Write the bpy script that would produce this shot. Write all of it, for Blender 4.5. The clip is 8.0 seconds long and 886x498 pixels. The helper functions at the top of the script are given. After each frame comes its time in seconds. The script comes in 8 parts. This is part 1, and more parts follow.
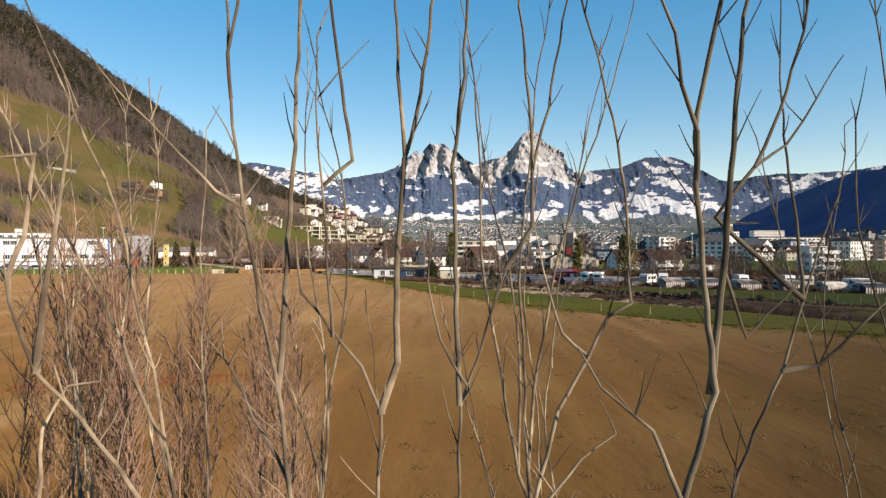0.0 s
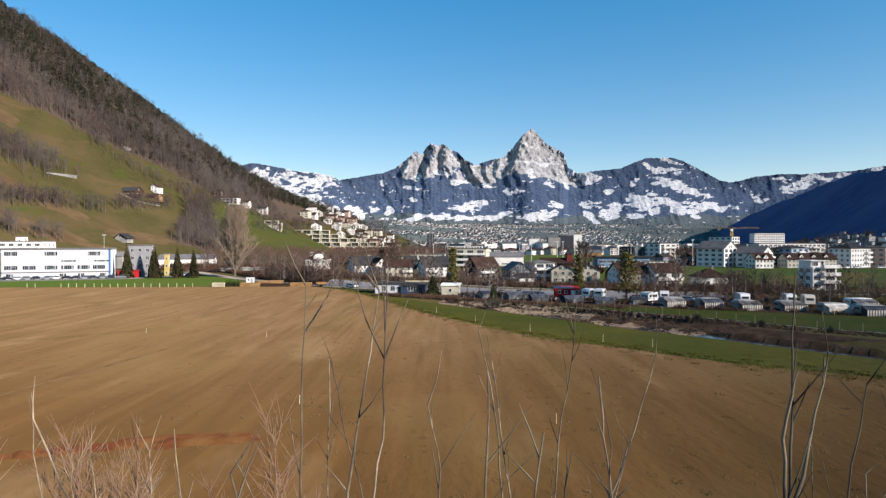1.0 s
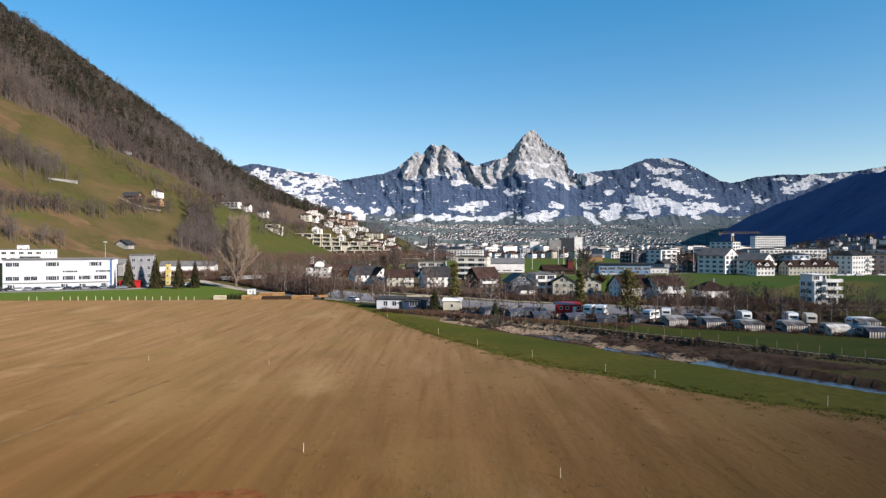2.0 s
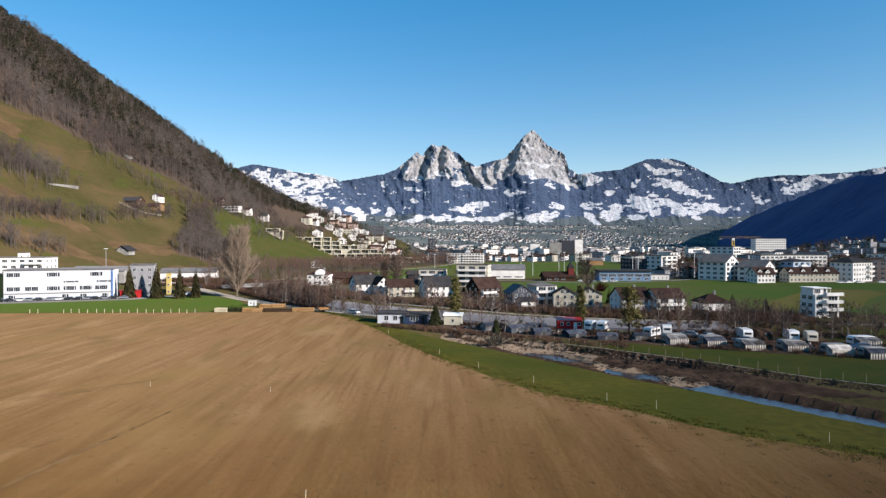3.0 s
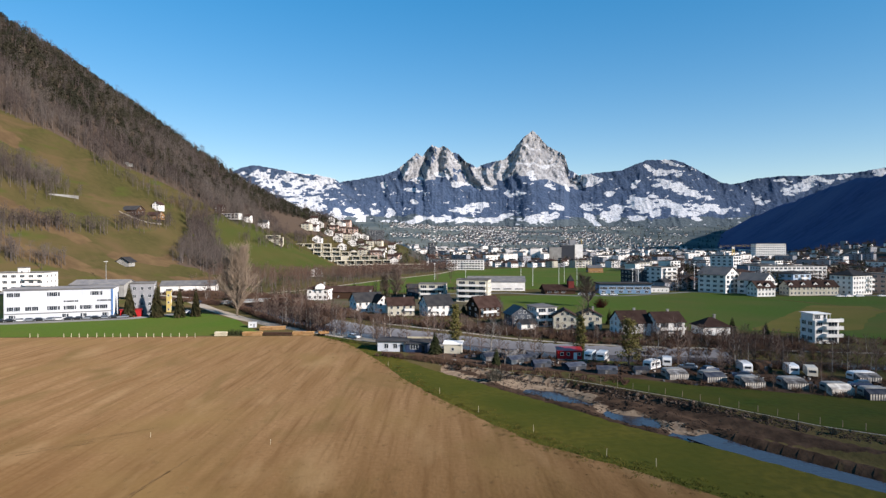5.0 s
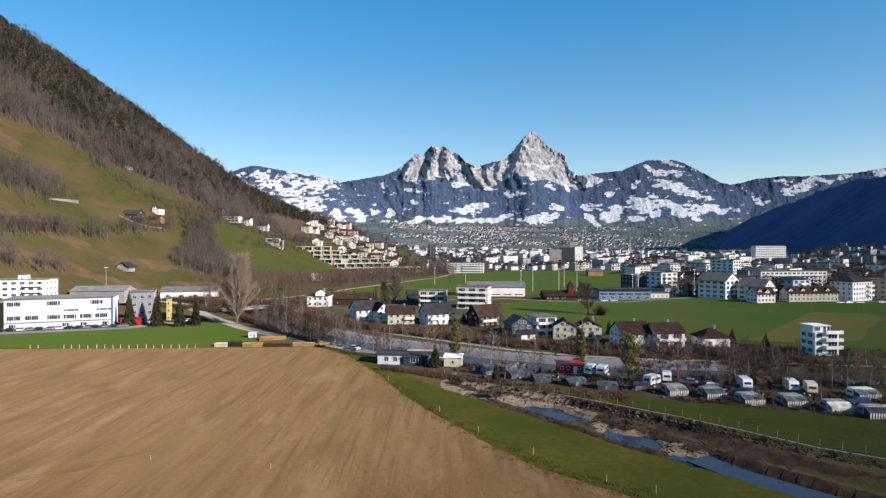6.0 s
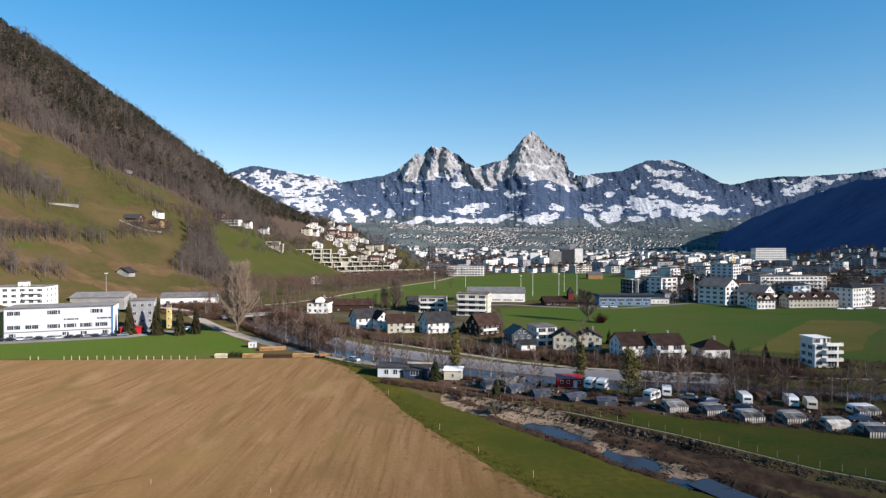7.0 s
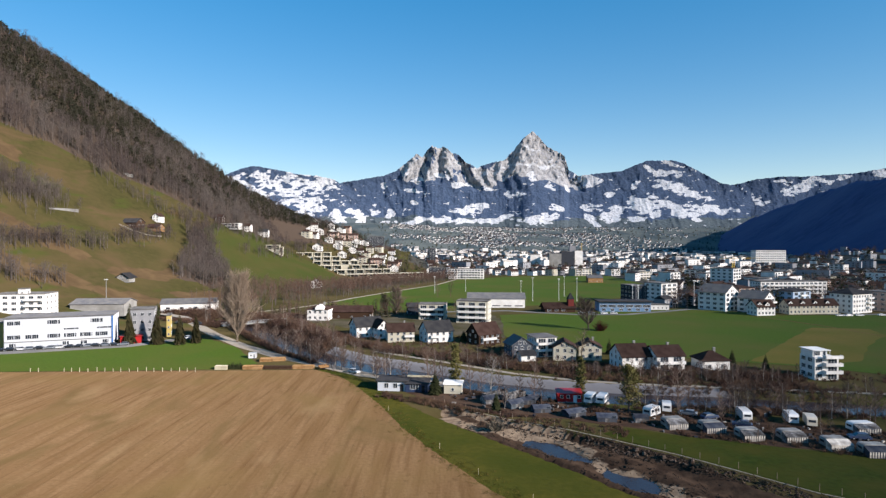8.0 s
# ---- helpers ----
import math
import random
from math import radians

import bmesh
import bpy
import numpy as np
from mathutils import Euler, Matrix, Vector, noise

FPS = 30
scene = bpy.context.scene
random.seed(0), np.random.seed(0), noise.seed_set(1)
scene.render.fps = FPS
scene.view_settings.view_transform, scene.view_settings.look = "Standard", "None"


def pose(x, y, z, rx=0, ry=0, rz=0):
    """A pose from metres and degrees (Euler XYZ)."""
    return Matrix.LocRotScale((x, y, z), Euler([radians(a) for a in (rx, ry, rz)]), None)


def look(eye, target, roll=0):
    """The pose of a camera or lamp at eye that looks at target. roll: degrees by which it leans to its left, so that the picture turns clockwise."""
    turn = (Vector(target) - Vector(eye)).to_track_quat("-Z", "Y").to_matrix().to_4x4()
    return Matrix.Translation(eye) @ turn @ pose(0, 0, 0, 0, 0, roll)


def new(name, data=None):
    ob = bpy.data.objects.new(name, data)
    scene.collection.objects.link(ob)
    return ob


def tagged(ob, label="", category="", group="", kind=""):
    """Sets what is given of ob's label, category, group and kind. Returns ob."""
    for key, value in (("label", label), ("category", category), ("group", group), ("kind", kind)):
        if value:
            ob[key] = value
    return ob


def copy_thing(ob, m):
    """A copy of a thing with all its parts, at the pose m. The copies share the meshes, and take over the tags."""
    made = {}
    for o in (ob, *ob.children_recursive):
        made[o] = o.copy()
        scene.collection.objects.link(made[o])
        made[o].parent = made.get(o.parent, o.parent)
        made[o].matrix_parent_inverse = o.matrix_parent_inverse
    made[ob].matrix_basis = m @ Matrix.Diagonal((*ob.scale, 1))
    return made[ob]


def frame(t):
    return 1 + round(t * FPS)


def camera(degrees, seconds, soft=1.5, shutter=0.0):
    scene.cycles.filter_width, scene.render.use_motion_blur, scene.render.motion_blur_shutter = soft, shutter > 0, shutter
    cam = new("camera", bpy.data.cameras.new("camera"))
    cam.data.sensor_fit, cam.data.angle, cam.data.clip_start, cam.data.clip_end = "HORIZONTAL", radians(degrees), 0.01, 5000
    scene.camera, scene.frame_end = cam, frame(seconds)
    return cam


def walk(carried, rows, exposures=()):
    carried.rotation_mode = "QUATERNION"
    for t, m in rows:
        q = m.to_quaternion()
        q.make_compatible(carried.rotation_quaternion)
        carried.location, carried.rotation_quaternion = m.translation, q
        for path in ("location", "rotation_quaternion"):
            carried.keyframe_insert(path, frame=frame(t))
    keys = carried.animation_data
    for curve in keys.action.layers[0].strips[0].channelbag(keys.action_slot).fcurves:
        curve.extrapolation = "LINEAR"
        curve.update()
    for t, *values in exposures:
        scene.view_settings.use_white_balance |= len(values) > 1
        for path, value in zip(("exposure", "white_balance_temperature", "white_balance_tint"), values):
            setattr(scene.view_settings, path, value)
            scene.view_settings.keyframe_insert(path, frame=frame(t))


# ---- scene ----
cam = camera(74.0, 8.0, soft=1.35)
PATH = [(0.0, 0.75, 10.0, -0.50, -0.09), (0.5, 0.62, 12.23, -0.50, -0.08), (1.0, 0.45, 14.49, -0.50, -0.08), (1.5, 0.30, 16.66, -0.50, -0.06), (3.0, 0.0, 23.08, -0.50, 0.0), (3.5, 0.0, 25.04, -0.50, 0.0), (4.0, 0.0, 27.04, -0.50, 0.0),
        (4.5, 0.0, 29.21, -0.51, 0.0), (6.0, 0.0, 35.07, -0.54, 0.0), (6.5, 0.0, 36.97, -0.55, 0.0), (7.0, 0.0, 38.93, -0.57, 0.0), (7.5, 0.0, 40.94, -0.59, 0.0), (8.0, 0.0, 43.0, -0.60, 0.0)]
walk(cam, [(t, pose(x, 0, z, 90 + p, 0, yaw)) for t, x, z, p, yaw in PATH], exposures=[(0.0, 0.94, 7800, 17), (0.5, 0.85, 7100, 16), (1.0, 0.77, 6750, 15), (8.0, 0.71, 6550, 15)])

# ---- daylight: low winter sun from behind and to the right ----
SUN_DIR = Vector((0.76, -0.57, 0.38)).normalized()
sun_data = bpy.data.lights.new("sun", "SUN")
sun_data.energy, sun_data.angle, sun_data.color = 5.0, radians(0.53), (1.0, 0.94, 0.86)
sun_lamp = new("sun", sun_data)
sun_lamp.matrix_world = look(SUN_DIR * 100, (0, 0, 0))
world = bpy.data.worlds.new("sky")
scene.world = world
world.use_nodes = True
wn = world.node_tree.nodes
sky = wn.new("ShaderNodeTexSky")
sky.sky_type, sky.sun_disc = "NISHITA", False
sky.sun_elevation = math.asin(SUN_DIR.z)
sky.sun_rotation = math.atan2(SUN_DIR.x, SUN_DIR.y)
sky.altitude, sky.air_density, sky.dust_density, sky.ozone_density = 450, 1.0, 0.0, 1.5
wn["Background"].inputs["Strength"].default_value = 0.178
clear = wn.new("ShaderNodeHueSaturation")
clear.inputs["Saturation"].default_value, clear.inputs["Hue"].default_value = 1.30, 0.505
world.node_tree.links.new(sky.outputs[0], clear.inputs["Color"])
even = wn.new("ShaderNodeGamma")
even.inputs["Gamma"].default_value = 0.62
deep = wn.new("ShaderNodeHueSaturation")
deep.inputs["Saturation"].default_value = 1.38
world.node_tree.links.new(clear.outputs[0], even.inputs["Color"])
world.node_tree.links.new(even.outputs[0], deep.inputs["Color"])
world.node_tree.links.new(deep.outputs[0], wn["Background"].inputs["Color"])


# ---- materials ----
def nodes_of(m):
    m.use_nodes = True
    return m.node_tree.nodes, m.node_tree.links, m.node_tree.nodes["Principled BSDF"]


def mixer(n, l, fac, a, b):
    """A colour mix; a and b are colours or sockets."""
    mx = n.new("ShaderNodeMix")
    mx.data_type = "RGBA"
    l.new(fac, mx.inputs["Factor"])
    for sock, v in ((mx.inputs["A"], a), (mx.inputs["B"], b)):
        if isinstance(v, tuple):
            sock.default_value = (*v, 1)
        else:
            l.new(v, sock)
    return mx.outputs["Result"]


def noise_fac(n, l, scale, lo=0.35, hi=0.65, detail=4.0, stretch=(1, 1, 1), turn=0.0, distort=0.0):
    """A noise between 0 and 1 in object metres."""
    co = n.new("ShaderNodeTexCoord")
    mp = n.new("ShaderNodeMapping")
    mp.inputs["Scale"].default_value = stretch
    mp.inputs["Rotation"].default_value = (0, 0, radians(turn))
    tx = n.new("ShaderNodeTexNoise")
    tx.inputs["Scale"].default_value, tx.inputs["Detail"].default_value = scale, detail
    tx.inputs["Distortion"].default_value = distort
    rg = n.new("ShaderNodeMapRange")
    rg.inputs["From Min"].default_value, rg.inputs["From Max"].default_value = lo, hi
    l.new(co.outputs["Object"], mp.inputs["Vector"])
    l.new(mp.outputs["Vector"], tx.inputs["Vector"])
    l.new(tx.outputs["Fac"], rg.inputs["Value"])
    return rg.outputs["Result"]


def surf(name, c1, c2, fine=3.0, c3=None, broad=0.05, rough=0.85, metal=0.0, bump=0.0, vary=0.0, spec=0.3, thresh=(0.35, 0.65)):
    """A surface of two close tones in a fine grain, a third in broad stains, with relief, and a shift of tone from thing to thing."""
    m = bpy.data.materials.new(name)
    n, l, b = nodes_of(m)
    f1 = noise_fac(n, l, fine)
    col = mixer(n, l, f1, c1, c2)
    if c3:
        col = mixer(n, l, noise_fac(n, l, broad, *thresh), col, c3)
    if vary:
        inf = n.new("ShaderNodeObjectInfo")
        hs = n.new("ShaderNodeHueSaturation")
        mr = n.new("ShaderNodeMapRange")
        mr.inputs["To Min"].default_value, mr.inputs["To Max"].default_value = 1 - vary, 1 + vary
        l.new(inf.outputs["Random"], mr.inputs["Value"])
        l.new(mr.outputs["Result"], hs.inputs["Value"])
        l.new(col, hs.inputs["Color"])
        col = hs.outputs["Color"]
    l.new(col, b.inputs["Base Color"])
    b.inputs["Roughness"].default_value, b.inputs["Metallic"].default_value = rough, metal
    b.inputs["Specular IOR Level"].default_value = spec if rough < 0.8 else 0.04
    b.inputs["Diffuse Roughness"].default_value = 0.9 if rough > 0.8 else 0.0
    if bump:
        bp = n.new("ShaderNodeBump")
        bp.inputs["Strength"].default_value, bp.inputs["Distance"].default_value = 0.6, bump
        l.new(f1, bp.inputs["Height"])
        l.new(bp.outputs["Normal"], b.inputs["Normal"])
    return m


M = {}
M["plaster_white"] = surf("plaster_white", (0.78, 0.755, 0.72), (0.73, 0.705, 0.67), 0.8, (0.63, 0.605, 0.57), 0.25, vary=0.06)
M["plaster_pale"] = surf("plaster_pale", (0.56, 0.555, 0.55), (0.46, 0.455, 0.45), 0.05, (0.38, 0.37, 0.36), 0.01)
M["panel_white"] = surf("panel_white", (0.49, 0.51, 0.545), (0.45, 0.47, 0.505), 0.5, (0.53, 0.54, 0.56), 0.15)
M["plaster_cream"] = surf("plaster_cream", (0.53, 0.485, 0.385), (0.48, 0.44, 0.35), 0.8, (0.43, 0.40, 0.32), 0.25, vary=0.06)
M["plaster_pink"] = surf("plaster_pink", (0.4774, 0.3388, 0.2772), (0.4312, 0.308, 0.2541), 0.8, vary=0.06)
M["plaster_blue"] = surf("plaster_blue", (0.4235, 0.5082, 0.6006), (0.385, 0.4697, 0.5698), 0.8)
M["plaster_grey"] = surf("plaster_grey", (0.2772, 0.2772, 0.2849), (0.2387, 0.2387, 0.2541), 0.8, vary=0.12)
M["plaster_yellow"] = surf("plaster_yellow", (0.46, 0.36, 0.13), (0.42, 0.33, 0.12), 0.8)
M["plaster_dark"] = surf("plaster_dark", (0.0539, 0.0577, 0.0693), (0.0423, 0.0462, 0.0539), 0.8)
M["clad_grey"] = surf("clad_grey", (0.077, 0.0886, 0.1078), (0.0616, 0.0693, 0.0847), 1.5)
M["clad_red"] = surf("clad_red", (0.4004, 0.0231, 0.0231), (0.3388, 0.0193, 0.0231), 1.0)
M["brick_red"] = surf("brick_red", (0.16, 0.035, 0.03), (0.12, 0.028, 0.025), 1.0)
M["clad_sky"] = surf("clad_sky", (0.17, 0.27, 0.40), (0.13, 0.22, 0.34), 1.0)
M["clad_blue"] = surf("clad_blue", (0.077, 0.1694, 0.3542), (0.0616, 0.1386, 0.308), 1.0)
M["concrete"] = surf("concrete", (0.308, 0.3003, 0.2849), (0.2541, 0.2464, 0.231), 0.7, (0.2002, 0.1925, 0.1771), 0.15, bump=0.01)
M["tile_brown"] = surf("tile_brown", (0.0423, 0.0231, 0.0185), (0.0277, 0.0162, 0.0139), 2.0, (0.0577, 0.0354, 0.0285), 0.3, bump=0.03, vary=0.25)
M["tile_dark"] = surf("tile_dark", (0.0293, 0.0293, 0.0323), (0.02, 0.02, 0.0231), 2.0, (0.0423, 0.0408, 0.0408), 0.3, bump=0.03, vary=0.25)
M["tile_grey"] = surf("tile_grey", (0.115, 0.115, 0.122), (0.082, 0.082, 0.09), 2.0, (0.14, 0.135, 0.13), 0.3, bump=0.03, vary=0.15)
M["roof_gravel"] = surf("roof_gravel", (0.115, 0.11, 0.105), (0.075, 0.072, 0.07), 3.0, (0.16, 0.155, 0.15), 0.2, vary=0.15)
M["frame_white"] = surf("frame_white", (0.6006, 0.6006, 0.5852), (0.5544, 0.5544, 0.539), 2.0, rough=0.5)
M["wood_warm"] = surf("wood_warm", (0.2926, 0.154, 0.0616), (0.2233, 0.1155, 0.0462), 3.0, (0.3388, 0.2079, 0.1001), 0.8, vary=0.2)
M["wood_dark"] = surf("wood_dark", (0.0655, 0.0385, 0.0246), (0.0462, 0.027, 0.0185), 3.0, vary=0.2)
M["wood_pale"] = surf("wood_pale", (0.4774, 0.4235, 0.308), (0.4004, 0.3465, 0.2464), 4.0, vary=0.15)
M["steel"] = surf("steel", (0.3234, 0.3311, 0.3388), (0.2618, 0.2695, 0.2772), 4.0, rough=0.45, metal=0.6)
M["crane_yellow"] = surf("crane_yellow", (0.55, 0.36, 0.05), (0.48, 0.31, 0.05), 2.0, rough=0.5)
M["asphalt"] = surf("asphalt", (0.1309, 0.127, 0.1232), (0.1001, 0.0978, 0.0963), 1.2, (0.1617, 0.154, 0.1463), 0.08, bump=0.004)
M["gravel"] = surf("gravel", (0.2772, 0.2541, 0.2233), (0.1848, 0.1694, 0.1463), 1.6, (0.231, 0.1925, 0.1463), 0.09, bump=0.05)
M["stone"] = surf("stone", (0.115, 0.084, 0.064), (0.046, 0.033, 0.026), 1.5, vary=0.6, bump=0.03)
M["earth_red"] = surf("earth_red", (0.115, 0.036, 0.013), (0.062, 0.021, 0.010), 1.6, (0.13, 0.062, 0.022), 0.5, bump=0.06)
M["rut"] = surf("rut", (0.105, 0.064, 0.029), (0.078, 0.047, 0.021), 0.9, (0.125, 0.078, 0.036), 0.25, bump=0.05)
M["earth_brown"] = surf("earth_brown", (0.0493, 0.0289, 0.0195), (0.0272, 0.0161, 0.0119), 1.2, (0.0723, 0.0459, 0.0314), 0.15, bump=0.05)
M["grass_lush"] = surf("grass_lush", (0.050, 0.082, 0.0115), (0.038, 0.064, 0.0092), 0.9, (0.066, 0.070, 0.0165), 0.02, bump=0.05, thresh=(0.42, 0.7))
M["grass_strip"] = surf("grass_strip", (0.072, 0.062, 0.0105), (0.048, 0.046, 0.0080), 0.7, (0.036, 0.042, 0.0060), 0.05, bump=0.06)
M["grass_damp"] = surf("grass_damp", (0.028, 0.043, 0.0060), (0.018, 0.029, 0.0040), 0.8, (0.042, 0.042, 0.0075), 0.08, bump=0.05)
M["grass_tan"] = surf("grass_tan", (0.120, 0.090, 0.024), (0.100, 0.080, 0.020), 0.8, (0.080, 0.078, 0.015), 0.04, bump=0.04)
M["yard"] = surf("yard", (0.052, 0.048, 0.020), (0.034, 0.030, 0.015), 0.6, (0.074, 0.062, 0.044), 0.09, bump=0.05)
M["straw"] = surf("straw", (0.2002, 0.1309, 0.0655), (0.1309, 0.0809, 0.037), 2.0, (0.1617, 0.1155, 0.0539), 0.1)
M["bark_pale"] = surf("bark_pale", (0.35, 0.285, 0.20), (0.17, 0.13, 0.092), 6.0, (0.065, 0.050, 0.038), 1.6, vary=0.25, bump=0.004)
M["bark_dark"] = surf("bark_dark", (0.0655, 0.0501, 0.0385), (0.0308, 0.0246, 0.02), 6.0, (0.231, 0.1925, 0.1386), 1.9, vary=0.25, bump=0.004)
M["bark_brown"] = surf("bark_brown", (0.120, 0.076, 0.058), (0.070, 0.044, 0.036), 4.0, (0.155, 0.118, 0.098), 0.5, vary=0.3)
M["bark_grey"] = surf("bark_grey", (0.088, 0.068, 0.062), (0.044, 0.034, 0.032), 0.5, (0.105, 0.088, 0.078), 0.014, thresh=(0.45, 0.62))
M["bark_tan"] = surf("bark_tan", (0.142, 0.092, 0.070), (0.074, 0.048, 0.038), 0.5, (0.112, 0.066, 0.048), 0.02)
M["twig_tan"] = surf("twig_tan", (0.27, 0.21, 0.155), (0.17, 0.13, 0.098), 1.0, (0.21, 0.155, 0.115), 0.1)
M["bark_trunk"] = surf("bark_trunk", (0.135, 0.112, 0.100), (0.075, 0.062, 0.057), 0.7)
M["bark_white"] = surf("bark_white", (0.4235, 0.385, 0.3388), (0.2926, 0.2618, 0.231), 1.5, (0.154, 0.1309, 0.1155), 0.6)
M["shrub_brown"] = surf("shrub_brown", (0.080, 0.046, 0.036), (0.043, 0.025, 0.021), 2.0, (0.108, 0.066, 0.043), 0.1, vary=0.3)
M["shrub_purple"] = surf("shrub_purple", (0.19, 0.115, 0.085), (0.125, 0.075, 0.058), 2.0, (0.23, 0.15, 0.10), 0.4)
M["shrub_red"] = surf("shrub_red", (0.1232, 0.0231, 0.0231), (0.077, 0.0193, 0.0193), 2.0)
M["needles"] = surf("needles", (0.0270, 0.0333, 0.0144), (0.0162, 0.0207, 0.0099), 1.2, (0.0414, 0.0432, 0.0198), 0.2, vary=0.25)
M["needles_grey"] = surf("needles_grey", (0.036, 0.037, 0.024), (0.021, 0.022, 0.015), 0.3, (0.050, 0.044, 0.030), 0.03)
M["needles_olive"] = surf("needles_olive", (0.028, 0.029, 0.013), (0.015, 0.016, 0.008), 0.8, (0.042, 0.034, 0.016), 0.3, vary=0.2)
M["needles_gold"] = surf("needles_gold", (0.175, 0.145, 0.048), (0.105, 0.088, 0.032), 1.2, (0.090, 0.085, 0.032), 0.25, vary=0.2)
M["paint_dark"] = surf("paint_dark", (0.0231, 0.0246, 0.0293), (0.0193, 0.0208, 0.0231), 2.0, rough=0.25, spec=0.5)
M["paint_white"] = surf("paint_white", (0.5775, 0.5775, 0.5698), (0.539, 0.539, 0.5313), 1.5, rough=0.35, spec=0.5)
M["paint_silver"] = surf("paint_silver", (0.2618, 0.2772, 0.3003), (0.231, 0.2464, 0.2695), 1.5, rough=0.3, metal=0.4)
M["paint_blue"] = surf("paint_blue", (0.030, 0.046, 0.090), (0.024, 0.038, 0.076), 1.5, rough=0.3, spec=0.5)
M["paint_red"] = surf("paint_red", (0.3234, 0.0231, 0.0231), (0.2849, 0.0231, 0.0231), 1.5, rough=0.35)
M["paint_cream"] = surf("paint_cream", (0.4774, 0.4312, 0.3542), (0.4235, 0.385, 0.3234), 1.5, rough=0.4)
M["awning_grey"] = surf("awning_grey", (0.30, 0.29, 0.285), (0.11, 0.105, 0.108), 1.6, (0.060, 0.055, 0.052), 0.5, rough=0.85, vary=0.3)
M["caravan_old"] = surf("caravan_old", (0.2970, 0.2880, 0.2700), (0.2250, 0.2160, 0.1980), 1.2, (0.1710, 0.1575, 0.1395), 0.5, rough=0.6, vary=0.2)
M["canvas_dirty"] = surf("canvas_dirty", (0.50, 0.47, 0.42), (0.36, 0.33, 0.29), 1.5, (0.18, 0.16, 0.14), 0.6, rough=0.7, vary=0.2)
M["tarp_pale"] = surf("tarp_pale", (0.1870, 0.2210, 0.2465), (0.1105, 0.1318, 0.1530), 1.0, (0.0680, 0.0723, 0.0765), 0.5, rough=0.85, vary=0.3)
M["tarp_blue"] = surf("tarp_blue", (0.030, 0.039, 0.062), (0.018, 0.023, 0.038), 1.1, (0.080, 0.084, 0.095), 0.4, rough=0.85, vary=0.3)
M["rubber"] = surf("rubber", (0.0154, 0.0154, 0.0154), (0.0231, 0.0231, 0.0231), 6.0)

gl = bpy.data.materials.new("glass_dark")
n_, l_, b_ = nodes_of(gl)
b_.inputs["Base Color"].default_value = (0.025, 0.032, 0.042, 1)
b_.inputs["Roughness"].default_value, b_.inputs["Specular IOR Level"].default_value = 0.12, 0.6
M["glass"] = gl

wt = bpy.data.materials.new("water")
n_, l_, b_ = nodes_of(wt)
b_.inputs["Base Color"].default_value = (0.030, 0.024, 0.027, 1)
b_.inputs["Roughness"].default_value, b_.inputs["IOR"].default_value = 0.12, 1.33
bp_ = n_.new("ShaderNodeBump")
bp_.inputs["Strength"].default_value, bp_.inputs["Distance"].default_value = 0.22, 0.05
l_.new(noise_fac(n_, l_, 0.9, stretch=(1, 2.2, 1), turn=35), bp_.inputs["Height"])
l_.new(bp_.outputs["Normal"], b_.inputs["Normal"])
M["water"] = wt

# mown hay meadow in winter: tan stubble with rows, green and bare stains
fm = bpy.data.materials.new("stubble")
n_, l_, b_ = nodes_of(fm)
base_ = mixer(n_, l_, noise_fac(n_, l_, 1.3, 0.3, 0.7), (0.192, 0.120, 0.062), (0.146, 0.086, 0.042))
rows_ = noise_fac(n_, l_, 0.35, 0.30, 0.80, 4.0, stretch=(1.0, 0.09, 1), turn=4, distort=0.4)
base_ = mixer(n_, l_, rows_, base_, (0.118, 0.067, 0.029))
rows2_ = noise_fac(n_, l_, 0.9, 0.50, 0.80, 3.0, stretch=(1.0, 0.05, 1), turn=-8, distort=0.2)
base_ = mixer(n_, l_, rows2_, base_, (0.094, 0.052, 0.023))
base_ = mixer(n_, l_, noise_fac(n_, l_, 0.09, 0.52, 0.72, 6.0, stretch=(1.0, 0.45, 1), turn=38, distort=0.8), base_, (0.108, 0.070, 0.030))
co_ = n_.new("ShaderNodeTexCoord")
sp_ = n_.new("ShaderNodeSeparateXYZ")
l_.new(co_.outputs["Object"], sp_.inputs[0])
# darker, redder brown towards low Y, faded out by 120 m
close_fac_ = n_.new("ShaderNodeMapRange")
close_fac_.interpolation_type = "SMOOTHSTEP"
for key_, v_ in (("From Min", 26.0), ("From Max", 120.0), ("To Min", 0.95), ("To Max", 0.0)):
    close_fac_.inputs[key_].default_value = v_
l_.new(sp_.outputs["Y"], close_fac_.inputs["Value"])
close_brown_ = mixer(n_, l_, noise_fac(n_, l_, 0.10, 0.35, 0.65, 5.0, stretch=(1.0, 0.4, 1)), (0.118, 0.060, 0.021), (0.094, 0.051, 0.016))
close_brown_ = mixer(n_, l_, rows_, close_brown_, (0.064, 0.034, 0.013))
base_ = mixer(n_, l_, close_fac_.outputs["Result"], base_, close_brown_)
base_ = mixer(n_, l_, noise_fac(n_, l_, 0.035, 0.50, 0.75, 5.0), base_, (0.138, 0.088, 0.036))
base_ = mixer(n_, l_, noise_fac(n_, l_, 0.06, 0.58, 0.80, 6.0, stretch=(1.5, 0.5, 1), turn=20), base_, (0.200, 0.132, 0.068))
l_.new(base_, b_.inputs["Base Color"])
b_.inputs["Diffuse Roughness"].default_value = 1.0
b_.inputs["Roughness"].default_value, b_.inputs["Specular IOR Level"].default_value = 0.95, 0.02
bp_ = n_.new("ShaderNodeBump")
bp_.inputs["Strength"].default_value, bp_.inputs["Distance"].default_value = 0.6, 0.06
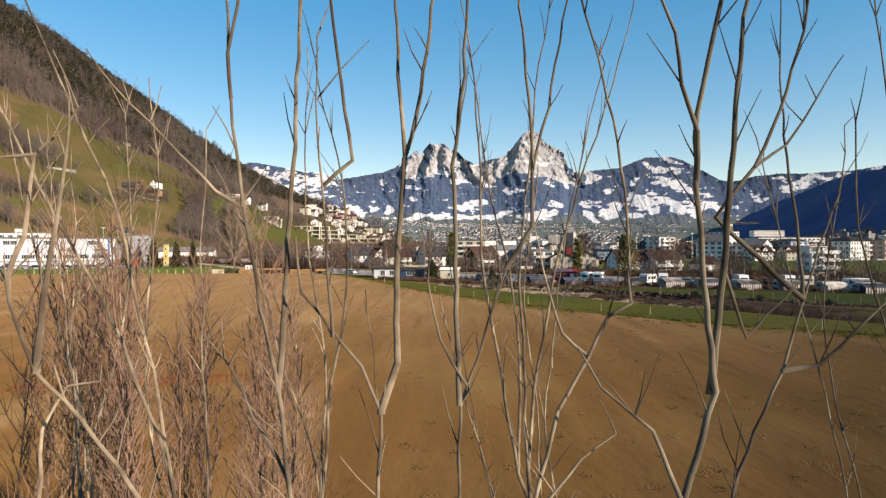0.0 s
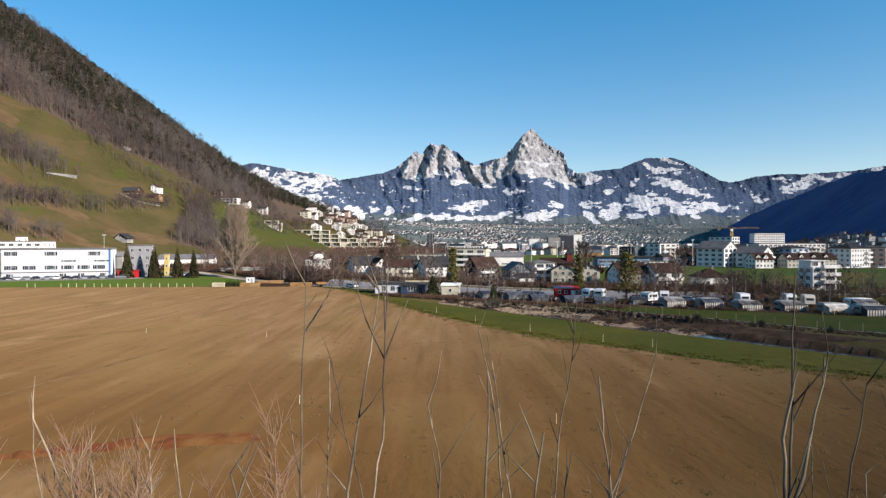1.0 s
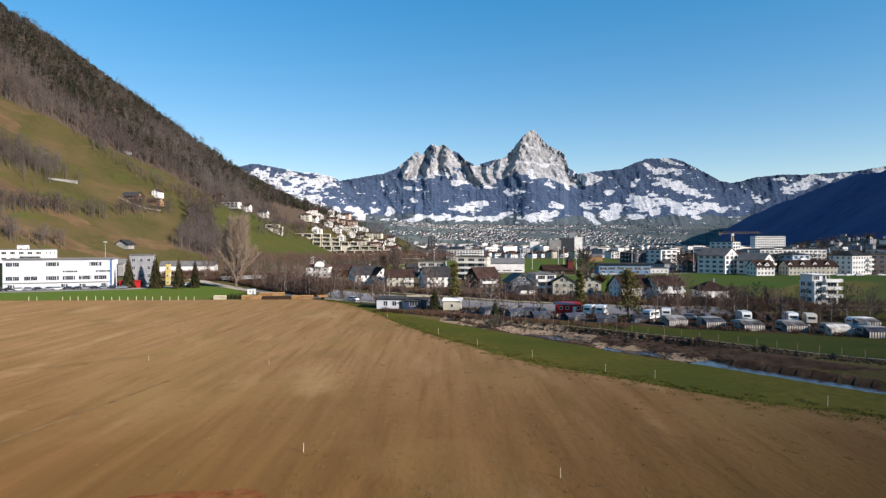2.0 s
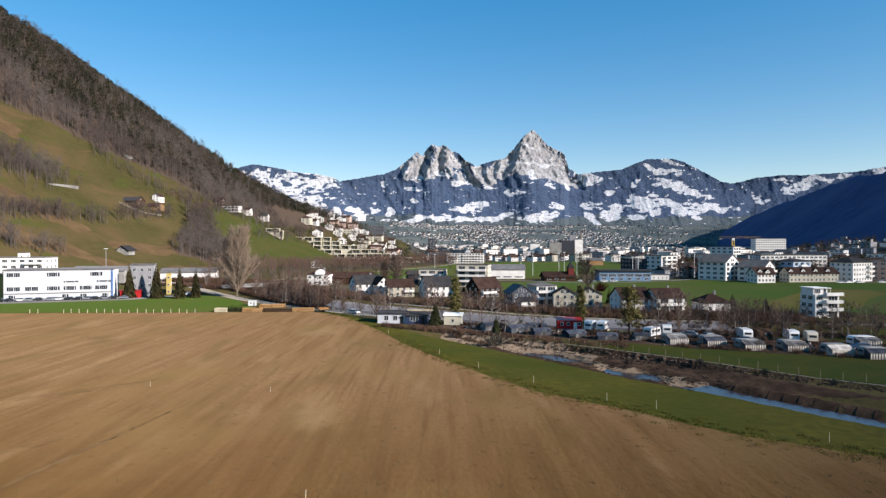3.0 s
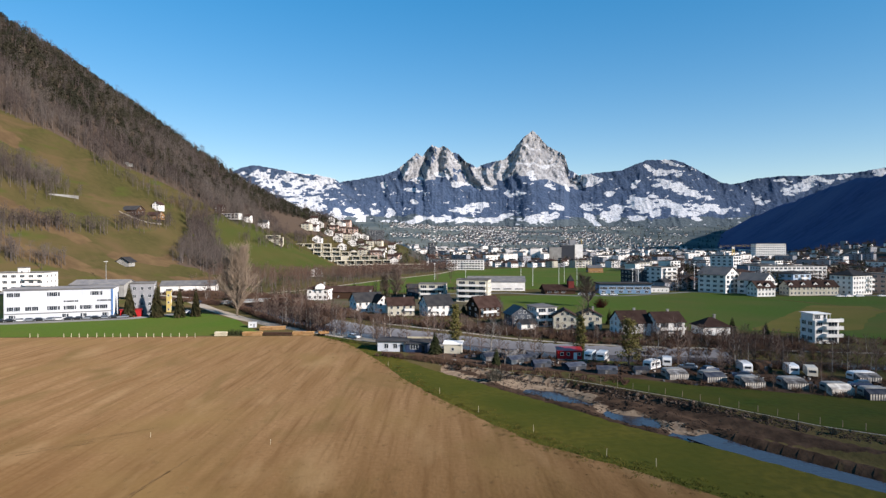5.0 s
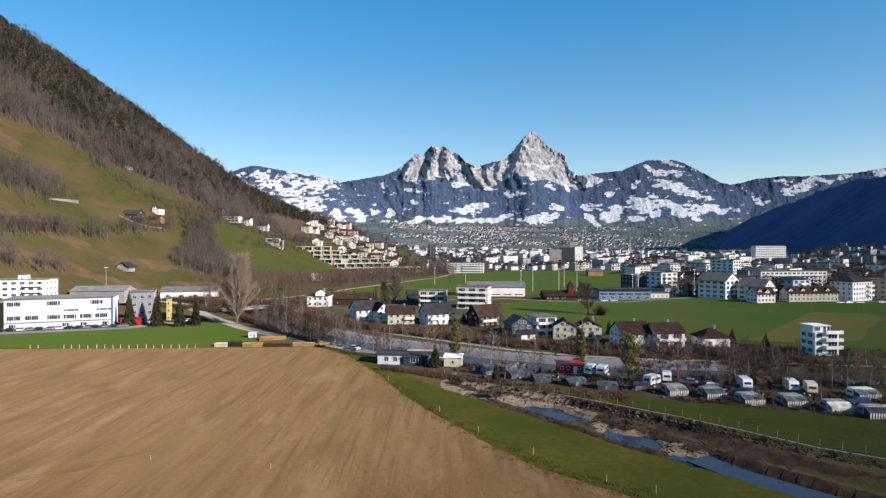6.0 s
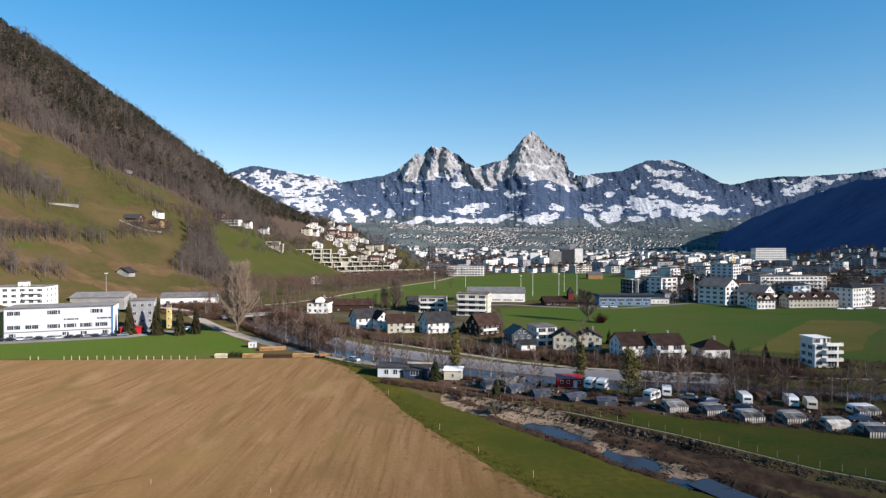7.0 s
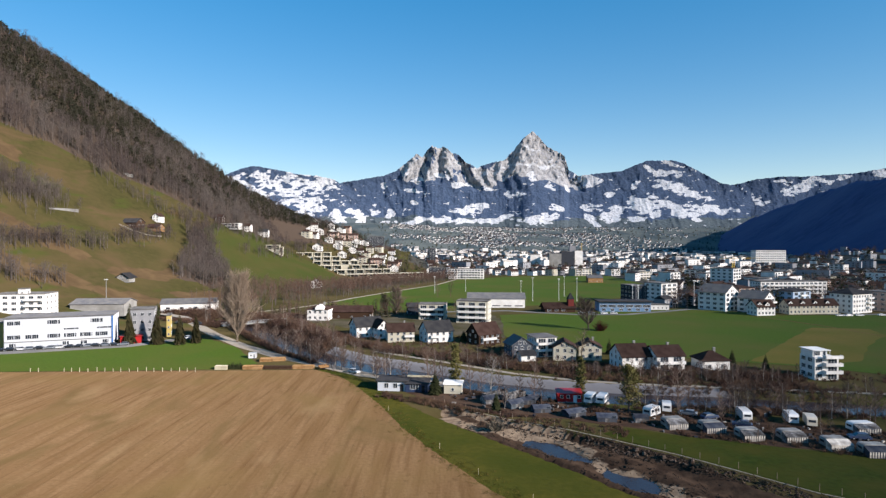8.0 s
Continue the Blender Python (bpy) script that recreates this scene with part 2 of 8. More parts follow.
l_.new(noise_fac(n_, l_, 1.8, 0.25, 0.75, 6.0, stretch=(1, 0.5, 1), turn=-12), bp_.inputs["Height"])
l_.new(bp_.outputs["Normal"], b_.inputs["Normal"])
M["stubble"] = fm


def attr_fac(n, l, name, noise_scale, gain=0.5, lo=0.45, hi=0.55):
    """A mask stored with the mesh, its edge broken up by a noise."""
    at = n.new("ShaderNodeAttribute")
    at.attribute_name = name
    nz = noise_fac(n, l, noise_scale, 0.25, 0.75, 6.0)
    ad = n.new("ShaderNodeMath")
    ad.operation = "MULTIPLY_ADD"
    ad.inputs[1].default_value = gain
    l.new(nz, ad.inputs[0])
    l.new(at.outputs["Fac"], ad.inputs[2])
    mr = n.new("ShaderNodeMapRange")
    mr.inputs["From Min"].default_value, mr.inputs["From Max"].default_value = lo + gain / 2, hi + gain / 2
    l.new(ad.outputs[0], mr.inputs["Value"])
    return mr.outputs["Result"]


# valley floor and hillside: grass, dry slopes, leaf litter under the wood
gm = bpy.data.materials.new("valley_ground")
n_, l_, b_ = nodes_of(gm)
g_ = mixer(n_, l_, noise_fac(n_, l_, 0.25), (0.055, 0.048, 0.018), (0.040, 0.038, 0.014))
g_ = mixer(n_, l_, noise_fac(n_, l_, 0.012, 0.42, 0.60, 6.0), g_, (0.072, 0.055, 0.024))
g_ = mixer(n_, l_, noise_fac(n_, l_, 0.022, 0.55, 0.72, 7.0, stretch=(1, 1, 3), distort=0.6), g_, (0.084, 0.056, 0.029))
g_ = mixer(n_, l_, noise_fac(n_, l_, 0.030, 0.56, 0.68, 7.0, stretch=(1, 0.7, 3)), g_, (0.048, 0.055, 0.014))
g_ = mixer(n_, l_, attr_fac(n_, l_, "dry", 0.05, 0.7), g_, mixer(n_, l_, noise_fac(n_, l_, 0.09, 0.35, 0.65, 7.0), (0.100, 0.066, 0.034), (0.070, 0.046, 0.025)))
g_ = mixer(n_, l_, attr_fac(n_, l_, "green", 0.05, 0.4), g_, mixer(n_, l_, noise_fac(n_, l_, 0.04, 0.35, 0.65, 6.0), (0.040, 0.051, 0.013), (0.055, 0.052, 0.017)))
g_ = mixer(n_, l_, attr_fac(n_, l_, "wood", 0.04, 0.3), g_, (0.066, 0.048, 0.036))
g_ = mixer(n_, l_, attr_fac(n_, l_, "gritty", 0.2, 0.4), g_, mixer(n_, l_, noise_fac(n_, l_, 0.35, 0.35, 0.65, 8.0), (0.066, 0.042, 0.028), (0.028, 0.018, 0.013)))
g_ = mixer(n_, l_, attr_fac(n_, l_, "sand", 0.3, 0.7), g_, mixer(n_, l_, noise_fac(n_, l_, 0.9, 0.35, 0.65, 8.0), (0.23, 0.172, 0.120), (0.14, 0.100, 0.070)))
g_ = mixer(n_, l_, attr_fac(n_, l_, "bank", 0.25, 0.3), g_, (0.1656, 0.1617, 0.1694))
g_ = mixer(n_, l_, attr_fac(n_, l_, "town", 0.02, 0.3), g_, (0.0577, 0.0554, 0.0477))
# far meadow and wood patches, greyed towards blue to paint in haze
g_ = mixer(n_, l_, attr_fac(n_, l_, "distance_haze", 0.004, 0.4), g_, mixer(n_, l_, noise_fac(n_, l_, 0.009, 0.42, 0.58, 8.0, stretch=(1, 0.4, 1)), (0.052, 0.068, 0.074), (0.092, 0.106, 0.102)))
l_.new(g_, b_.inputs["Base Color"])
b_.inputs["Diffuse Roughness"].default_value = 1.0
b_.inputs["Roughness"].default_value, b_.inputs["Specular IOR Level"].default_value = 0.95, 0.02
bp_ = n_.new("ShaderNodeBump")
bp_.inputs["Strength"].default_value, bp_.inputs["Distance"].default_value = 0.6, 0.15
l_.new(noise_fac(n_, l_, 0.8, 0.25, 0.75, 6.0), bp_.inputs["Height"])
l_.new(bp_.outputs["Normal"], b_.inputs["Normal"])
M["ground"] = gm

# far mountains: conifer wood with blue haze in its colour, pale limestone, snow
mm = bpy.data.materials.new("hazy_alpine_slope")
n_, l_, b_ = nodes_of(mm)
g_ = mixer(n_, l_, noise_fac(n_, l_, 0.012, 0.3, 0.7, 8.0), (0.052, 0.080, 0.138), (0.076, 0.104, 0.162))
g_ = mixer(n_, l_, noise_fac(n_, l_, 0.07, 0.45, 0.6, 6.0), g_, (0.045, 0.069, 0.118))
# meadow tone of the lower slopes, paled and blued to paint in haze
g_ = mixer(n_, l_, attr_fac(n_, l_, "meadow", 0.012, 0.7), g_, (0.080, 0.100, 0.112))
rk_ = mixer(n_, l_, noise_fac(n_, l_, 0.016, 0.3, 0.7, 10.0, stretch=(1, 1, 0.8)), (0.40, 0.395, 0.40), (0.29, 0.287, 0.30))
rk_ = mixer(n_, l_, noise_fac(n_, l_, 0.05, 0.50, 0.66, 10.0, stretch=(1, 1, 0.6)), rk_, (0.17, 0.175, 0.19))
rk_ = mixer(n_, l_, noise_fac(n_, l_, 0.02, 0.60, 0.72, 8.0), rk_, (0.36, 0.335, 0.32))
g_ = mixer(n_, l_, attr_fac(n_, l_, "rock", 0.010, 0.7), g_, rk_)
bare_ = g_
g_ = mixer(n_, l_, attr_fac(n_, l_, "snow", 0.060, 0.5, 0.46, 0.54), g_, mixer(n_, l_, noise_fac(n_, l_, 0.02, 0.3, 0.7, 8.0), (0.55, 0.555, 0.575), (0.45, 0.46, 0.485)))
g_ = mixer(n_, l_, noise_fac(n_, l_, 0.11, 0.60, 0.66, 3.0), g_, bare_)
l_.new(g_, b_.inputs["Base Color"])
b_.inputs["Diffuse Roughness"].default_value = 1.0
b_.inputs["Roughness"].default_value, b_.inputs["Specular IOR Level"].default_value = 0.95, 0.02
bp_ = n_.new("ShaderNodeBump")
bp_.inputs["Strength"].default_value, bp_.inputs["Distance"].default_value = 0.6, 9.0
l_.new(noise_fac(n_, l_, 0.045, 0.25, 0.75, 10.0, stretch=(1, 1, 0.8)), bp_.inputs["Height"])
l_.new(bp_.outputs["Normal"], b_.inputs["Normal"])
M["alpine"] = mm
# wood of the right-hand flank, with aerial haze mixed in as navy blue
M["haze_wood"] = surf("haze_wood", (0.046, 0.064, 0.142), (0.030, 0.045, 0.108), 0.03, (0.058, 0.076, 0.150), 0.004, bump=3.0)


# ---- making meshes ----
def mesh_from(name, verts, faces, mats, index=None, smooth=False):
    me = bpy.data.meshes.new(name)
    me.from_pydata([tuple(v) for v in verts], [], [tuple(f) for f in faces])
    for m in (mats if isinstance(mats, (list, tuple)) else [mats]):
        me.materials.append(m)
    if index is not None:
        me.polygons.foreach_set("material_index", index)
    if smooth:
        me.polygons.foreach_set("use_smooth", [True] * len(me.polygons))
    me.update()
    return me


def part(name, me, parent=None, m=None, label=""):
    """One mesh object; under parent where one is given."""
    ob = new(name, me)
    if parent is not None:
        ob.parent = parent
    if m is not None:
        ob.matrix_basis = m
    if label:
        tagged(ob, label=label)
    return ob


def thing(name, m, label, category, group="", kind=""):
    ob = new(name)
    ob.empty_display_size = 0.5
    ob.matrix_basis = m
    return tagged(ob, label=label, category=category, group=group, kind=kind)


class Shape:
    """Collects boxes, prisms, tubes and sheets into one mesh."""

    def __init__(self):
        self.v, self.f, self.i = [], [], []

    def add(self, verts, faces, i=0):
        o = len(self.v)
        self.v += [tuple(p) for p in verts]
        self.f += [tuple(o + k for k in q) for q in faces]
        self.i += [i] * len(faces)
        return self

    def box(self, x0, y0, z0, x1, y1, z1, i=0):
        v = [(x, y, z) for z in (z0, z1) for x, y in ((x0, y0), (x1, y0), (x1, y1), (x0, y1))]
        return self.add(v, [(3, 2, 1, 0), (4, 5, 6, 7), (0, 1, 5, 4), (1, 2, 6, 5), (2, 3, 7, 6), (3, 0, 4, 7)], i)

    def prism(self, profile, axis, a, b, i=0):
        """A closed profile pulled along x (profile in y, z) or y (profile in x, z)."""
        n = len(profile)
        if axis == "x":
            v = [(a, p, q) for p, q in profile] + [(b, p, q) for p, q in profile]
        else:
            v = [(p, a, q) for p, q in profile] + [(p, b, q) for p, q in profile]
        f = [tuple(range(n))[::-1], tuple(range(n, 2 * n))] + [(k, (k + 1) % n, n + (k + 1) % n, n + k) for k in range(n)]
        return self.add(v, f, i)

    def tube(self, pts, radii, n=5, i=0, cap=True):
        pts = [Vector(p) for p in pts]
        o, rings = len(self.v), len(pts)
        for k, p in enumerate(pts):
            d = (pts[min(k + 1, rings - 1)] - pts[max(k - 1, 0)]).normalized()
            s = d.cross(Vector((0.31, 0.95, 0.05))).normalized()
            u = d.cross(s)
            for j in range(n):
                a = 2 * math.pi * j / n
                self.v.append(tuple(p + radii[k] * (math.cos(a) * s + math.sin(a) * u)))
        for k in range(rings - 1):
            for j in range(n):
                j2 = (j + 1) % n
                self.f.append((o + k * n + j, o + k * n + j2, o + (k + 1) * n + j2, o + (k + 1) * n + j))
                self.i.append(i)
        if cap:
            self.f += [tuple(o + j for j in range(n))[::-1], tuple(o + (rings - 1) * n + j for j in range(n))]
            self.i += [i, i]
        return self

    def mesh(self, name, mats, smooth=False):
        return mesh_from(name, self.v, self.f, mats, self.i, smooth)


# ---- lie of the land ----
LATTICE = np.random.RandomState(5).rand(256, 256)


def value_noise(x, y):
    xi, yi = np.floor(x).astype(int), np.floor(y).astype(int)
    fx, fy = x - xi, y - yi
    fx, fy = fx * fx * (3 - 2 * fx), fy * fy * (3 - 2 * fy)
    a, b = LATTICE[xi % 256, yi % 256], LATTICE[(xi + 1) % 256, yi % 256]
    c, d = LATTICE[xi % 256, (yi + 1) % 256], LATTICE[(xi + 1) % 256, (yi + 1) % 256]
    return (a * (1 - fx) + b * fx) * (1 - fy) + (c * (1 - fx) + d * fx) * fy


def fbm(x, y, octaves=5):
    """Fractal noise about zero, within about one half."""
    total, amp = 0.0, 0.5
    for k in range(octaves):
        total = total + amp * (value_noise(x * 2 ** k + 17.3 * k, y * 2 ** k - 9.1 * k) - 0.5)
        amp *= 0.5
    return total


def smooth01(a, b, x):
    t = np.clip((x - a) / (b - a), 0, 1)
    return t * t * (3 - 2 * t)


def line_dist(x, y, pts):
    """Distance to a polyline, and the side: positive to its left."""
    best, side = np.full(np.shape(x), 1e9), np.zeros(np.shape(x))
    for (ax, ay), (bx, by) in zip(pts[:-1], pts[1:]):
        dx, dy = bx - ax, by - ay
        t = np.clip(((x - ax) * dx + (y - ay) * dy) / (dx * dx + dy * dy), 0, 1)
        d = np.hypot(x - ax - t * dx, y - ay - t * dy)
        s = np.sign(dx * (y - ay) - dy * (x - ax))
        side = np.where(d < best, s, side)
        best = np.minimum(best, d)
    return best, side


RIVER = [(-260, 372), (-180, 352), (-125, 330), (-97, 303), (-75, 266), (-55, 236), (-37, 215), (-11, 197), (11, 181.5), (32, 172), (53, 166.5), (78, 163), (92, 160), (107, 157), (140, 149), (230, 130), (400, 80)]
BROOK = [(4, 141), (16, 131), (27, 121), (37, 107), (43.8, 94), (57.5, 77), (78, 57), (110, 36), (160, 14)]
CAMP_EDGE = [(-20, 172), (-3.6, 157), (15.8, 142), (28, 134.5), (37, 127), (47.5, 118), (55, 110), (64, 100), (72, 94.5), (90, 82), (130, 58)]


def hill_uv(x, y):
    """Across and along the foot of the hillside."""
    rx, ry = x + 170, y - 450
    return -0.960 * rx + 0.279 * ry, 0.279 * rx + 0.960 * ry


def wood_edge(v):
    return np.clip(243 - 0.60 * v, 95, 270)


def height(x, y, parts=False):
    x, y = np.asarray(x, float), np.asarray(y, float)
    u, v = hill_uv(x, y)
    u = u + 12 * fbm(x / 90, y / 90, 3)
    up = np.interp(u, [-50, -10, 20, 57, 82, 120, 140, 196, 340, 575, 900, 2500], [0, 0, 6, 21, 36, 59, 72, 116, 238, 460, 740, 1900])
    up = up * (1 - 0.30 * smooth01(560, 1100, y)) * smooth01(-300, 180, v + 470)
    db = -0.413 * (x + 643) + 0.911 * (y - 884)
    cap = 352 - 0.57 * (x + 643) - 0.62 * db
    cap = np.where(x < -643, 352 - 0.25 * (x + 643) - 0.62 * db, cap)
    cap = cap - np.interp(x, [-720, -621, -598, -516, -454, -376, -289, -233, -152, -100], [400, 310, 120, 63, 60, 104, 130, 112, 44, 24])
    cap = np.maximum(cap, 0)
    if parts:
        return up, cap
    k = 18.0
    w = np.clip(0.5 + 0.5 * (cap - up) / k, 0, 1)
    hill = np.maximum(up * w + cap * (1 - w) - k * w * (1 - w), 0)
    hill = hill + np.minimum(hill, 20) / 20 * 5 * fbm(x / 40, y / 40, 4)
    far = 95 * smooth01(2300, 3700, y) + 60 * smooth01(3300, 4300, y) + 40 * smooth01(1500, 2800, y) * smooth01(500, -900, x)
    z = np.maximum(hill, far) + 27 * np.exp(-((x - 720) / 120) ** 2 - ((y - 970) / 120) ** 2)
    d, s = line_dist(x, y, RIVER)
    d = d / np.interp(x, [0, 60, 100], [0.74, 0.68, 0.66])
    z = z - 4.0 * (1 - smooth01(6.0, 17.0, d)) * smooth01(1.0, 0.0, hill / 8)
    d2, s2 = line_dist(x, y, BROOK)
    pools = sum(np.exp(-(((x - a) * 0.62 - (y - b) * 0.78) / (1.5 * r)) ** 2 - (((x - a) * 0.78 + (y - b) * 0.62) / (0.62 * r)) ** 2) for a, b, r in ((22.5, 126, 5), (27.5, 120, 2.6), (36, 107.5, 5.4)))
    chan = smooth01(102, 96, y)
    z = z - (1 - smooth01(2.5 - 0.2 * chan, 8.5 - 3.6 * chan, d2)) * (0.55 + 1.35 * pools + 1.5 * chan + (2.0 - 1.5 * chan) * fbm(x / 4, y / 4, 5))
    de, se = line_dist(x, y, CAMP_EDGE)
    z = z - (0.9 + 0.9 * smooth01(36, 30, x)) * smooth01(0.5, 4.0 - 2.2 * smooth01(36, 30, x), de) * (se < 0) * smooth01(5.5, 8.0, d2) * smooth01(12.0, 9.5, d2)
    return z


def at(x, y, rz=0.0, dz=0.0):
    """A pose on the ground."""
    return pose(x, y, float(height(x, y)) + dz, 0, 0, rz)


def axis(*spans):
    return np.unique(np.concatenate([np.arange(a, b, s) for a, b, s in spans]))


def grid_mesh(name, xs, ys, zf, mat, masks=None):
    gx, gy = np.meshgrid(xs, ys)
    gz = zf(gx, gy)
    nx, ny = len(xs), len(ys)
    co = np.stack([gx, gy, gz], -1).reshape(-1, 3)
    a = (np.arange(ny - 1)[:, None] * nx + np.arange(nx - 1)[None, :]).ravel()
    quads = np.stack([a, a + 1, a + 1 + nx, a + nx], -1)
    me = bpy.data.meshes.new(name)
    me.vertices.add(len(co))
    me.vertices.foreach_set("co", co.ravel())
    me.loops.add(quads.size)
    me.loops.foreach_set("vertex_index", quads.ravel())
    me.polygons.add(len(quads))
    me.polygons.foreach_set("loop_start", np.arange(0, quads.size, 4))
    me.polygons.foreach_set("use_smooth", np.ones(len(quads), bool))
    me.materials.append(mat)
    me.update(calc_edges=True)
    for key, fn in (masks or {}).items():
        me.attributes.new(key, "FLOAT", "POINT").data.foreach_set("value", fn(gx, gy, gz).ravel().astype(np.float32))
    return me


def in_poly(x, y, poly):
    inside = np.zeros(np.shape(x), bool)
    for (ax, ay), (bx, by) in zip(poly, poly[1:] + poly[:1]):
        cross = ((ay > y) != (by > y)) & (x < (bx - ax) * (y - ay) / (by - ay + 1e-12) + ax)
        inside ^= cross
    return inside


GULLY = [(-212, 458), (-180, 470), (-176, 498), (-205, 548), (-242, 596), (-256, 584), (-228, 530)]
MEADOW_HIGH = [(-215, 505), (-150, 480), (-90, 640), (-150, 700), (-230, 690), (-250, 620)]
TOWN = [(150, 395), (300, 362), (460, 400), (1300, 1500), (1300, 2300), (-100, 2300), (-60, 1000), (60, 800), (220, 720)]


def wood_mask(x, y, z):
    u, v = hill_uv(x, y)
    u = u + 22 * fbm(x / 60, y / 60, 4)
    m = smooth01(-6, 6, u - wood_edge(v)) * (v < 900)
    return np.maximum(m, in_poly(x, y, GULLY) * 1.0)


def bank_mask(x, y, z):
    d, s = line_dist(x, y, RIVER)
    d = d / np.interp(x, [0, 60, 100], [0.74, 0.68, 0.66])
    return smooth01(5, 7, d) * smooth01(18, 16, d) * (s > 0) * smooth01(-60, -40, x) * (1 - 0.6 * smooth01(60, 90, x))


def grit_mask(x, y, z):
    d, s = line_dist(x, y, BROOK)
    e, se = line_dist(x, y, CAMP_EDGE)
    return np.maximum(smooth01(9, 6.5, d) * (0.55 + 0.45 * smooth01(80, 100, y)), smooth01(11.5, 9, e) * (se < 0) * smooth01(15, 13, d) * (x > 8))


def dry_mask(x, y, z):
    """Withered brown strips of the slope."""
    m = np.zeros(np.shape(x))
    for pts, wdt in (([(-340, 405), (-300, 412), (-262, 420)], 9), ([(-235, 428), (-222, 450), (-214, 470)], 9), ([(-275, 360), (-240, 378), (-190, 400)], 10), ([(-400, 470), (-372, 500)], 14), ([(-190, 428), (-168, 452), (-160, 470)], 11)):
        m = np.maximum(m, 1.0 - line_dist(x, y, pts)[0] / (2 * wdt))
    return m


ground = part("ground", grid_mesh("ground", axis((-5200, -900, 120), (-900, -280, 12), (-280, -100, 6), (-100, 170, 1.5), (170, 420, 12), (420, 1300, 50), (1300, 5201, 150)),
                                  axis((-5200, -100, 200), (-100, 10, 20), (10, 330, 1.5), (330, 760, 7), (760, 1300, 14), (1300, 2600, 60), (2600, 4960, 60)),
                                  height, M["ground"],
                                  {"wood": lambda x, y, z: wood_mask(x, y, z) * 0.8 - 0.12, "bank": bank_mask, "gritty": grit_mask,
                                   "sand": lambda x, y, z: np.clip(np.maximum(1.05 - line_dist(x, y, [(0, 143), (12, 136), (26, 130.5)])[0] / 4.5, np.maximum(1.1 - line_dist(x, y, [(0, 152.5), (14.5, 141.2), (27, 133.4)])[0] / 2.6, 0.95 - line_dist(x, y, [(28, 126), (29, 119), (34, 112), (43, 99)])[0] / 4.6)), 0, 1) + 0.5 * fbm(x / 3, y / 3, 4),
                                   "dry": dry_mask,
                                   "green": lambda x, y, z: in_poly(x, y, MEADOW_HIGH) * 1.0,
                                   "town": lambda x, y, z: in_poly(x, y, TOWN) * 0.9,
                                   "distance_haze": lambda x, y, z: smooth01(1900, 2500, y)}))
tagged(ground, "winter valley floor of grass and earth rising to a hillside", "ground", kind="structure")


def outline(pts, step=4.0, rough=0.5, seed=1):
    """A polygon with its sides broken up."""
    rnd = random.Random(seed)
    out = []
    for (ax, ay), (bx, by) in zip(pts, pts[1:] + pts[:1]):
        k = max(1, int(math.hypot(bx - ax, by - ay) / step))
        for j in range(k):
            t = j / k
            jit = rough if j else rough * 0.3
            out.append((ax + (bx - ax) * t + rnd.uniform(-jit, jit), ay + (by - ay) * t + rnd.uniform(-jit, jit)))
    return out


def sheet(name, pts, z, mat, label, category, step=4.0, rough=0.5, seed=1):
    """A thin layer of ground cover with a broken edge."""
    ring = outline(pts, step, rough, seed)
    bm = bmesh.new()
    lo = [bm.verts.new((x, y, -0.3)) for x, y in ring]
    hi = [bm.verts.new((x, y, z)) for x, y in ring]
    bm.faces.new(hi)
    for k in range(len(ring)):
        bm.faces.new((lo[k - 1], lo[k], hi[k], hi[k - 1]))
    bmesh.ops.recalc_face_normals(bm, faces=bm.faces)
    bmesh.ops.triangulate(bm, faces=[f for f in bm.faces if len(f.verts) > 4])
    me = bpy.data.meshes.new(name)
    bm.to_mesh(me)
    bm.free()
    me.materials.append(mat)
    return tagged(part(name, me), label, category, kind="structure")


def ribbon(name, pts, width, z, mat, label, category, thick=0.25, drape=False):
    """A road or path along a line."""
    s = Shape()
    dense = []
    for (ax, ay), (bx, by) in zip(pts[:-1], pts[1:]):
        k = max(1, int(math.hypot(bx - ax, by - ay) / 6))
        dense += [(ax + (bx - ax) * j / k, ay + (by - ay) * j / k) for j in range(k)]
    dense.append(pts[-1])
    n = len(dense)
    for k, (x, y) in enumerate(dense):
        (ax, ay), (bx, by) = dense[max(k - 1, 0)], dense[min(k + 1, n - 1)]
        l = math.hypot(bx - ax, by - ay)
        nx, ny = -(by - ay) / l * width / 2, (bx - ax) / l * width / 2
        zz = z + (float(height(x, y)) if drape else 0)
        s.v += [(x + nx, y + ny, zz - thick), (x + nx, y + ny, zz), (x - nx, y - ny, zz), (x - nx, y - ny, zz - thick)]
    for k in range(n - 1):
        a, b = 4 * k, 4 * k + 4
        for j in range(3):
            s.f.append((a + j, b + j, b + j + 1, a + j + 1))
            s.i.append(0)
    ob = part(name, s.mesh(name, mat))
    return tagged(ob, label, category, kind="structure")


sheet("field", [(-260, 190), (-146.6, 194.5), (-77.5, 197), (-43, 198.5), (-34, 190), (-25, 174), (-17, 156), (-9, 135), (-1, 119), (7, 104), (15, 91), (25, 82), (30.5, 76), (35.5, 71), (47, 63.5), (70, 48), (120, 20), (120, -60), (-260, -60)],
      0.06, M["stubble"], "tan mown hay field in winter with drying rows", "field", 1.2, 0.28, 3)
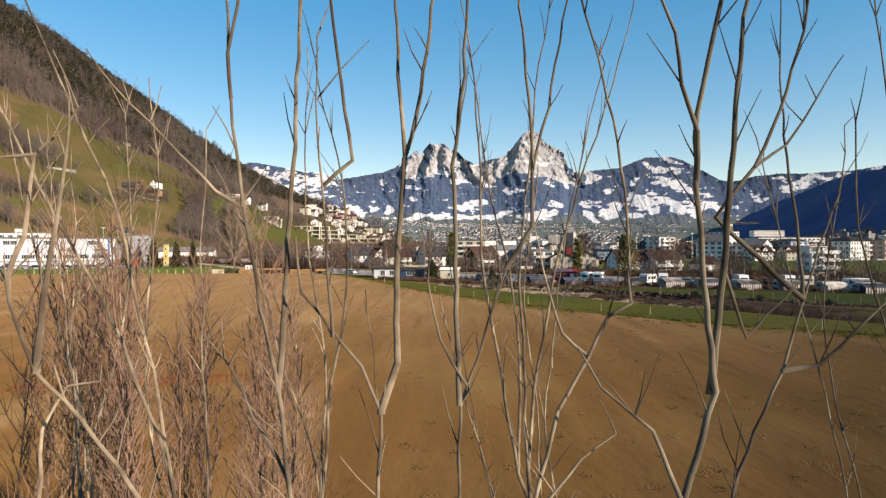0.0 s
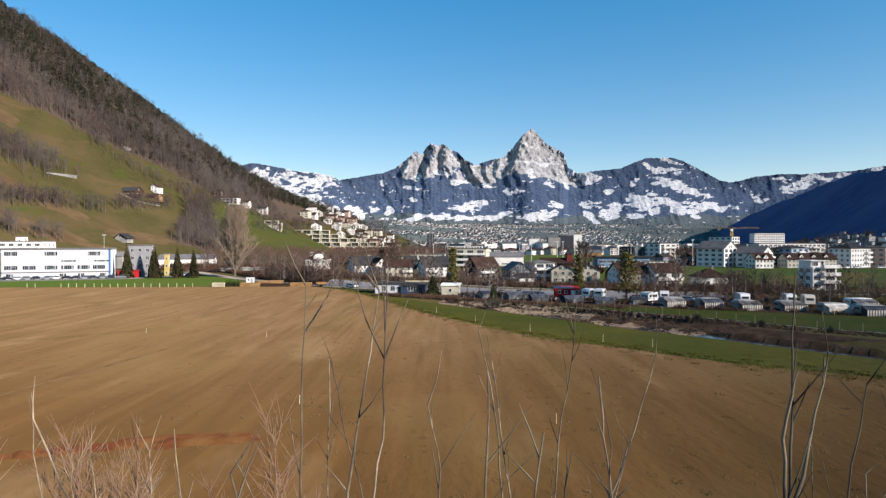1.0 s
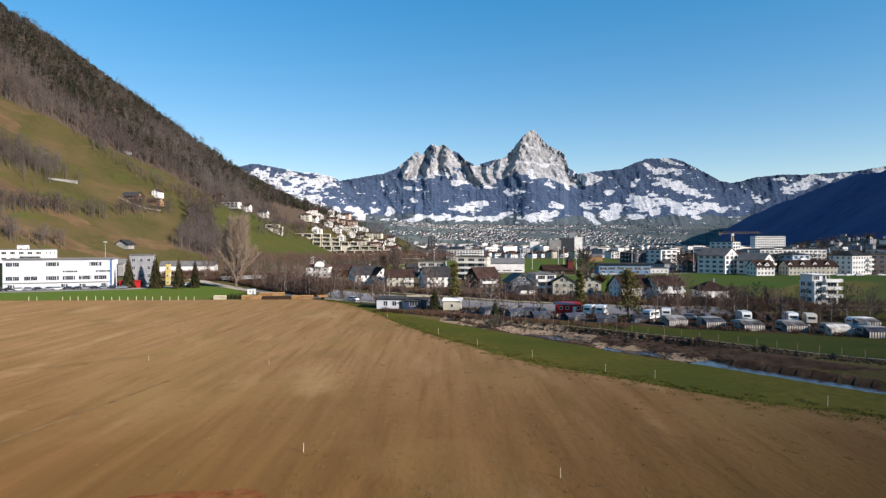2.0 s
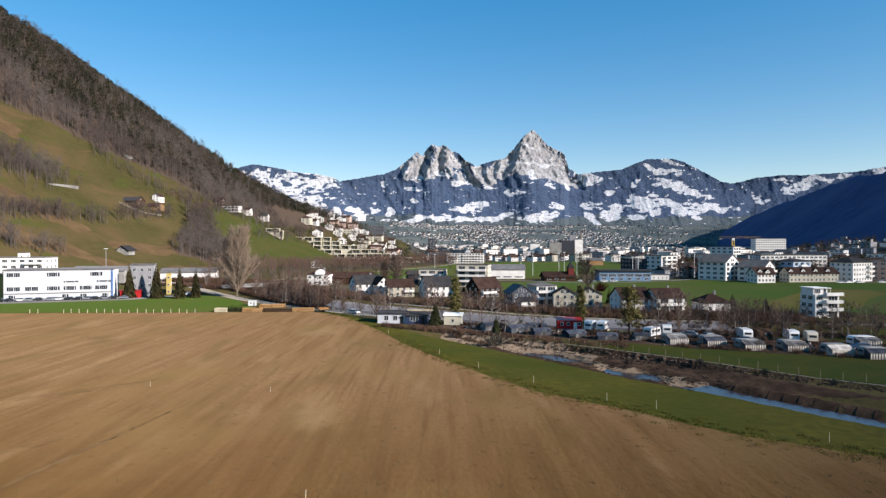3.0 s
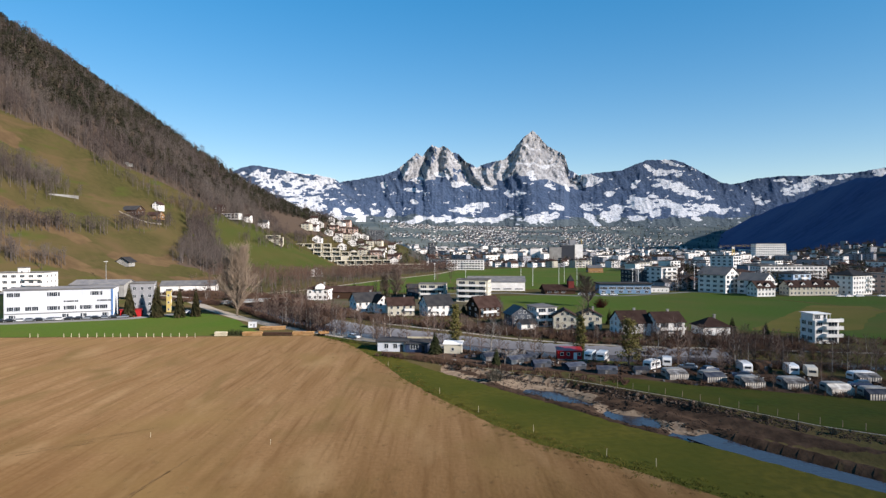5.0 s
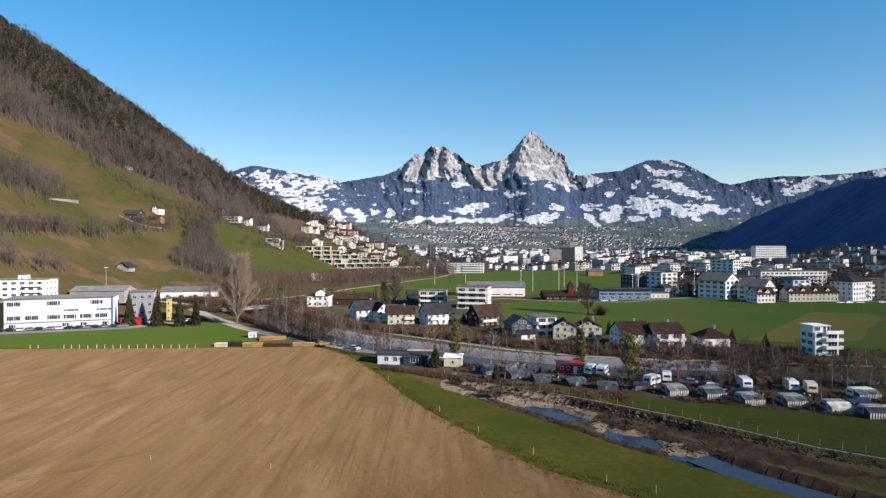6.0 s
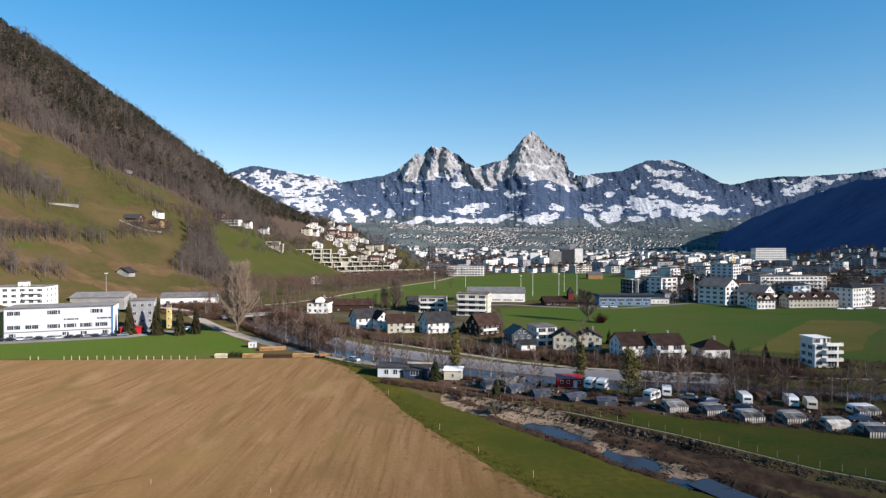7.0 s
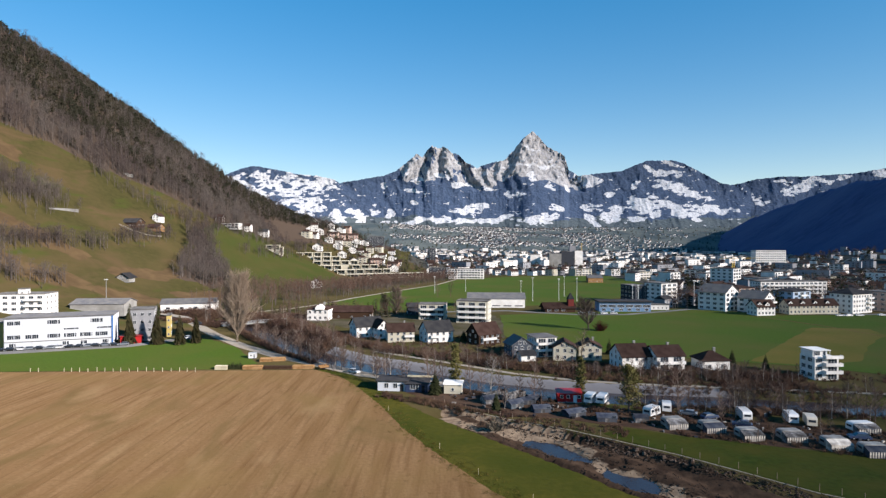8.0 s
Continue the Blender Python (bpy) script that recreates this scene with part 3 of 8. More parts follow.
sheet("grass_verge", [(-43, 200), (-30, 192), (-17, 168), (-3.3, 146), (6, 134), (13, 124.5), (22, 113.5), (31, 101), (37.5, 94), (43.5, 87.5), (54, 74.5), (72, 57.5), (105, 34), (150, 8), (120, 15), (70, 45), (47, 61), (35, 69), (25, 80), (14, 90), (6, 103), (-2, 118), (-10, 134), (-18, 155), (-26, 173), (-36, 190)],
      0.04, M["grass_strip"], "green grass strip along the field edge", "grass", 1.2, 0.3, 4)
sheet("meadow", [(-260, 196), (-146, 196), (-79, 199), (-66, 209), (-86, 243), (-104, 262), (-118, 268), (-136, 244), (-178, 230), (-260, 226)],
      0.05, M["grass_lush"], "bright green meadow in front of the factory", "meadow", 5.0, 0.4, 5)
sheet("camp_lawn", [(36, 132), (39, 127.5), (49, 118), (56, 110), (65, 100), (74, 95), (120, 68), (150, 62), (125, 92), (92, 113), (84, 117.5), (74, 122), (64, 126), (53, 130), (43, 136)],
      0.05, M["grass_damp"], "green lawn strip between camp and brook", "lawn", 4.0, 0.4, 6)
sheet("green_field", [(28, 258), (34, 350), (98, 366), (165, 384), (200, 347), (270, 352), (420, 350), (380, 190), (150, 188), (122, 206), (80, 224), (60, 232), (30, 250)],
      0.05, M["grass_lush"], "large green field behind the houses", "field", 5.0, 0.5, 7)
sheet("dry_field", [(112, 213), (150, 256), (186, 297), (212, 292), (206, 272), (190, 258), (172, 238), (152, 213), (128, 205)],
      0.09, M["grass_tan"], "tan dry patch within the green field", "field", 5.0, 0.7, 8)
ribbon("ditch", [(181, 345), (186, 334), (196, 305), (203, 268), (207, 240)], 1.3, 0.11, M["rut"], "dark narrow ditch line across the green field", "ditch")
sheet("garden_lawn", [(-84, 325), (-62, 312), (-44, 292), (-20, 280), (6, 272), (28, 264), (36, 300), (30, 348), (-20, 360), (-60, 362), (-84, 350)],
      0.045, M["yard"], "worn olive and brown gardens between the villas", "garden", 4.0, 0.8, 12)
sheet("sports_ground", [(-84, 408), (-70, 452), (-46, 510), (-4, 604), (18, 690), (110, 760), (215, 760), (210, 620), (178, 505), (120, 440), (70, 405), (10, 384), (-40, 372)],
      0.05, M["grass_lush"], "green sports ground with floodlight masts", "sports ground", 6.0, 0.5, 9)
sheet("camp_ground", [(-12, 170), (-3, 160), (16, 145), (30, 143), (43, 137), (53, 131), (64, 127), (84, 118.5), (92, 114), (125, 94), (150, 85), (170, 112), (140, 126), (100, 133), (72, 143), (45, 152), (20, 163), (0, 178)],
      0.04, M["earth_brown"], "brown bare camp ground with wheel tracks", "ground", 4.0, 0.6, 10)
rr = random.Random(12)
for (ax, ay), (bx, by) in (((-66, 84), (-48, 99)), ((-42, 56), (-37, 86)), ((-50, 60), (-44, 74))):
    for q in range(6):
        t0, t1 = sorted((rr.uniform(-0.1, 0.6), rr.uniform(0.4, 1.1)))
        l = math.hypot(bx - ax, by - ay)
        nx, ny = -(by - ay) / l, (bx - ax) / l
        o, w = rr.gauss(0, 0.8), rr.uniform(0.10, 0.26)
        p0, p1 = (ax + (bx - ax) * t0 + nx * o, ay + (by - ay) * t0 + ny * o), (ax + (bx - ax) * t1 + nx * o, ay + (by - ay) * t1 + ny * o)
        sheet("wheel_rut", [(p0[0] - nx * w * 0.3, p0[1] - ny * w * 0.3), (p1[0] - nx * w * 0.2, p1[1] - ny * w * 0.2), (p1[0] + nx * w * 0.2, p1[1] + ny * w * 0.2), (p0[0] + nx * w, p0[1] + ny * w)], 0.066 + 0.001 * q, M["rut"], "dark earth wheel rut across the hay field", "rut", 0.7, 0.16, q + int(ax))
mound = Shape()
for ex, ey, er in ((-15.2, 43.6, 1.9), (-17.3, 43.3, 2.4), (-19.5, 42.9, 2.3), (-21.6, 42.4, 2.0), (-23.5, 41.7, 1.7), (-25.6, 41.0, 1.6), (-27.6, 40.3, 1.4), (-30, 39.5, 1.2)):
    rnd = random.Random(int(ex * 10))
    ring = [(ex + er * 1.3 * rnd.uniform(0.8, 1.2) * math.cos(a), ey + er * 0.75 * rnd.uniform(0.8, 1.2) * math.sin(a)) for a in np.linspace(0, 2 * math.pi, 14, endpoint=False)]
    mound.add([(x, y, 0.0) for x, y in ring] + [(ex + (x - ex) * 0.55, ey + (y - ey) * 0.55, 0.22 + rnd.uniform(-0.05, 0.05)) for x, y in ring] + [(ex, ey, 0.3)],
              [(k, (k + 1) % 14, 14 + (k + 1) % 14, 14 + k) for k in range(14)] + [(14 + k, 14 + (k + 1) % 14, 28) for k in range(14)])
tagged(part("earth_mound", mound.mesh("earth_mound", M["earth_red"], True)), "long low mound of rust-red earth on the field", "earth", kind="structure")

ribbon("water", RIVER, 15.0, -1.9, M["water"], "dark blue river between bare trees", "water")
ribbon("water", BROOK[:5], 12.0, -1.28, M["water"], "blue pools of a brook under works", "water")
ribbon("water", [(42.6, 98), (46.6, 90.5)] + BROOK[5:], 5.2, -0.85, M["water"], "straight blue brook channel below the grass strip", "water")
ribbon("path", [(596, 893), (616, 912), (640, 930), (676, 950)], 3.5, 0.9, M["gravel"], "pale track up the dark knoll beyond the town", "path", 2.0, True)
ribbon("path", [(p[0] + 0.4, p[1] + 0.6) for p in CAMP_EDGE[1:]], 0.3, 0.06, M["gravel"], "narrow pale kerb along the stone bank", "path")
ribbon("road", [(-190, 372), (-150, 340), (-134.8, 316), (-108.6, 277), (-84, 245), (-61, 221), (-40, 204), (-26, 191.5), (-15, 186), (2, 177)], 5.5, 0.07, M["gravel"], "narrow pale gravel lane beside the river", "road")
ribbon("road", [(-300, 246), (-184, 224), (-131, 245), (-112, 268)], 7.0, 0.07, M["asphalt"], "grey parking lane in front of the factory", "road")
ribbon("path", [(-27, 232.5), (1, 211), (23, 193), (42, 183), (60, 178), (95, 172.5), (108, 170), (145, 163), (240, 144)], 2.2, 0.08, M["gravel"], "pale gravel path on top of the river bank", "path")
ribbon("path", [(-120, 360), (-98, 386), (-86, 410), (-72, 452), (-48, 510), (-6, 604), (16, 692)], 3.0, 0.09, M["gravel"], "pale path between the grove and the green pitch", "path")
ribbon("road", [(-20, 362), (40, 372), (80, 352), (110, 352), (160, 380), (240, 352), (330, 356), (480, 380)], 5.0, 0.08, M["asphalt"], "grey road along the edge of the green field", "road", drape=False)

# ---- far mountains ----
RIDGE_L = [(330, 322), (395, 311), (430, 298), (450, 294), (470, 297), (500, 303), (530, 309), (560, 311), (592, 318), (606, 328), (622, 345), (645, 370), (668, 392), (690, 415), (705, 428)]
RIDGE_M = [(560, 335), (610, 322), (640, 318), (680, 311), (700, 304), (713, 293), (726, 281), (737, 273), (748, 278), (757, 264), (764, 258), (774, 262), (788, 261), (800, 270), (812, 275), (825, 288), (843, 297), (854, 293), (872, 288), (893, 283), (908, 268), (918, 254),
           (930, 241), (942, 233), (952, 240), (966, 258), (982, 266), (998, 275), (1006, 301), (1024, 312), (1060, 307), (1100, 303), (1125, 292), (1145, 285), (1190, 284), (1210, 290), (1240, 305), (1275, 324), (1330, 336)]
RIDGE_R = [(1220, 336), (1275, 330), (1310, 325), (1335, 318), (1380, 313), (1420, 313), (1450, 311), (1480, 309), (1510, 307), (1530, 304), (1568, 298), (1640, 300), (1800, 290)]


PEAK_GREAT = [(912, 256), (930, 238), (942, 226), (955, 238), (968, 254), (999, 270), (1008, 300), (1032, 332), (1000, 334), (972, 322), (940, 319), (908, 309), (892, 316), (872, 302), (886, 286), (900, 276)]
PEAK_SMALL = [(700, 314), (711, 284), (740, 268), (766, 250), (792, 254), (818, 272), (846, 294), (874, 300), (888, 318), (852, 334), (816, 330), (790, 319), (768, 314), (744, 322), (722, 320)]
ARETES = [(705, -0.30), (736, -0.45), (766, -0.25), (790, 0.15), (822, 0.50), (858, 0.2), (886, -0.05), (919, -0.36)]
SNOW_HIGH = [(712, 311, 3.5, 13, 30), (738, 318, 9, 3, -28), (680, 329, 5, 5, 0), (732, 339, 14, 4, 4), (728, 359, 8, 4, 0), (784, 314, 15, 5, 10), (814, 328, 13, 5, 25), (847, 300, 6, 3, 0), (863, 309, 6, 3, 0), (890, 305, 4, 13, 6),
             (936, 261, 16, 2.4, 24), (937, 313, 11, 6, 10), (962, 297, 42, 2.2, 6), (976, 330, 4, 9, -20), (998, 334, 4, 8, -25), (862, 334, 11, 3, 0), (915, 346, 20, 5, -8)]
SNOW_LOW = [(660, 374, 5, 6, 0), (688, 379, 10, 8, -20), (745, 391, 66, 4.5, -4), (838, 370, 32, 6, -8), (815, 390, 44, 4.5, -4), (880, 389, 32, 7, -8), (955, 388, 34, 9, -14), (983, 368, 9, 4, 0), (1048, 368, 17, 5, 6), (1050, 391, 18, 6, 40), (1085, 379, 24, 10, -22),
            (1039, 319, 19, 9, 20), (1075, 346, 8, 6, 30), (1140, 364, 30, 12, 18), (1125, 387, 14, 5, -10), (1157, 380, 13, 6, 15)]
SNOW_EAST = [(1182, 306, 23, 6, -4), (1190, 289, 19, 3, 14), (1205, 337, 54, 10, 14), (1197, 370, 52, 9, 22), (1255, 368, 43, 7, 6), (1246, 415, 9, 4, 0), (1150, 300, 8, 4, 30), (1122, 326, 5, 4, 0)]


def ovals(px, pz, items):
    """The strongest of some soft tilted ovals."""
    m = np.full(np.shape(px), -1.5)
    for a, b, ra, rb, deg in items:
        c, sn = math.cos(radians(deg)), math.sin(radians(deg))
        u, v = (px - a) * c + (pz - b) * sn, (pz - b) * c - (px - a) * sn
        m = np.maximum(m, 1 - (u / ra) ** 2 - (v / rb) ** 2)
    return m


def inward(px, pz, poly, soft):
    """How far inside a polygon, in widths of its soft edge."""
    d, _ = line_dist(px, pz, poly + poly[:1])
    return np.where(in_poly(px, pz, poly), d, -d) / soft


def mountain(name, ridge, yr, y0, rocks, snow_items, label, snow_land=(), woods=(), speckle=0.0, step=1.3):
    """A mountain wall below a skyline, with gullies, sharp spurs, crags, woods and snow. The skyline is given in
    angles, thousandths of how far off it lies.
    """
    px = np.arange(ridge[0][0], ridge[-1][0], step)
    top = np.interp(px, [a for a, b in ridge], [b for a, b in ridge])
    bare = np.clip(np.max([inward(px, top + 4, p, 8.0) for p in rocks], axis=0) + 0.5, 0, 1) if rocks else px * 0
    top = top - (8 * np.abs(fbm(px / 5, px * 0 + 3.1, 4)) - 1.5) * bare - 3.0 * fbm(px / 3.5, px * 0 + 7.7, 3)
    ts = np.linspace(0, 1, 150)
    gx, gt = np.meshgrid(px, ts)
    gp = 450 + (top[None, :] - 450) * gt
    wx, wz = gx + 30 * fbm(gx / 26, gp / 20, 5), gp + 16 * fbm(gx / 20 + 40, gp / 12 + 11, 5)
    rock = np.max([inward(wx, wz, p, 6.0) for p in rocks], axis=0) if rocks else gx * 0 - 9
    blend = np.clip(0.55 + rock * 0.35, 0, 1)
    small = smooth01(880, 850, gx)
    rock = np.clip(0.5 + np.clip(rock, -1.5, 1.5 - 0.8 * small) + (2.4 + 2.4 * small) * fbm(gx / 8 - gp / 20, gp / 14, 4), 0, 1)
    snow = ovals(wx, wz, snow_items)
    for p in snow_land:
        snow = np.maximum(snow, np.clip(inward(wx, wz, p, 9.0), -1.2, 0.32))
    if len(woods):
        snow = np.minimum(snow, -ovals(wx, wz, woods) * 1.4)
    snow = np.clip(0.5 + 0.75 * np.clip(snow, -0.9, 0.8) + speckle + 2.6 * fbm(gx / 9 + gp / 30, gp / 3.5, 5) + 0.25 * rock * (fbm(gx / 16 + gp / 40, gp / 5 + 9, 4) > 0.10), 0, 1)
    # lower slopes that take the haze-paled meadow colour
    hazy_mead = np.clip(smooth01(372, 400, gp) * 0.9 + 0.7 * fbm(gx / 40, gp / 14, 5), 0, 1)
    gully = 150 * np.abs(fbm((gx + 0.5 * gp) / 60, gp / 90, 5)) + 60 * np.abs(fbm((gx - 0.3 * gp) / 18, gp / 30, 4))
    spur = np.full(gx.shape, 1e9)
    wob = gx + 14 * fbm(gx / 30, gp / 24, 5)
    for ax, slant in ARETES:
        d = wob - ax - slant * (gp - 270)
        spur = np.minimum(spur, np.where(d < 0, -d * 6.2, 3.4 * np.minimum(d, 30) + 0.3 * np.maximum(d - 30, 0)))
    spur = np.minimum(spur, 260) - 30 + 90 * np.abs(fbm(gx / 16 - gp / 40, gp / 26, 5)) + 50 * fbm(gx / 7 + gp / 12, gp / 9, 5) + 16 * fbm(gx / 40, gp / 6, 3)
    depth = y0 + (yr - y0) * (1 - (1 - gt) ** 1.6) + gully * (1 - blend) + spur * blend
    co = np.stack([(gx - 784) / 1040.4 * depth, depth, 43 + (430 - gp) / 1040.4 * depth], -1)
    back = co[-1].copy()
    back[:, 1] += 160
    back[:, 2] -= 330
    co = np.concatenate([co, back[None]])
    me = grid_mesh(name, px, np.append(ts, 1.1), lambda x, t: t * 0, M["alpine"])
    me.vertices.foreach_set("co", co.ravel())
    for key, val in (("rock", rock), ("snow", snow), ("meadow", hazy_mead)):
        val = np.concatenate([val, val[-1:]])
        me.attributes.new(key, "FLOAT", "POINT").data.foreach_set("value", val.ravel().astype(np.float32))
    me.update()
    return tagged(part(name, me), label, "mountain", kind="structure")


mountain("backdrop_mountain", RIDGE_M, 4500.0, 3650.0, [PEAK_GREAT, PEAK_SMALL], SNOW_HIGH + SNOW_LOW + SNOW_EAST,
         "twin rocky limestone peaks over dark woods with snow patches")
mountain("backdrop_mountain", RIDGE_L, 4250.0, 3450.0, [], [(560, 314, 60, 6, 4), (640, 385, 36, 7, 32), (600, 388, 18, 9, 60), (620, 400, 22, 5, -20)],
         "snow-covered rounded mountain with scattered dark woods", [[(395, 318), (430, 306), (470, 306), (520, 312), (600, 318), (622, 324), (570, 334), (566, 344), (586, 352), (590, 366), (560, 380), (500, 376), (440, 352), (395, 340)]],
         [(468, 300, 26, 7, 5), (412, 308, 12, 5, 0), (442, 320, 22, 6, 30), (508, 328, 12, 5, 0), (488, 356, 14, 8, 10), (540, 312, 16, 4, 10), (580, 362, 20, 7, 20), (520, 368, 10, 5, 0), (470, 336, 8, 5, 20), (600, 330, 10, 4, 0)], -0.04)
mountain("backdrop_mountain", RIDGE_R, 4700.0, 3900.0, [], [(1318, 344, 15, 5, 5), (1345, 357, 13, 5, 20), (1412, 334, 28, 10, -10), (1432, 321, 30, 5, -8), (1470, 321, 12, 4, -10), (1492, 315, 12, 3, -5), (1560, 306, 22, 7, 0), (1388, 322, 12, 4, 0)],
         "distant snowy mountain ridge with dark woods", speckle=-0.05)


# shaded wooded mountain: its crest runs far away, blue haze in its colour
def shade_height(x, y):
    s = np.clip((y - 1300) / 2500, 0, 1.3)
    crest_x = 1120 + 800 * s
    crest_z = np.interp(s, [0, 0.12, 0.32, 0.64, 0.92, 1.08], [215, 231, 238, 212, 180, 0]) + 22 * fbm(y / 170, y * 0 + 2, 5)
    w = 300 + 90 * s
    left = np.clip((x - (crest_x - w)) / w, 0, 1)
    z = crest_z * left ** 1.15 + (18 * fbm(x / 70, y / 90, 5) - 6) * left
    # rise outside the view, added to throw shade on flank and valley
    unseen_ridge = smooth01(0.80, 1.15, x / np.maximum(y, 1)) * smooth01(1450, 1900, x) * smooth01(330, 620, y)
    return np.where(x > crest_x, np.maximum(crest_z - 0.15 * (x - crest_x), 0), z) * smooth01(650, 800, y) + 450 * unseen_ridge - 1.0


sh = part("backdrop_mountain", grid_mesh("shade_mountain", axis((760, 2200, 20), (2200, 4700, 100)), axis((300, 4100, 25)), shade_height, M["haze_wood"]))
tagged(sh, "wooded mountain flank in full shade, blue haze in its colour", "mountain", kind="structure")


# ---- buildings ----
def window_mesh(name, w, h, bars=1):
    """A window: a frame standing proud of the wall round a sunk dark pane, with mullions."""
    t, n = 0.07, bars + 1
    xs = [-w / 2]
    for k in range(n):
        xs += [-w / 2 + w * k / n + (t if k == 0 else 0.03), -w / 2 + w * (k + 1) / n - (t if k == n - 1 else 0.03)]
    xs.append(w / 2)
    zs, found, s = [0, t, h - t, h], {}, Shape()

    def quad(pts, i):
        ids = []
        for p in pts:
            key = tuple(round(c, 4) for c in p)
            if key not in found:
                found[key] = len(s.v)
                s.v.append(key)
            ids.append(found[key])
        s.f.append(tuple(ids))
        s.i.append(i)

    front, deep = -0.09, -0.03
    for a in range(len(xs) - 1):
        for b in range(3):
            x0, x1, z0, z1 = xs[a], xs[a + 1], zs[b], zs[b + 1]
            pane = b == 1 and a % 2 == 1
            y = deep if pane else front
            quad([(x0, y, z0), (x1, y, z0), (x1, y, z1), (x0, y, z1)], 1 if pane else 0)
            if pane:
                quad([(x0, front, z0), (x1, front, z0), (x1, deep, z0), (x0, deep, z0)], 0)
                quad([(x0, deep, z1), (x1, deep, z1), (x1, front, z1), (x0, front, z1)], 0)
                quad([(x0, front, z0), (x0, deep, z0), (x0, deep, z1), (x0, front, z1)], 0)
                quad([(x1, deep, z0), (x1, front, z0), (x1, front, z1), (x1, deep, z1)], 0)
    quad([(-w / 2, front, 0), (-w / 2, 0.03, 0), (w / 2, 0.03, 0), (w / 2, front, 0)], 0)
    quad([(-w / 2, front, h), (w / 2, front, h), (w / 2, 0.03, h), (-w / 2, 0.03, h)], 0)
    quad([(-w / 2, front, 0), (-w / 2, front, h), (-w / 2, 0.03, h), (-w / 2, 0.03, 0)], 0)
    quad([(w / 2, front, 0), (w / 2, 0.03, 0), (w / 2, 0.03, h), (w / 2, front, h)], 0)
    return s.mesh(name, [M["frame_white"], M["glass"]])


WINDOWS = {k: window_mesh("window", *v) for k, v in {"std": (1.3, 1.45, 1), "wide": (2.4, 1.5, 2), "band": (4.6, 1.75, 5), "tall": (1.1, 2.1, 0), "glaz": (3.4, 2.1, 2), "small": (0.8, 0.9, 0), "strip": (5.4, 0.8, 6)}.items()}
SILLS = {}
WIN_W = {"std": 1.3, "wide": 2.4, "band": 4.6, "tall": 1.1, "glaz": 3.4, "small": 0.8, "strip": 5.4}


for key, w_ in WIN_W.items():
    SILLS[key] = Shape().box(-w_ / 2 - 0.08, -0.08, 0, w_ / 2 + 0.08, 0.1, 0.08).mesh("sill", M["concrete"])


def wall_shape(w, d, h, roof, rh):
    s = Shape()
    if roof == "gable_y":
        s.prism([(-w / 2, -1), (w / 2, -1), (w / 2, h), (0, h + rh), (-w / 2, h)], "y", -d / 2, d / 2)
    elif roof == "gable_x":
        s.prism([(-d / 2, -1), (d / 2, -1), (d / 2, h), (0, h + rh), (-d / 2, h)], "x", -w / 2, w / 2)
    elif roof == "shed":
        s.prism([(-d / 2, -1), (d / 2, -1), (d / 2, h + rh), (-d / 2, h)], "x", -w / 2, w / 2)
    else:
        s.box(-w / 2, -d / 2, -1, w / 2, d / 2, h)
    return s


def roof_shape(w, d, h, roof, rh, over=0.6, t=0.22):
    s = Shape()
    if roof == "gable_y":
        k = rh / (w / 2)
        e, ze = w / 2 + over, h - over * k + 0.03
        s.prism([(-e, ze), (0, h + rh + 0.03), (e, ze), (e, ze + t), (0, h + rh + t + 0.05), (-e, ze + t)], "y", -d / 2 - over, d / 2 + over)
    elif roof == "gable_x":
        k = rh / (d / 2)
        e, ze = d / 2 + over, h - over * k + 0.03
        s.prism([(-e, ze), (0, h + rh + 0.03), (e, ze), (e, ze + t), (0, h + rh + t + 0.05), (-e, ze + t)], "x", -w / 2 - over, w / 2 + over)
    elif roof == "shed":
        k = rh / d
        s.prism([(-d / 2 - over, h - over * k + 0.03), (d / 2 + over, h + rh + over * k + 0.03), (d / 2 + over, h + rh + over * k + t), (-d / 2 - over, h - over * k + t)], "x", -w / 2 - over, w / 2 + over)
    elif roof == "hip":
        a, b = w / 2 + over, d / 2 + over
        r = max(0.0, a - b)
        z0 = h + 0.02
        s.add([(-a, -b, z0), (a, -b, z0), (a, b, z0), (-a, b, z0), (-a, -b, z0 + t), (a, -b, z0 + t), (a, b, z0 + t), (-a, b, z0 + t), (-r - 0.01, 0, h + rh), (r + 0.01, 0, h + rh)],
              [(3, 2, 1, 0), (0, 1, 5, 4), (1, 2, 6, 5), (2, 3, 7, 6), (3, 0, 4, 7), (4, 5, 9, 8), (5, 6, 9), (6, 7, 8, 9), (7, 4, 8)])
    else:
        a, b = w / 2 + 0.12, d / 2 + 0.12
        s.box(-a, -b, h + 0.02, a, b, h + 0.22)
        s.box(-a, -b, h + 0.22, a, -b + 0.25, h + 0.6).box(-a, b - 0.25, h + 0.22, a, b, h + 0.6)
        s.box(-a, -b + 0.25, h + 0.22, -a + 0.25, b - 0.25, h + 0.6).box(a - 0.25, -b + 0.25, h + 0.22, a, b - 0.25, h + 0.6)
    return s


def spread(width, kind, gap):
    n = max(1, int((width - 1.0) / (WIN_W[kind] + gap)))
    return [(k + 0.5) / n * (width - 0.6) - (width - 0.6) / 2 for k in range(n)]


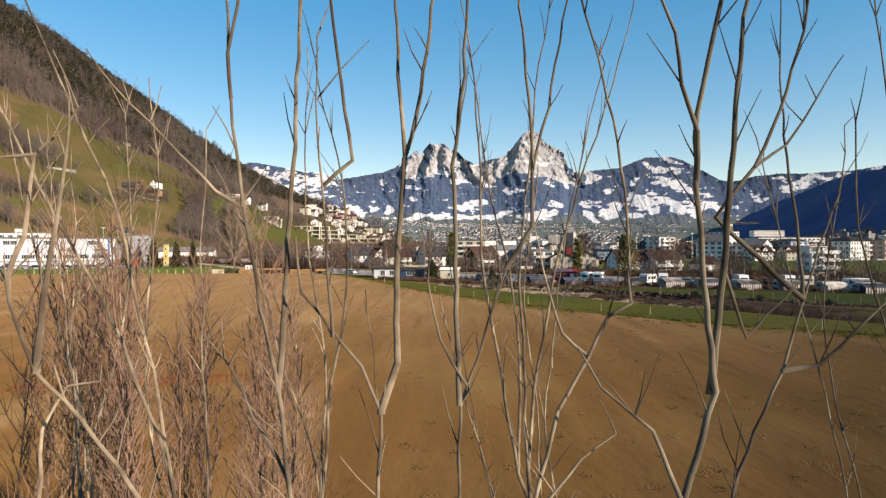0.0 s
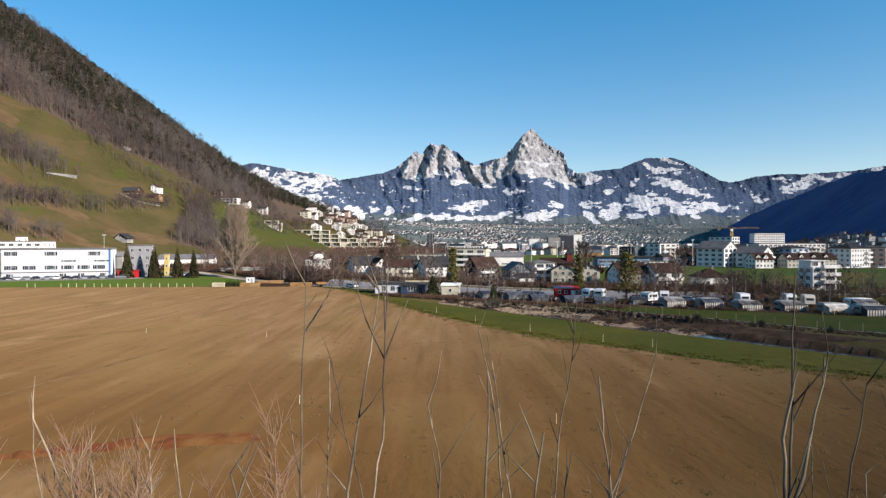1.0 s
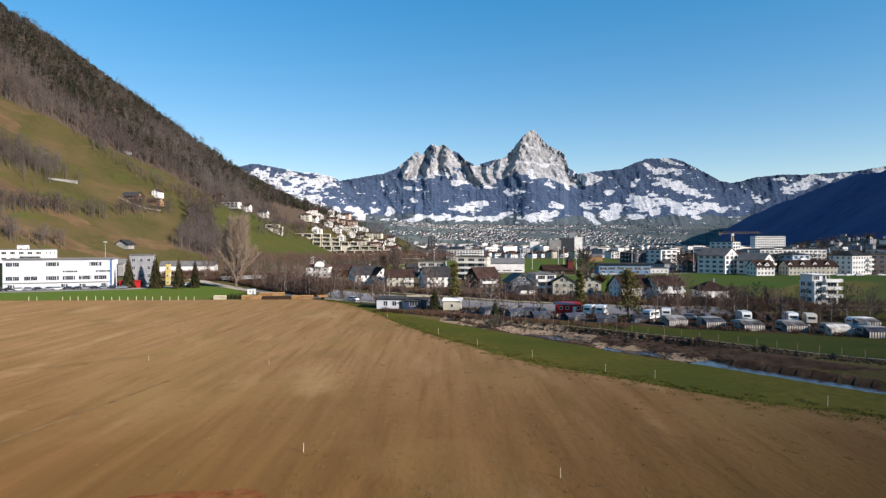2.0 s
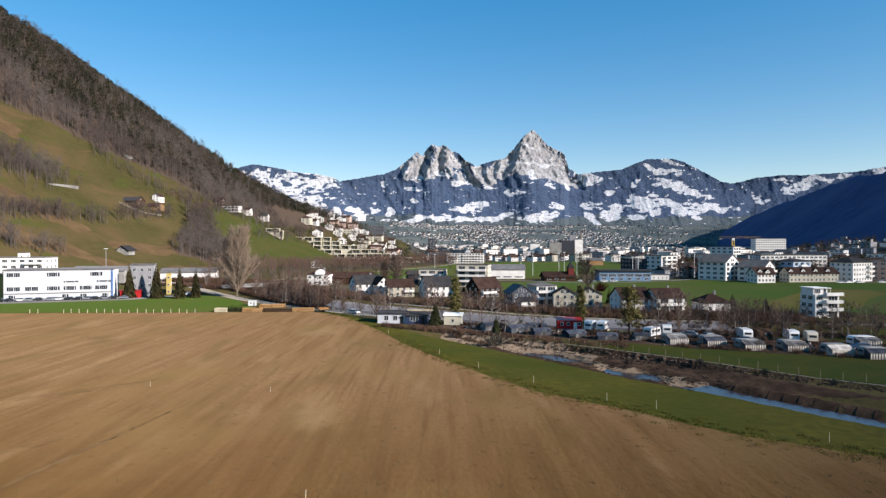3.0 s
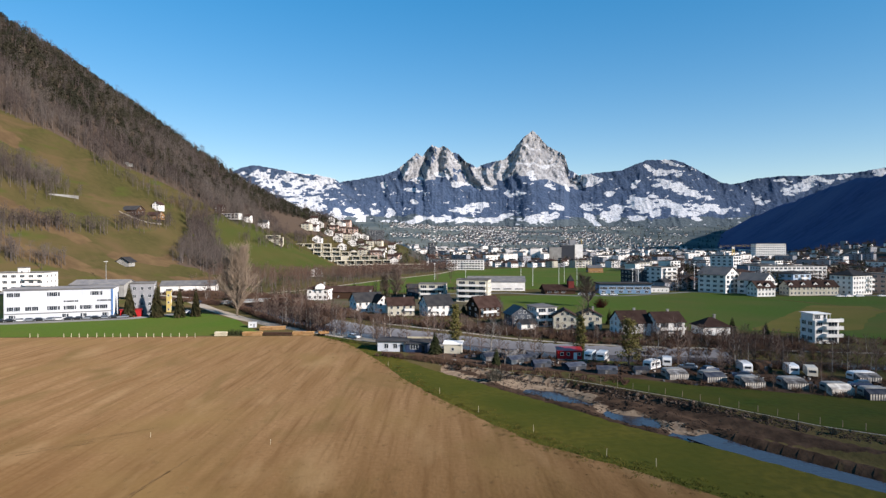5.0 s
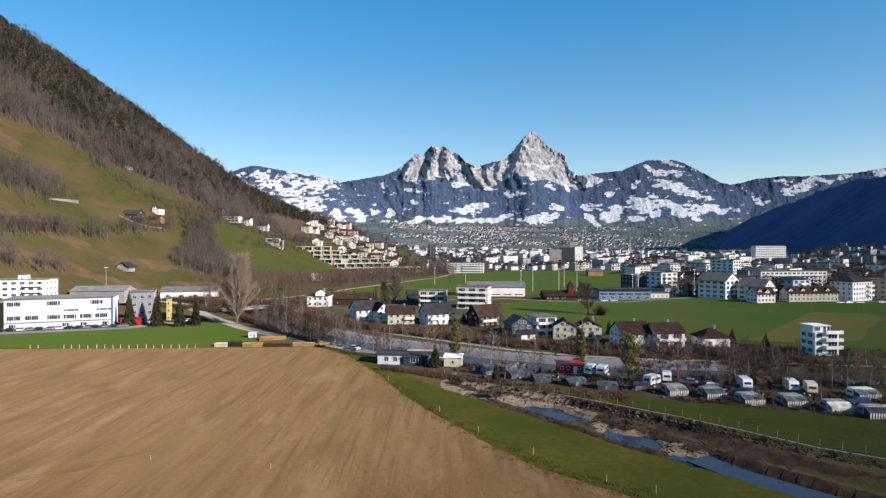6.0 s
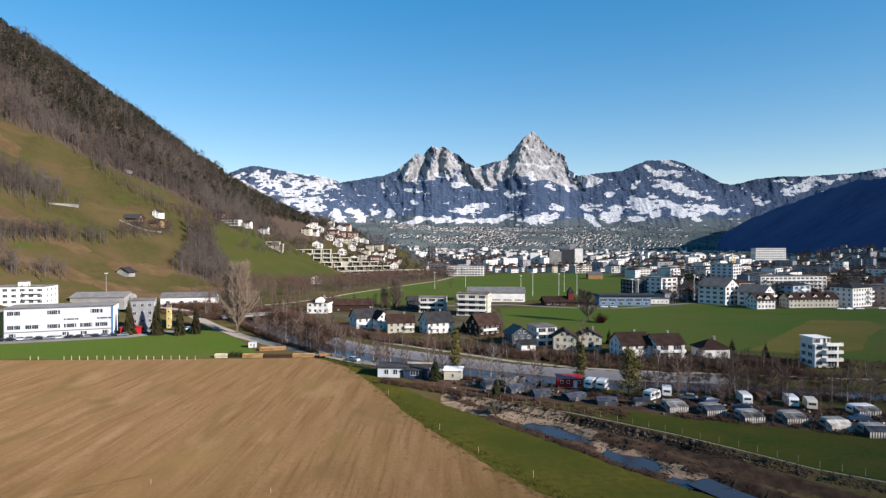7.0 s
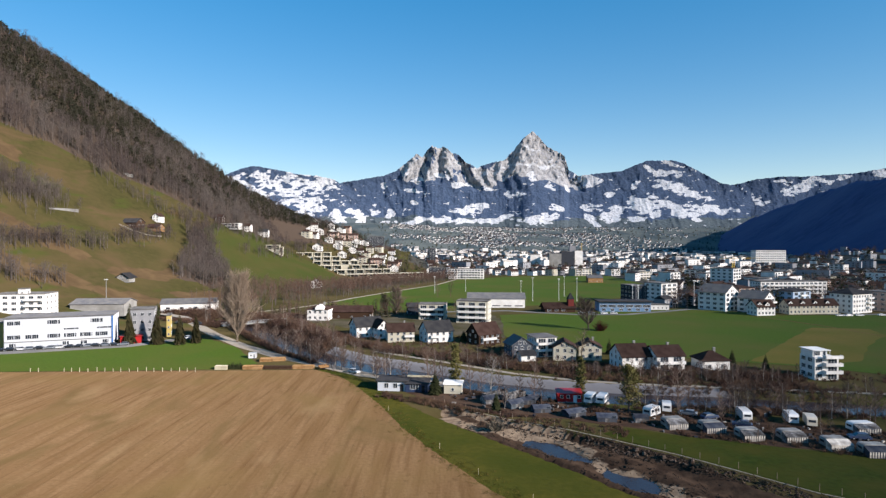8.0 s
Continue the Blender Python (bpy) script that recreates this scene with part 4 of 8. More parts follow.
def building(name, x, y, rz, w, d, floors, fh, roof, rh, wall, top, label, category="house", front="std", side="std", gap=1.6, balcony=(), chimney=False, z=None, group="", loft=True, over=0.6, skip=(), size=1.0):
    """A house: its front looks along its own -y, its middle stands at (x, y)."""
    z = float(height(x, y)) if z is None else z
    ob = thing(name, pose(x, y, z, 0, 0, rz) @ Matrix.Scale(size, 4), label, category, group)
    h = floors * fh
    part("wall", wall_shape(w, d, h, roof, rh).mesh("wall", M[wall]), ob)
    part("roof", roof_shape(w, d, h, roof, rh, over).mesh("roof", M[top]), ob)
    for k in range(floors):
        zz = k * fh + (0.85 if front not in ("tall", "glaz") else 0.35)
        for px in spread(w, front, gap):
            if (k, "f") in skip:
                continue
            win = part("window", WINDOWS[front], ob, pose(px, -d / 2, zz))
            if y < 300 and group == "":
                part("sill", SILLS[front], win, pose(0, -0.12, -0.09))
        for sgn in ((-1, 1) if group != "town houses" else (1,)):
            for py in spread(d, side, gap * 1.3):
                part("window", WINDOWS[side], ob, pose(sgn * w / 2, py, k * fh + 0.85, 0, 0, 90 * sgn))
    if roof == "gable_y" and loft:
        for px in (-1.1, 1.1):
            part("window", WINDOWS["std"], ob, pose(px, -d / 2, h + 0.3))
    if roof == "gable_x" and loft:
        for sgn in (-1, 1):
            part("window", WINDOWS["std"], ob, pose(sgn * w / 2, 0, h + 0.3, 0, 0, 90 * sgn))
    for k, x0, x1 in balcony:
        s = Shape()
        s.box(x0, -d / 2 - 1.7, k * fh - 0.18, x1, -d / 2 - 0.004, k * fh)
        s.box(x0, -d / 2 - 1.7, k * fh, x1, -d / 2 - 1.6, k * fh + 0.95)
        s.box(x0, -d / 2 - 1.6, k * fh, x0 + 0.1, -d / 2 - 0.004, k * fh + 0.95).box(x1 - 0.1, -d / 2 - 1.6, k * fh, x1, -d / 2 - 0.004, k * fh + 0.95)
        part("balcony", s.mesh("balcony", M["plaster_white"]), ob)
    if chimney:
        cx, cy = w * 0.18, d * 0.1
        s = Shape().box(cx - 0.4, cy - 0.4, h + 0.2, cx + 0.4, cy + 0.4, h + rh + 0.9).box(cx - 0.5, cy - 0.5, h + rh + 0.9, cx + 0.5, cy + 0.5, h + rh + 1.05)
        part("chimney", s.mesh("chimney", M["concrete"]), ob)
    return ob


# the long white factory beside the meadow
ang = math.degrees(math.atan2(14, 36))
fx, fy = -157, 243
rf = math.radians(ang)
fac = thing("factory", pose(fx - 1.2 - math.sin(rf) * 8, fy - 0.5 + math.cos(rf) * 8, 0, 0, 0, ang), "long white factory building with bands of windows", "factory")
part("wall", Shape().box(-19.3, -8, -1, 19.3, 8, 12.2).mesh("wall", M["panel_white"]), fac)
part("roof", Shape().box(-19.6, -8.4, 12.22, 19.6, 8.3, 12.75).mesh("roof", M["tile_grey"]), fac, label="grey flat metal roof edge")
for px in (-16, -2.2, 13.2):
    part("window", WINDOWS["band"], fac, pose(px, -8, 9.6))
for px in (-8.0,):
    part("window", WINDOWS["strip"], fac, pose(px + 12, -8, 7.0))
part("window", WINDOWS["strip"], fac, pose(16.0, -8, 7.0))
for px in (-16, -9.8, -2.2, 3.6, 9.4, 15):
    part("window", WINDOWS["band"], fac, pose(px, -8, 3.9))
for px in (-16.5, 2.0, 8.5, 16.5):
    part("window", WINDOWS["wide"], fac, pose(px, -8, 0.8))
part("cladding", Shape().box(18.7, -8.25, 0, 19.36, -8.01, 12.1).mesh("cladding", M["clad_blue"]), fac, label="blue vertical panel at the corner")
for k in range(13):
    part("pilaster", Shape().box(-19.0 + 3.02 * k, -8.12, 0, -18.8 + 3.02 * k, -8.004, 12.1).mesh("pilaster", M["panel_white"]), fac)
part("canopy", Shape().box(-19.2, -8.6, 2.9, 19.2, -8.01, 3.05).mesh("canopy", M["concrete"]), fac)
building("office_wing", -133.5, 262, ang, 9.5, 12, 4, 3.4, "flat", 0, "plaster_grey", "roof_gravel", "dark grey office wing with paired white windows", "office building", front="std", gap=1.2)
hall_r = thing("entrance_hall", pose(-134, 252.5, 0, 0, 0, ang), "bright red low entrance hall", "building")
part("wall", Shape().box(-4, -2, -0.5, 4, 2, 3.0).mesh("wall", M["clad_red"]), hall_r)
part("roof", Shape().box(-4.4, -2.5, 3.02, 4.4, 2.3, 3.3).mesh("roof", M["paint_red"]), hall_r)
part("door", Shape().box(-1.1, -2.08, 0, 1.1, -2.003, 2.2, 0).mesh("door", M["glass"]), hall_r)
building("annex", -126.8, 272, ang, 1.8, 8, 3, 3.2, "flat", 0, "plaster_yellow", "roof_gravel", "narrow yellow annex with flat roof", "building", front="small")
building("annex", -182, 246, ang, 10, 14, 3, 3.4, "flat", 0, "plaster_yellow", "roof_gravel", "yellow factory annex with flat roof", "building", front="wide")
building("apartment_block", -226, 318, 8, 26, 14, 5, 3.1, "flat", 0, "plaster_white", "roof_gravel", "white five-storey block with balconies", "apartment block", front="wide", balcony=[(k, 3, 12) for k in (1, 2, 3, 4)], z=0.0)
building("lift_tower", -226, 317, 8, 4, 4, 6, 3.0, "flat", 0, "plaster_white", "roof_gravel", "white rooftop lift tower above the block", "tower", front="small", z=0.0)
building("warehouse", -203, 352, 6, 30, 18, 1, 6.2, "gable_x", 2.4, "concrete", "tile_grey", "large grey warehouse with a shallow metal roof", "warehouse", front="wide", gap=6, loft=False, z=1.0)
building("warehouse", -160, 372, 14, 32, 14, 1, 4.2, "gable_x", 2.6, "plaster_white", "tile_grey", "long low white shed with grey gabled roof", "shed", front="wide", gap=5, loft=False, z=1.0)

# villas and houses beyond the river
building("villa", -69, 330, -4, 12, 10, 2, 3.0, "hip", 2.6, "plaster_white", "tile_brown", "white villa with a hipped brown roof and gable", "villa", front="std", gap=1.2, chimney=True)
vg = thing("porch_gable", pose(-68, 324.2, 6.1, 0, 0, -4), "white round-topped gable on the villa roof", "gable")
part("wall", Shape().prism([(-2.4, 0), (2.4, 0), (2.4, 1.2), (1.4, 2.4), (0, 2.9), (-1.4, 2.4), (-2.4, 1.2)], "y", -0.6, 2.5).mesh("wall", M["plaster_white"]), vg)
building("barn", -52, 338, 2, 23, 10, 1, 4.0, "gable_x", 2.8, "wood_dark", "tile_brown", "long dark wooden barn with brown roof", "barn", front="small", gap=5)
building("house", -35.5, 272, 28, 15, 11, 2, 2.9, "gable_x", 4.2, "plaster_white", "tile_dark", "white house with dark gabled roof and dormers", chimney=True, size=0.86)
building("house", -28.5, 268, 28, 7, 9, 2, 2.9, "gable_y", 3.6, "plaster_white", "tile_brown", "white house wing with a steep front gable", size=0.86)
building("house", -19, 258.5, 12, 13.5, 10, 2, 2.7, "gable_x", 3.4, "plaster_cream", "tile_brown", "cream house with wooden gable and brown roof", balcony=[(1, 1.5, 6.5)], chimney=True, size=0.86)
building("house", -3, 258, 25, 14, 11, 2, 2.8, "gable_x", 4.6, "plaster_white", "tile_dark", "white house with tall dark slate roof", balcony=[(1, -6, -1)], chimney=True, size=0.86)
building("house", 17.5, 252, 30, 13, 11, 2, 2.7, "gable_x", 4.8, "wood_dark", "tile_brown", "dark timber house under a deep brown gabled roof", balcony=[(1, -5, 3)], chimney=True, size=0.86)
building("house", 28.6, 223.5, 14, 9.5, 10, 2, 2.8, "gable_y", 3.2, "clad_grey", "tile_grey", "grey timber-clad gabled house with white trim", front="std", gap=1.0, size=0.86)
building("house", 38.0, 226, 14, 9.5, 11, 3, 2.8, "hip", 1.4, "plaster_white", "tile_grey", "white modern house with balconies and grey hipped roof", front="glaz", gap=0.8, balcony=[(1, -4.5, 4.7), (2, -4.5, 4.7)], size=0.86)
building("garage", 30.5, 214.5, 14, 6.5, 5, 1, 2.8, "gable_x", 1.4, "plaster_white", "tile_dark", "small white garage with dark gabled roof", "garage", loft=False, size=0.86)
building("house", 45.0, 218, -8, 9.5, 10, 2, 2.8, "gable_y", 2.6, "plaster_cream", "tile_brown", "cream house with low brown front gable", gap=1.2, size=0.86)
building("house", 54.5, 219, -8, 9.5, 10, 2, 2.8, "gable_y", 2.4, "plaster_cream", "tile_brown", "cream house half with brown gable and awning", gap=1.2, chimney=True, size=0.86)
building("farmhouse", 65.0, 204, 8, 12, 12, 2, 2.6, "gable_x", 4.0, "plaster_white", "tile_brown", "white farmhouse under a long brown roof", chimney=True, skip=((0, "f"),), size=0.86)
building("house", 76.0, 202, 8, 11.5, 11, 2, 2.9, "gable_x", 3.2, "plaster_white", "tile_brown", "white house with loggias and brown roof", front="glaz", gap=0.9, balcony=[(1, -5.4, 5.4)], chimney=True, size=0.86)
building("bungalow", 92, 202, 3, 11, 9.5, 1, 3.6, "hip", 3.4, "plaster_white", "tile_brown", "low white house with dark hipped roof", "house", front="std", chimney=True, gap=3.5, size=0.86)

# the stepped modern white house
wh = thing("apartment_house", pose(119.3, 188.0, 0, 0, 0, 2) @ Matrix.Scale(0.87, 4), "white modern stepped house with terraces and railings", "apartment house")
part("wall", Shape().box(-3.6, -5, -1, 5.2, 3.4, 8.2).mesh("wall", M["plaster_white"]), wh)
part("penthouse", Shape().box(-3.4, -3.5, 8.22, 2.0, 3.2, 10.4).mesh("penthouse", M["plaster_white"]), wh)
part("roof", Shape().box(-3.8, -4.2, 10.42, 2.9, 3.5, 10.65).mesh("roof", M["plaster_white"]), wh, label="thin white flat roof slab")
for k in (1, 2, 3):
    z0 = k * 2.73
    s = Shape().box(-0.6, -6.8, z0 - 0.25, 5.7, -5.004, z0).box(-0.6, -6.8, z0, 5.7, -6.7, z0 + 0.95)
    s.box(5.6, -6.7, z0, 5.7, -5.004, z0 + 0.95).box(-0.6, -6.7, z0, -0.5, -5.004, z0 + 0.95)
    part("balcony", s.mesh("balcony", M["plaster_white"]), wh)
for k in range(3):
    part("window", WINDOWS["wide"], wh, pose(-2.1, -5, k * 2.73 + 0.8))
    part("window", WINDOWS["glaz"], wh, pose(2.9, -5, k * 2.73 + 0.2))
    for py in (-2.4, 1.2):
        part("window", WINDOWS["wide"], wh, pose(-3.6, py, k * 2.73 + 0.8, 0, 0, -90))
        part("window", WINDOWS["wide"], wh, pose(5.2, py, k * 2.73 + 0.8, 0, 0, 90))
part("window", WINDOWS["wide"], wh, pose(-1.9, -3.5, 8.6))
part("window", WINDOWS["tall"], wh, pose(0.9, -3.5, 8.25))
for px in (-3.2, 2.6):
    part("post", Shape().box(px - 0.07, -4.1, 8.22, px + 0.07, -3.96, 10.42).mesh("post", M["steel"]), wh)

# blocks and halls beside the sports ground
building("apartment_block", -5.6, 333, -6, 15, 10, 3, 2.8, "flat", 0, "plaster_cream", "roof_gravel", "low cream block with balconies", "apartment block", front="glaz", gap=0.8, balcony=[(k, -6.5, 6.5) for k in (1, 2)])
building("apartment_block", 16.8, 319, -14, 17, 11, 4, 2.9, "flat", 0, "plaster_cream", "roof_gravel", "pale four-storey block with cream balconies", "apartment block", front="glaz", gap=0.8, balcony=[(k, -7.5, 7.5) for k in (1, 2, 3)])
building("gymnasium", 36, 400, -4, 38, 20, 1, 6.0, "gable_x", 3.0, "plaster_white", "tile_grey", "long white sports hall with grey roof", "sports hall", front="strip", gap=0.8, loft=False)
building("shed", -17, 352, 10, 9, 8, 1, 5.0, "gable_x", 2.0, "plaster_dark", "tile_dark", "small dark storage shed", "shed", front="small")
sp = thing("fire_station", pose(72, 368, 0, 0, 0, 6), "low brown-roofed hall with a dark red tower", "hall")
part("wall", wall_shape(19, 10, 2.8, "gable_x", 2.8).mesh("wall", M["wood_dark"]), sp)
part("roof", roof_shape(19, 10, 2.8, "gable_x", 2.8, 1.0).mesh("roof", M["tile_brown"]), sp)
part("tower", Shape().box(5.5, -4, 0, 9.0, -0.5, 8.0).mesh("tower", M["brick_red"]), sp, label="dark red square tower")
part("tower_roof", Shape().add([(5.2, -4.3, 8.02), (9.3, -4.3, 8.02), (9.3, -0.2, 8.02), (5.2, -0.2, 8.02), (7.25, -2.25, 12.2)], [(3, 2, 1, 0), (0, 1, 4), (1, 2, 4), (2, 3, 4), (3, 0, 4)]).mesh("tower_roof", M["tile_dark"]), sp)
for px in (-7, -2.5, 2):
    part("window", WINDOWS["wide"], sp, pose(px, -5, 0.8))
bh = thing("sports_pavilion", pose(114, 373, 0, 0, 0, -2), "blue glazed sports pavilion with dark flat roof", "pavilion")
part("wall", Shape().box(-16, -6, -0.5, 16, 6, 6.0).mesh("wall", M["clad_sky"]), bh)
part("roof", Shape().box(-17, -7.5, 6.02, 17, 6.5, 6.7).mesh("roof", M["tile_dark"]), bh)
for k in range(6):
    part("window", WINDOWS["band"], bh, pose(-13.2 + 5.3 * k, -6, 2.6))
    part("window", WINDOWS["wide"], bh, pose(-13.2 + 5.3 * k, -6, 0.5))
building("clubhouse", 138, 380, -2, 14, 7, 1, 3.0, "flat", 0, "plaster_white", "roof_gravel", "low white clubhouse wall beside the pavilion", "clubhouse", front="small")
building("pavilion", 165, 640, 0, 16, 10, 1, 5.0, "shed", 2.5, "wood_warm", "tile_grey", "ochre open-fronted sports shelter", "shelter", front="small")
building("apartment_block", 28, 706, -6, 42, 13, 4, 2.9, "flat", 0, "plaster_white", "roof_gravel", "long white four-storey block by the canal", "apartment block", front="wide", gap=1.0, balcony=[(k, -4, 18) for k in (1, 2, 3)])
building("apartment_block", -6, 735, -6, 22, 12, 4, 2.9, "flat", 0, "plaster_dark", "roof_gravel", "dark block beside the white block", "apartment block", front="wide")

# front row of the town
building("apartment_house", 178, 380, 38, 17, 18, 4, 2.9, "gable_y", 4.6, "plaster_white", "tile_grey", "tall white gabled house with stacked balconies", front="glaz", side="wide", gap=1.1, balcony=[(k, 1, 8) for k in (1, 2, 3)])
building("apartment_house", 196, 368, 38, 15, 16, 3, 2.9, "gable_y", 4.2, "plaster_white", "tile_grey", "white gabled house with balconies", front="glaz", side="wide", gap=1.1, balcony=[(k, 1, 7) for k in (1, 2)])
building("row_house", 190, 351, 10, 12, 9, 2, 2.7, "gable_x", 3.6, "plaster_white", "tile_brown", "white row house with brown roof and dormers", "row house", front="std", gap=0.9, group="row houses")
for k in range(4):
    building("row_house", 211 + 8.0 * k, 357 + 0.9 * k, 6, 7.9, 9, 2, 2.7, "gable_x", 3.4, "plaster_cream", "tile_brown", "cream row house with brown roof and porch", "row house", front="std", gap=0.8, group="row houses", loft=False)
for k in range(6):
    bx, by = (187 + 4.6 * k, 347.6) if k < 2 else (209 + 8.0 * (k - 2), 354.0 + 0.9 * (k - 2))
    dm = thing("dormer", pose(bx, by, 6.2, 0, 0, 8), "white triangular dormer on a brown roof", "dormer", "dormers on the row houses")
    part("wall", Shape().prism([(-1.5, -0.4), (1.5, -0.4), (1.5, 0.5), (0, 1.9), (-1.5, 0.5)], "y", -0.8, 2.2).mesh("wall", M["plaster_white"]), dm)
    part("roof", roof_shape(3.0, 3.0, 0.5, "gable_y", 1.4, 0.25, 0.12).mesh("roof", M["tile_brown"]), dm, pose(0, 0.7, 0))
    part("window", WINDOWS["small"], dm, pose(0, -0.8, 0))
building("apartment_house", 229, 386, 26, 18, 14, 4, 2.9, "hip", 2.0, "plaster_blue", "tile_dark", "pale blue block with dark hipped roof", front="glaz", side="wide", gap=1.1, balcony=[(k, -3, 3) for k in (1, 2, 3)])
building("apartment_house", 254, 366, 24, 19, 14, 4, 2.9, "hip", 3.4, "plaster_white", "tile_dark", "pale apartment house with dark mansard roof", front="std", gap=1.2, balcony=[(k, 4, 9) for k in (1, 2, 3)])
building("apartment_house", 281, 374, 22, 18, 14, 4, 3.0, "flat", 0, "plaster_pink", "roof_gravel", "brown and white apartment block with balconies", front="glaz", side="wide", gap=1.1, balcony=[(k, -8, -2) for k in (1, 2, 3)])
building("apartment_house", 304, 372, 22, 18, 14, 4, 3.0, "flat", 0, "plaster_white", "roof_gravel", "white and brown apartment block with balconies", front="glaz", side="wide", gap=1.1, balcony=[(k, -8, -2) for k in (1, 2, 3)])
building("apartment_block", 256, 436, 6, 52, 13, 5, 2.9, "flat", 0, "plaster_white", "roof_gravel", "long white five-storey block with ribbon balconies", "apartment block", front="wide", gap=1.0, balcony=[(k, -22, 22) for k in (1, 2, 3, 4)])
building("apartment_house", 207, 412, 26, 16, 14, 4, 2.9, "hip", 2.0, "plaster_pink", "tile_brown", "pink apartment house with low brown roof", front="glaz", side="wide", gap=1.1)
building("apartment_house", 155, 418, 28, 16, 15, 5, 2.9, "flat", 0, "plaster_white", "roof_gravel", "white block with dark side and balconies", front="glaz", side="wide", gap=1.1, balcony=[(k, -6, 6) for k in (1, 2, 3, 4)])
building("apartment_block", 140, 428, 12, 12, 20, 4, 3.0, "flat", 0, "plaster_dark", "roof_gravel", "dark grey block with a white front frame", front="glaz", side="wide", gap=1.1)
building("tower_block", 250, 520, 40, 15, 20, 7, 2.9, "flat", 0, "plaster_white", "roof_gravel", "pale tower block with one dark side", "tower block", front="glaz", side="wide", gap=1.1)
building("school", 520, 940, -4, 46, 18, 5, 3.6, "flat", 0, "plaster_white", "roof_gravel", "large pale school building with rows of windows", "school", front="wide", gap=1.0, z=13.0)

# towers in the middle of the town
building("grain_silo", 186, 980, -4, 20, 22, 1, 25, "flat", 0, "concrete", "roof_gravel", "tall pale concrete silo block", "silo", front="small", gap=18)
building("mill_tower", 208, 985, -4, 22, 24, 1, 28, "flat", 0, "plaster_dark", "roof_gravel", "tall dark mill tower beside a pale silo", "mill", front="small", gap=30)
building("stair_tower", 226, 985, -4, 13, 20, 1, 30, "flat", 0, "plaster_white", "roof_gravel", "pale stair tower at the mill", "tower", front="small", gap=10)
building("mill_cabin", 217, 988, -4, 10, 12, 1, 38, "flat", 0, "plaster_grey", "roof_gravel", "grey rooftop cabin above the mill", "cabin", front="small", gap=16)
building("grain_silo", 156, 1000, -4, 16, 20, 1, 23, "flat", 0, "plaster_white", "roof_gravel", "white silo block beside the mill", "silo", front="small", gap=18)
building("tower_block", -113, 1000, 6, 26, 16, 7, 3.0, "flat", 0, "plaster_dark", "roof_gravel", "dark block of flats on the hillside edge", "tower block", front="wide")
building("tower_block", -20, 1060, 6, 12, 12, 9, 3.0, "flat", 0, "plaster_dark", "roof_gravel", "slim dark tower block", "tower block", front="wide")

# stepped terrace flats on the hillside
rnd = random.Random(11)


def terrace_unit(x, y, rz, w, label, z=None):
    z = float(height(x, y)) + 1.2 if z is None else z
    ob = thing("terrace_flat", pose(x, y, z, 0, 0, rz), label, "terrace flat", "terraced flats on the hillside")
    s = Shape().box(-w / 2, -4.5, -8, w / 2, 6, 0.25).box(-w / 2, 0, 0.25, w / 2, 6, 5.2)
    s.box(-w / 2, -4.5, 0.25, -w / 2 + 0.5, -0.004, 5.0).box(w / 2 - 0.5, -4.5, 0.25, w / 2, -0.004, 5.0)
    part("wall", s.mesh("wall", M["plaster_cream"]), ob)
    part("parapet", Shape().box(-w / 2 + 0.51, -4.5, 0.26, w / 2 - 0.51, -4.25, 1.25).mesh("parapet", M["plaster_cream"]), ob)
    part("roof", Shape().box(-w / 2 - 0.2, -4.7, 5.22, w / 2 + 0.2, 6.2, 5.9).mesh("roof", M["plaster_cream"]), ob)
    for px in (-w / 4, w / 4):
        part("window", WINDOWS["glaz"], ob, pose(px, 0, 0.3))
        part("window", WINDOWS["glaz"], ob, pose(px, 0, 2.9))
    return ob


terrace_unit(-193, 668, 10, 15, "cream stepped flat standing alone on the slope")
terrace_unit(-188, 671, 10, 11, "cream stepped flat standing alone on the slope")
for row in range(6):
    left = (-104, -120, -136, -150, -162, -174)[row]
    for col in range((5, 6, 6, 5, 5, 4)[row]):
        if rnd.random() < 0.08:
            continue
        terrace_unit(left + col * 10.2, 690 + col * 5.5 + row * 4.0, 6, rnd.uniform(8.8, 9.9), "cream concrete terraced flat with recessed balcony", 0.5 + row * 5.0)
for k in range(6):
    terrace_unit(-76 + k * 9.5, 716 + k * 3.5, 3, 9.0, "long low cream flat at the foot of the slope", 0.2)

# farm, huts and houses on the slope
building("hut", -225, 417, -6, 9, 7, 1, 2.8, "gable_y", 2.8, "concrete", "tile_dark", "small pale hay hut under a broad dark roof", "hut", front="small", over=1.2)
building("barn", -274, 520, -18, 17, 9, 1, 4.0, "gable_x", 3.4, "wood_dark", "tile_dark", "dark wooden farm barn on the slope", "barn", front="small")
building("farmhouse", -271, 560, -10, 7, 8, 2, 2.5, "gable_y", 2.8, "plaster_white", "tile_brown", "white farmhouse with brown gable on the slope", "house")
building("barn", -263, 538, -14, 13, 8, 1, 3.2, "gable_x", 2.8, "wood_warm", "tile_brown", "brown wooden barn beside the farmhouse", "barn", front="small")
building("cabin", -325, 609, -10, 6, 6, 1, 2.8, "gable_y", 2.4, "concrete", "tile_brown", "pale cabin at the edge of the wood", "cabin", front="small")
building("house", -235, 652, -6, 22, 9, 2, 2.8, "flat", 0, "plaster_white", "roof_gravel", "white flat-roofed hillside house", "house", front="glaz", gap=0.8)
building("house", -247, 650, -6, 9, 8, 2, 2.6, "gable_x", 3.0, "wood_dark", "tile_brown", "dark wooden hillside chalet", "chalet")
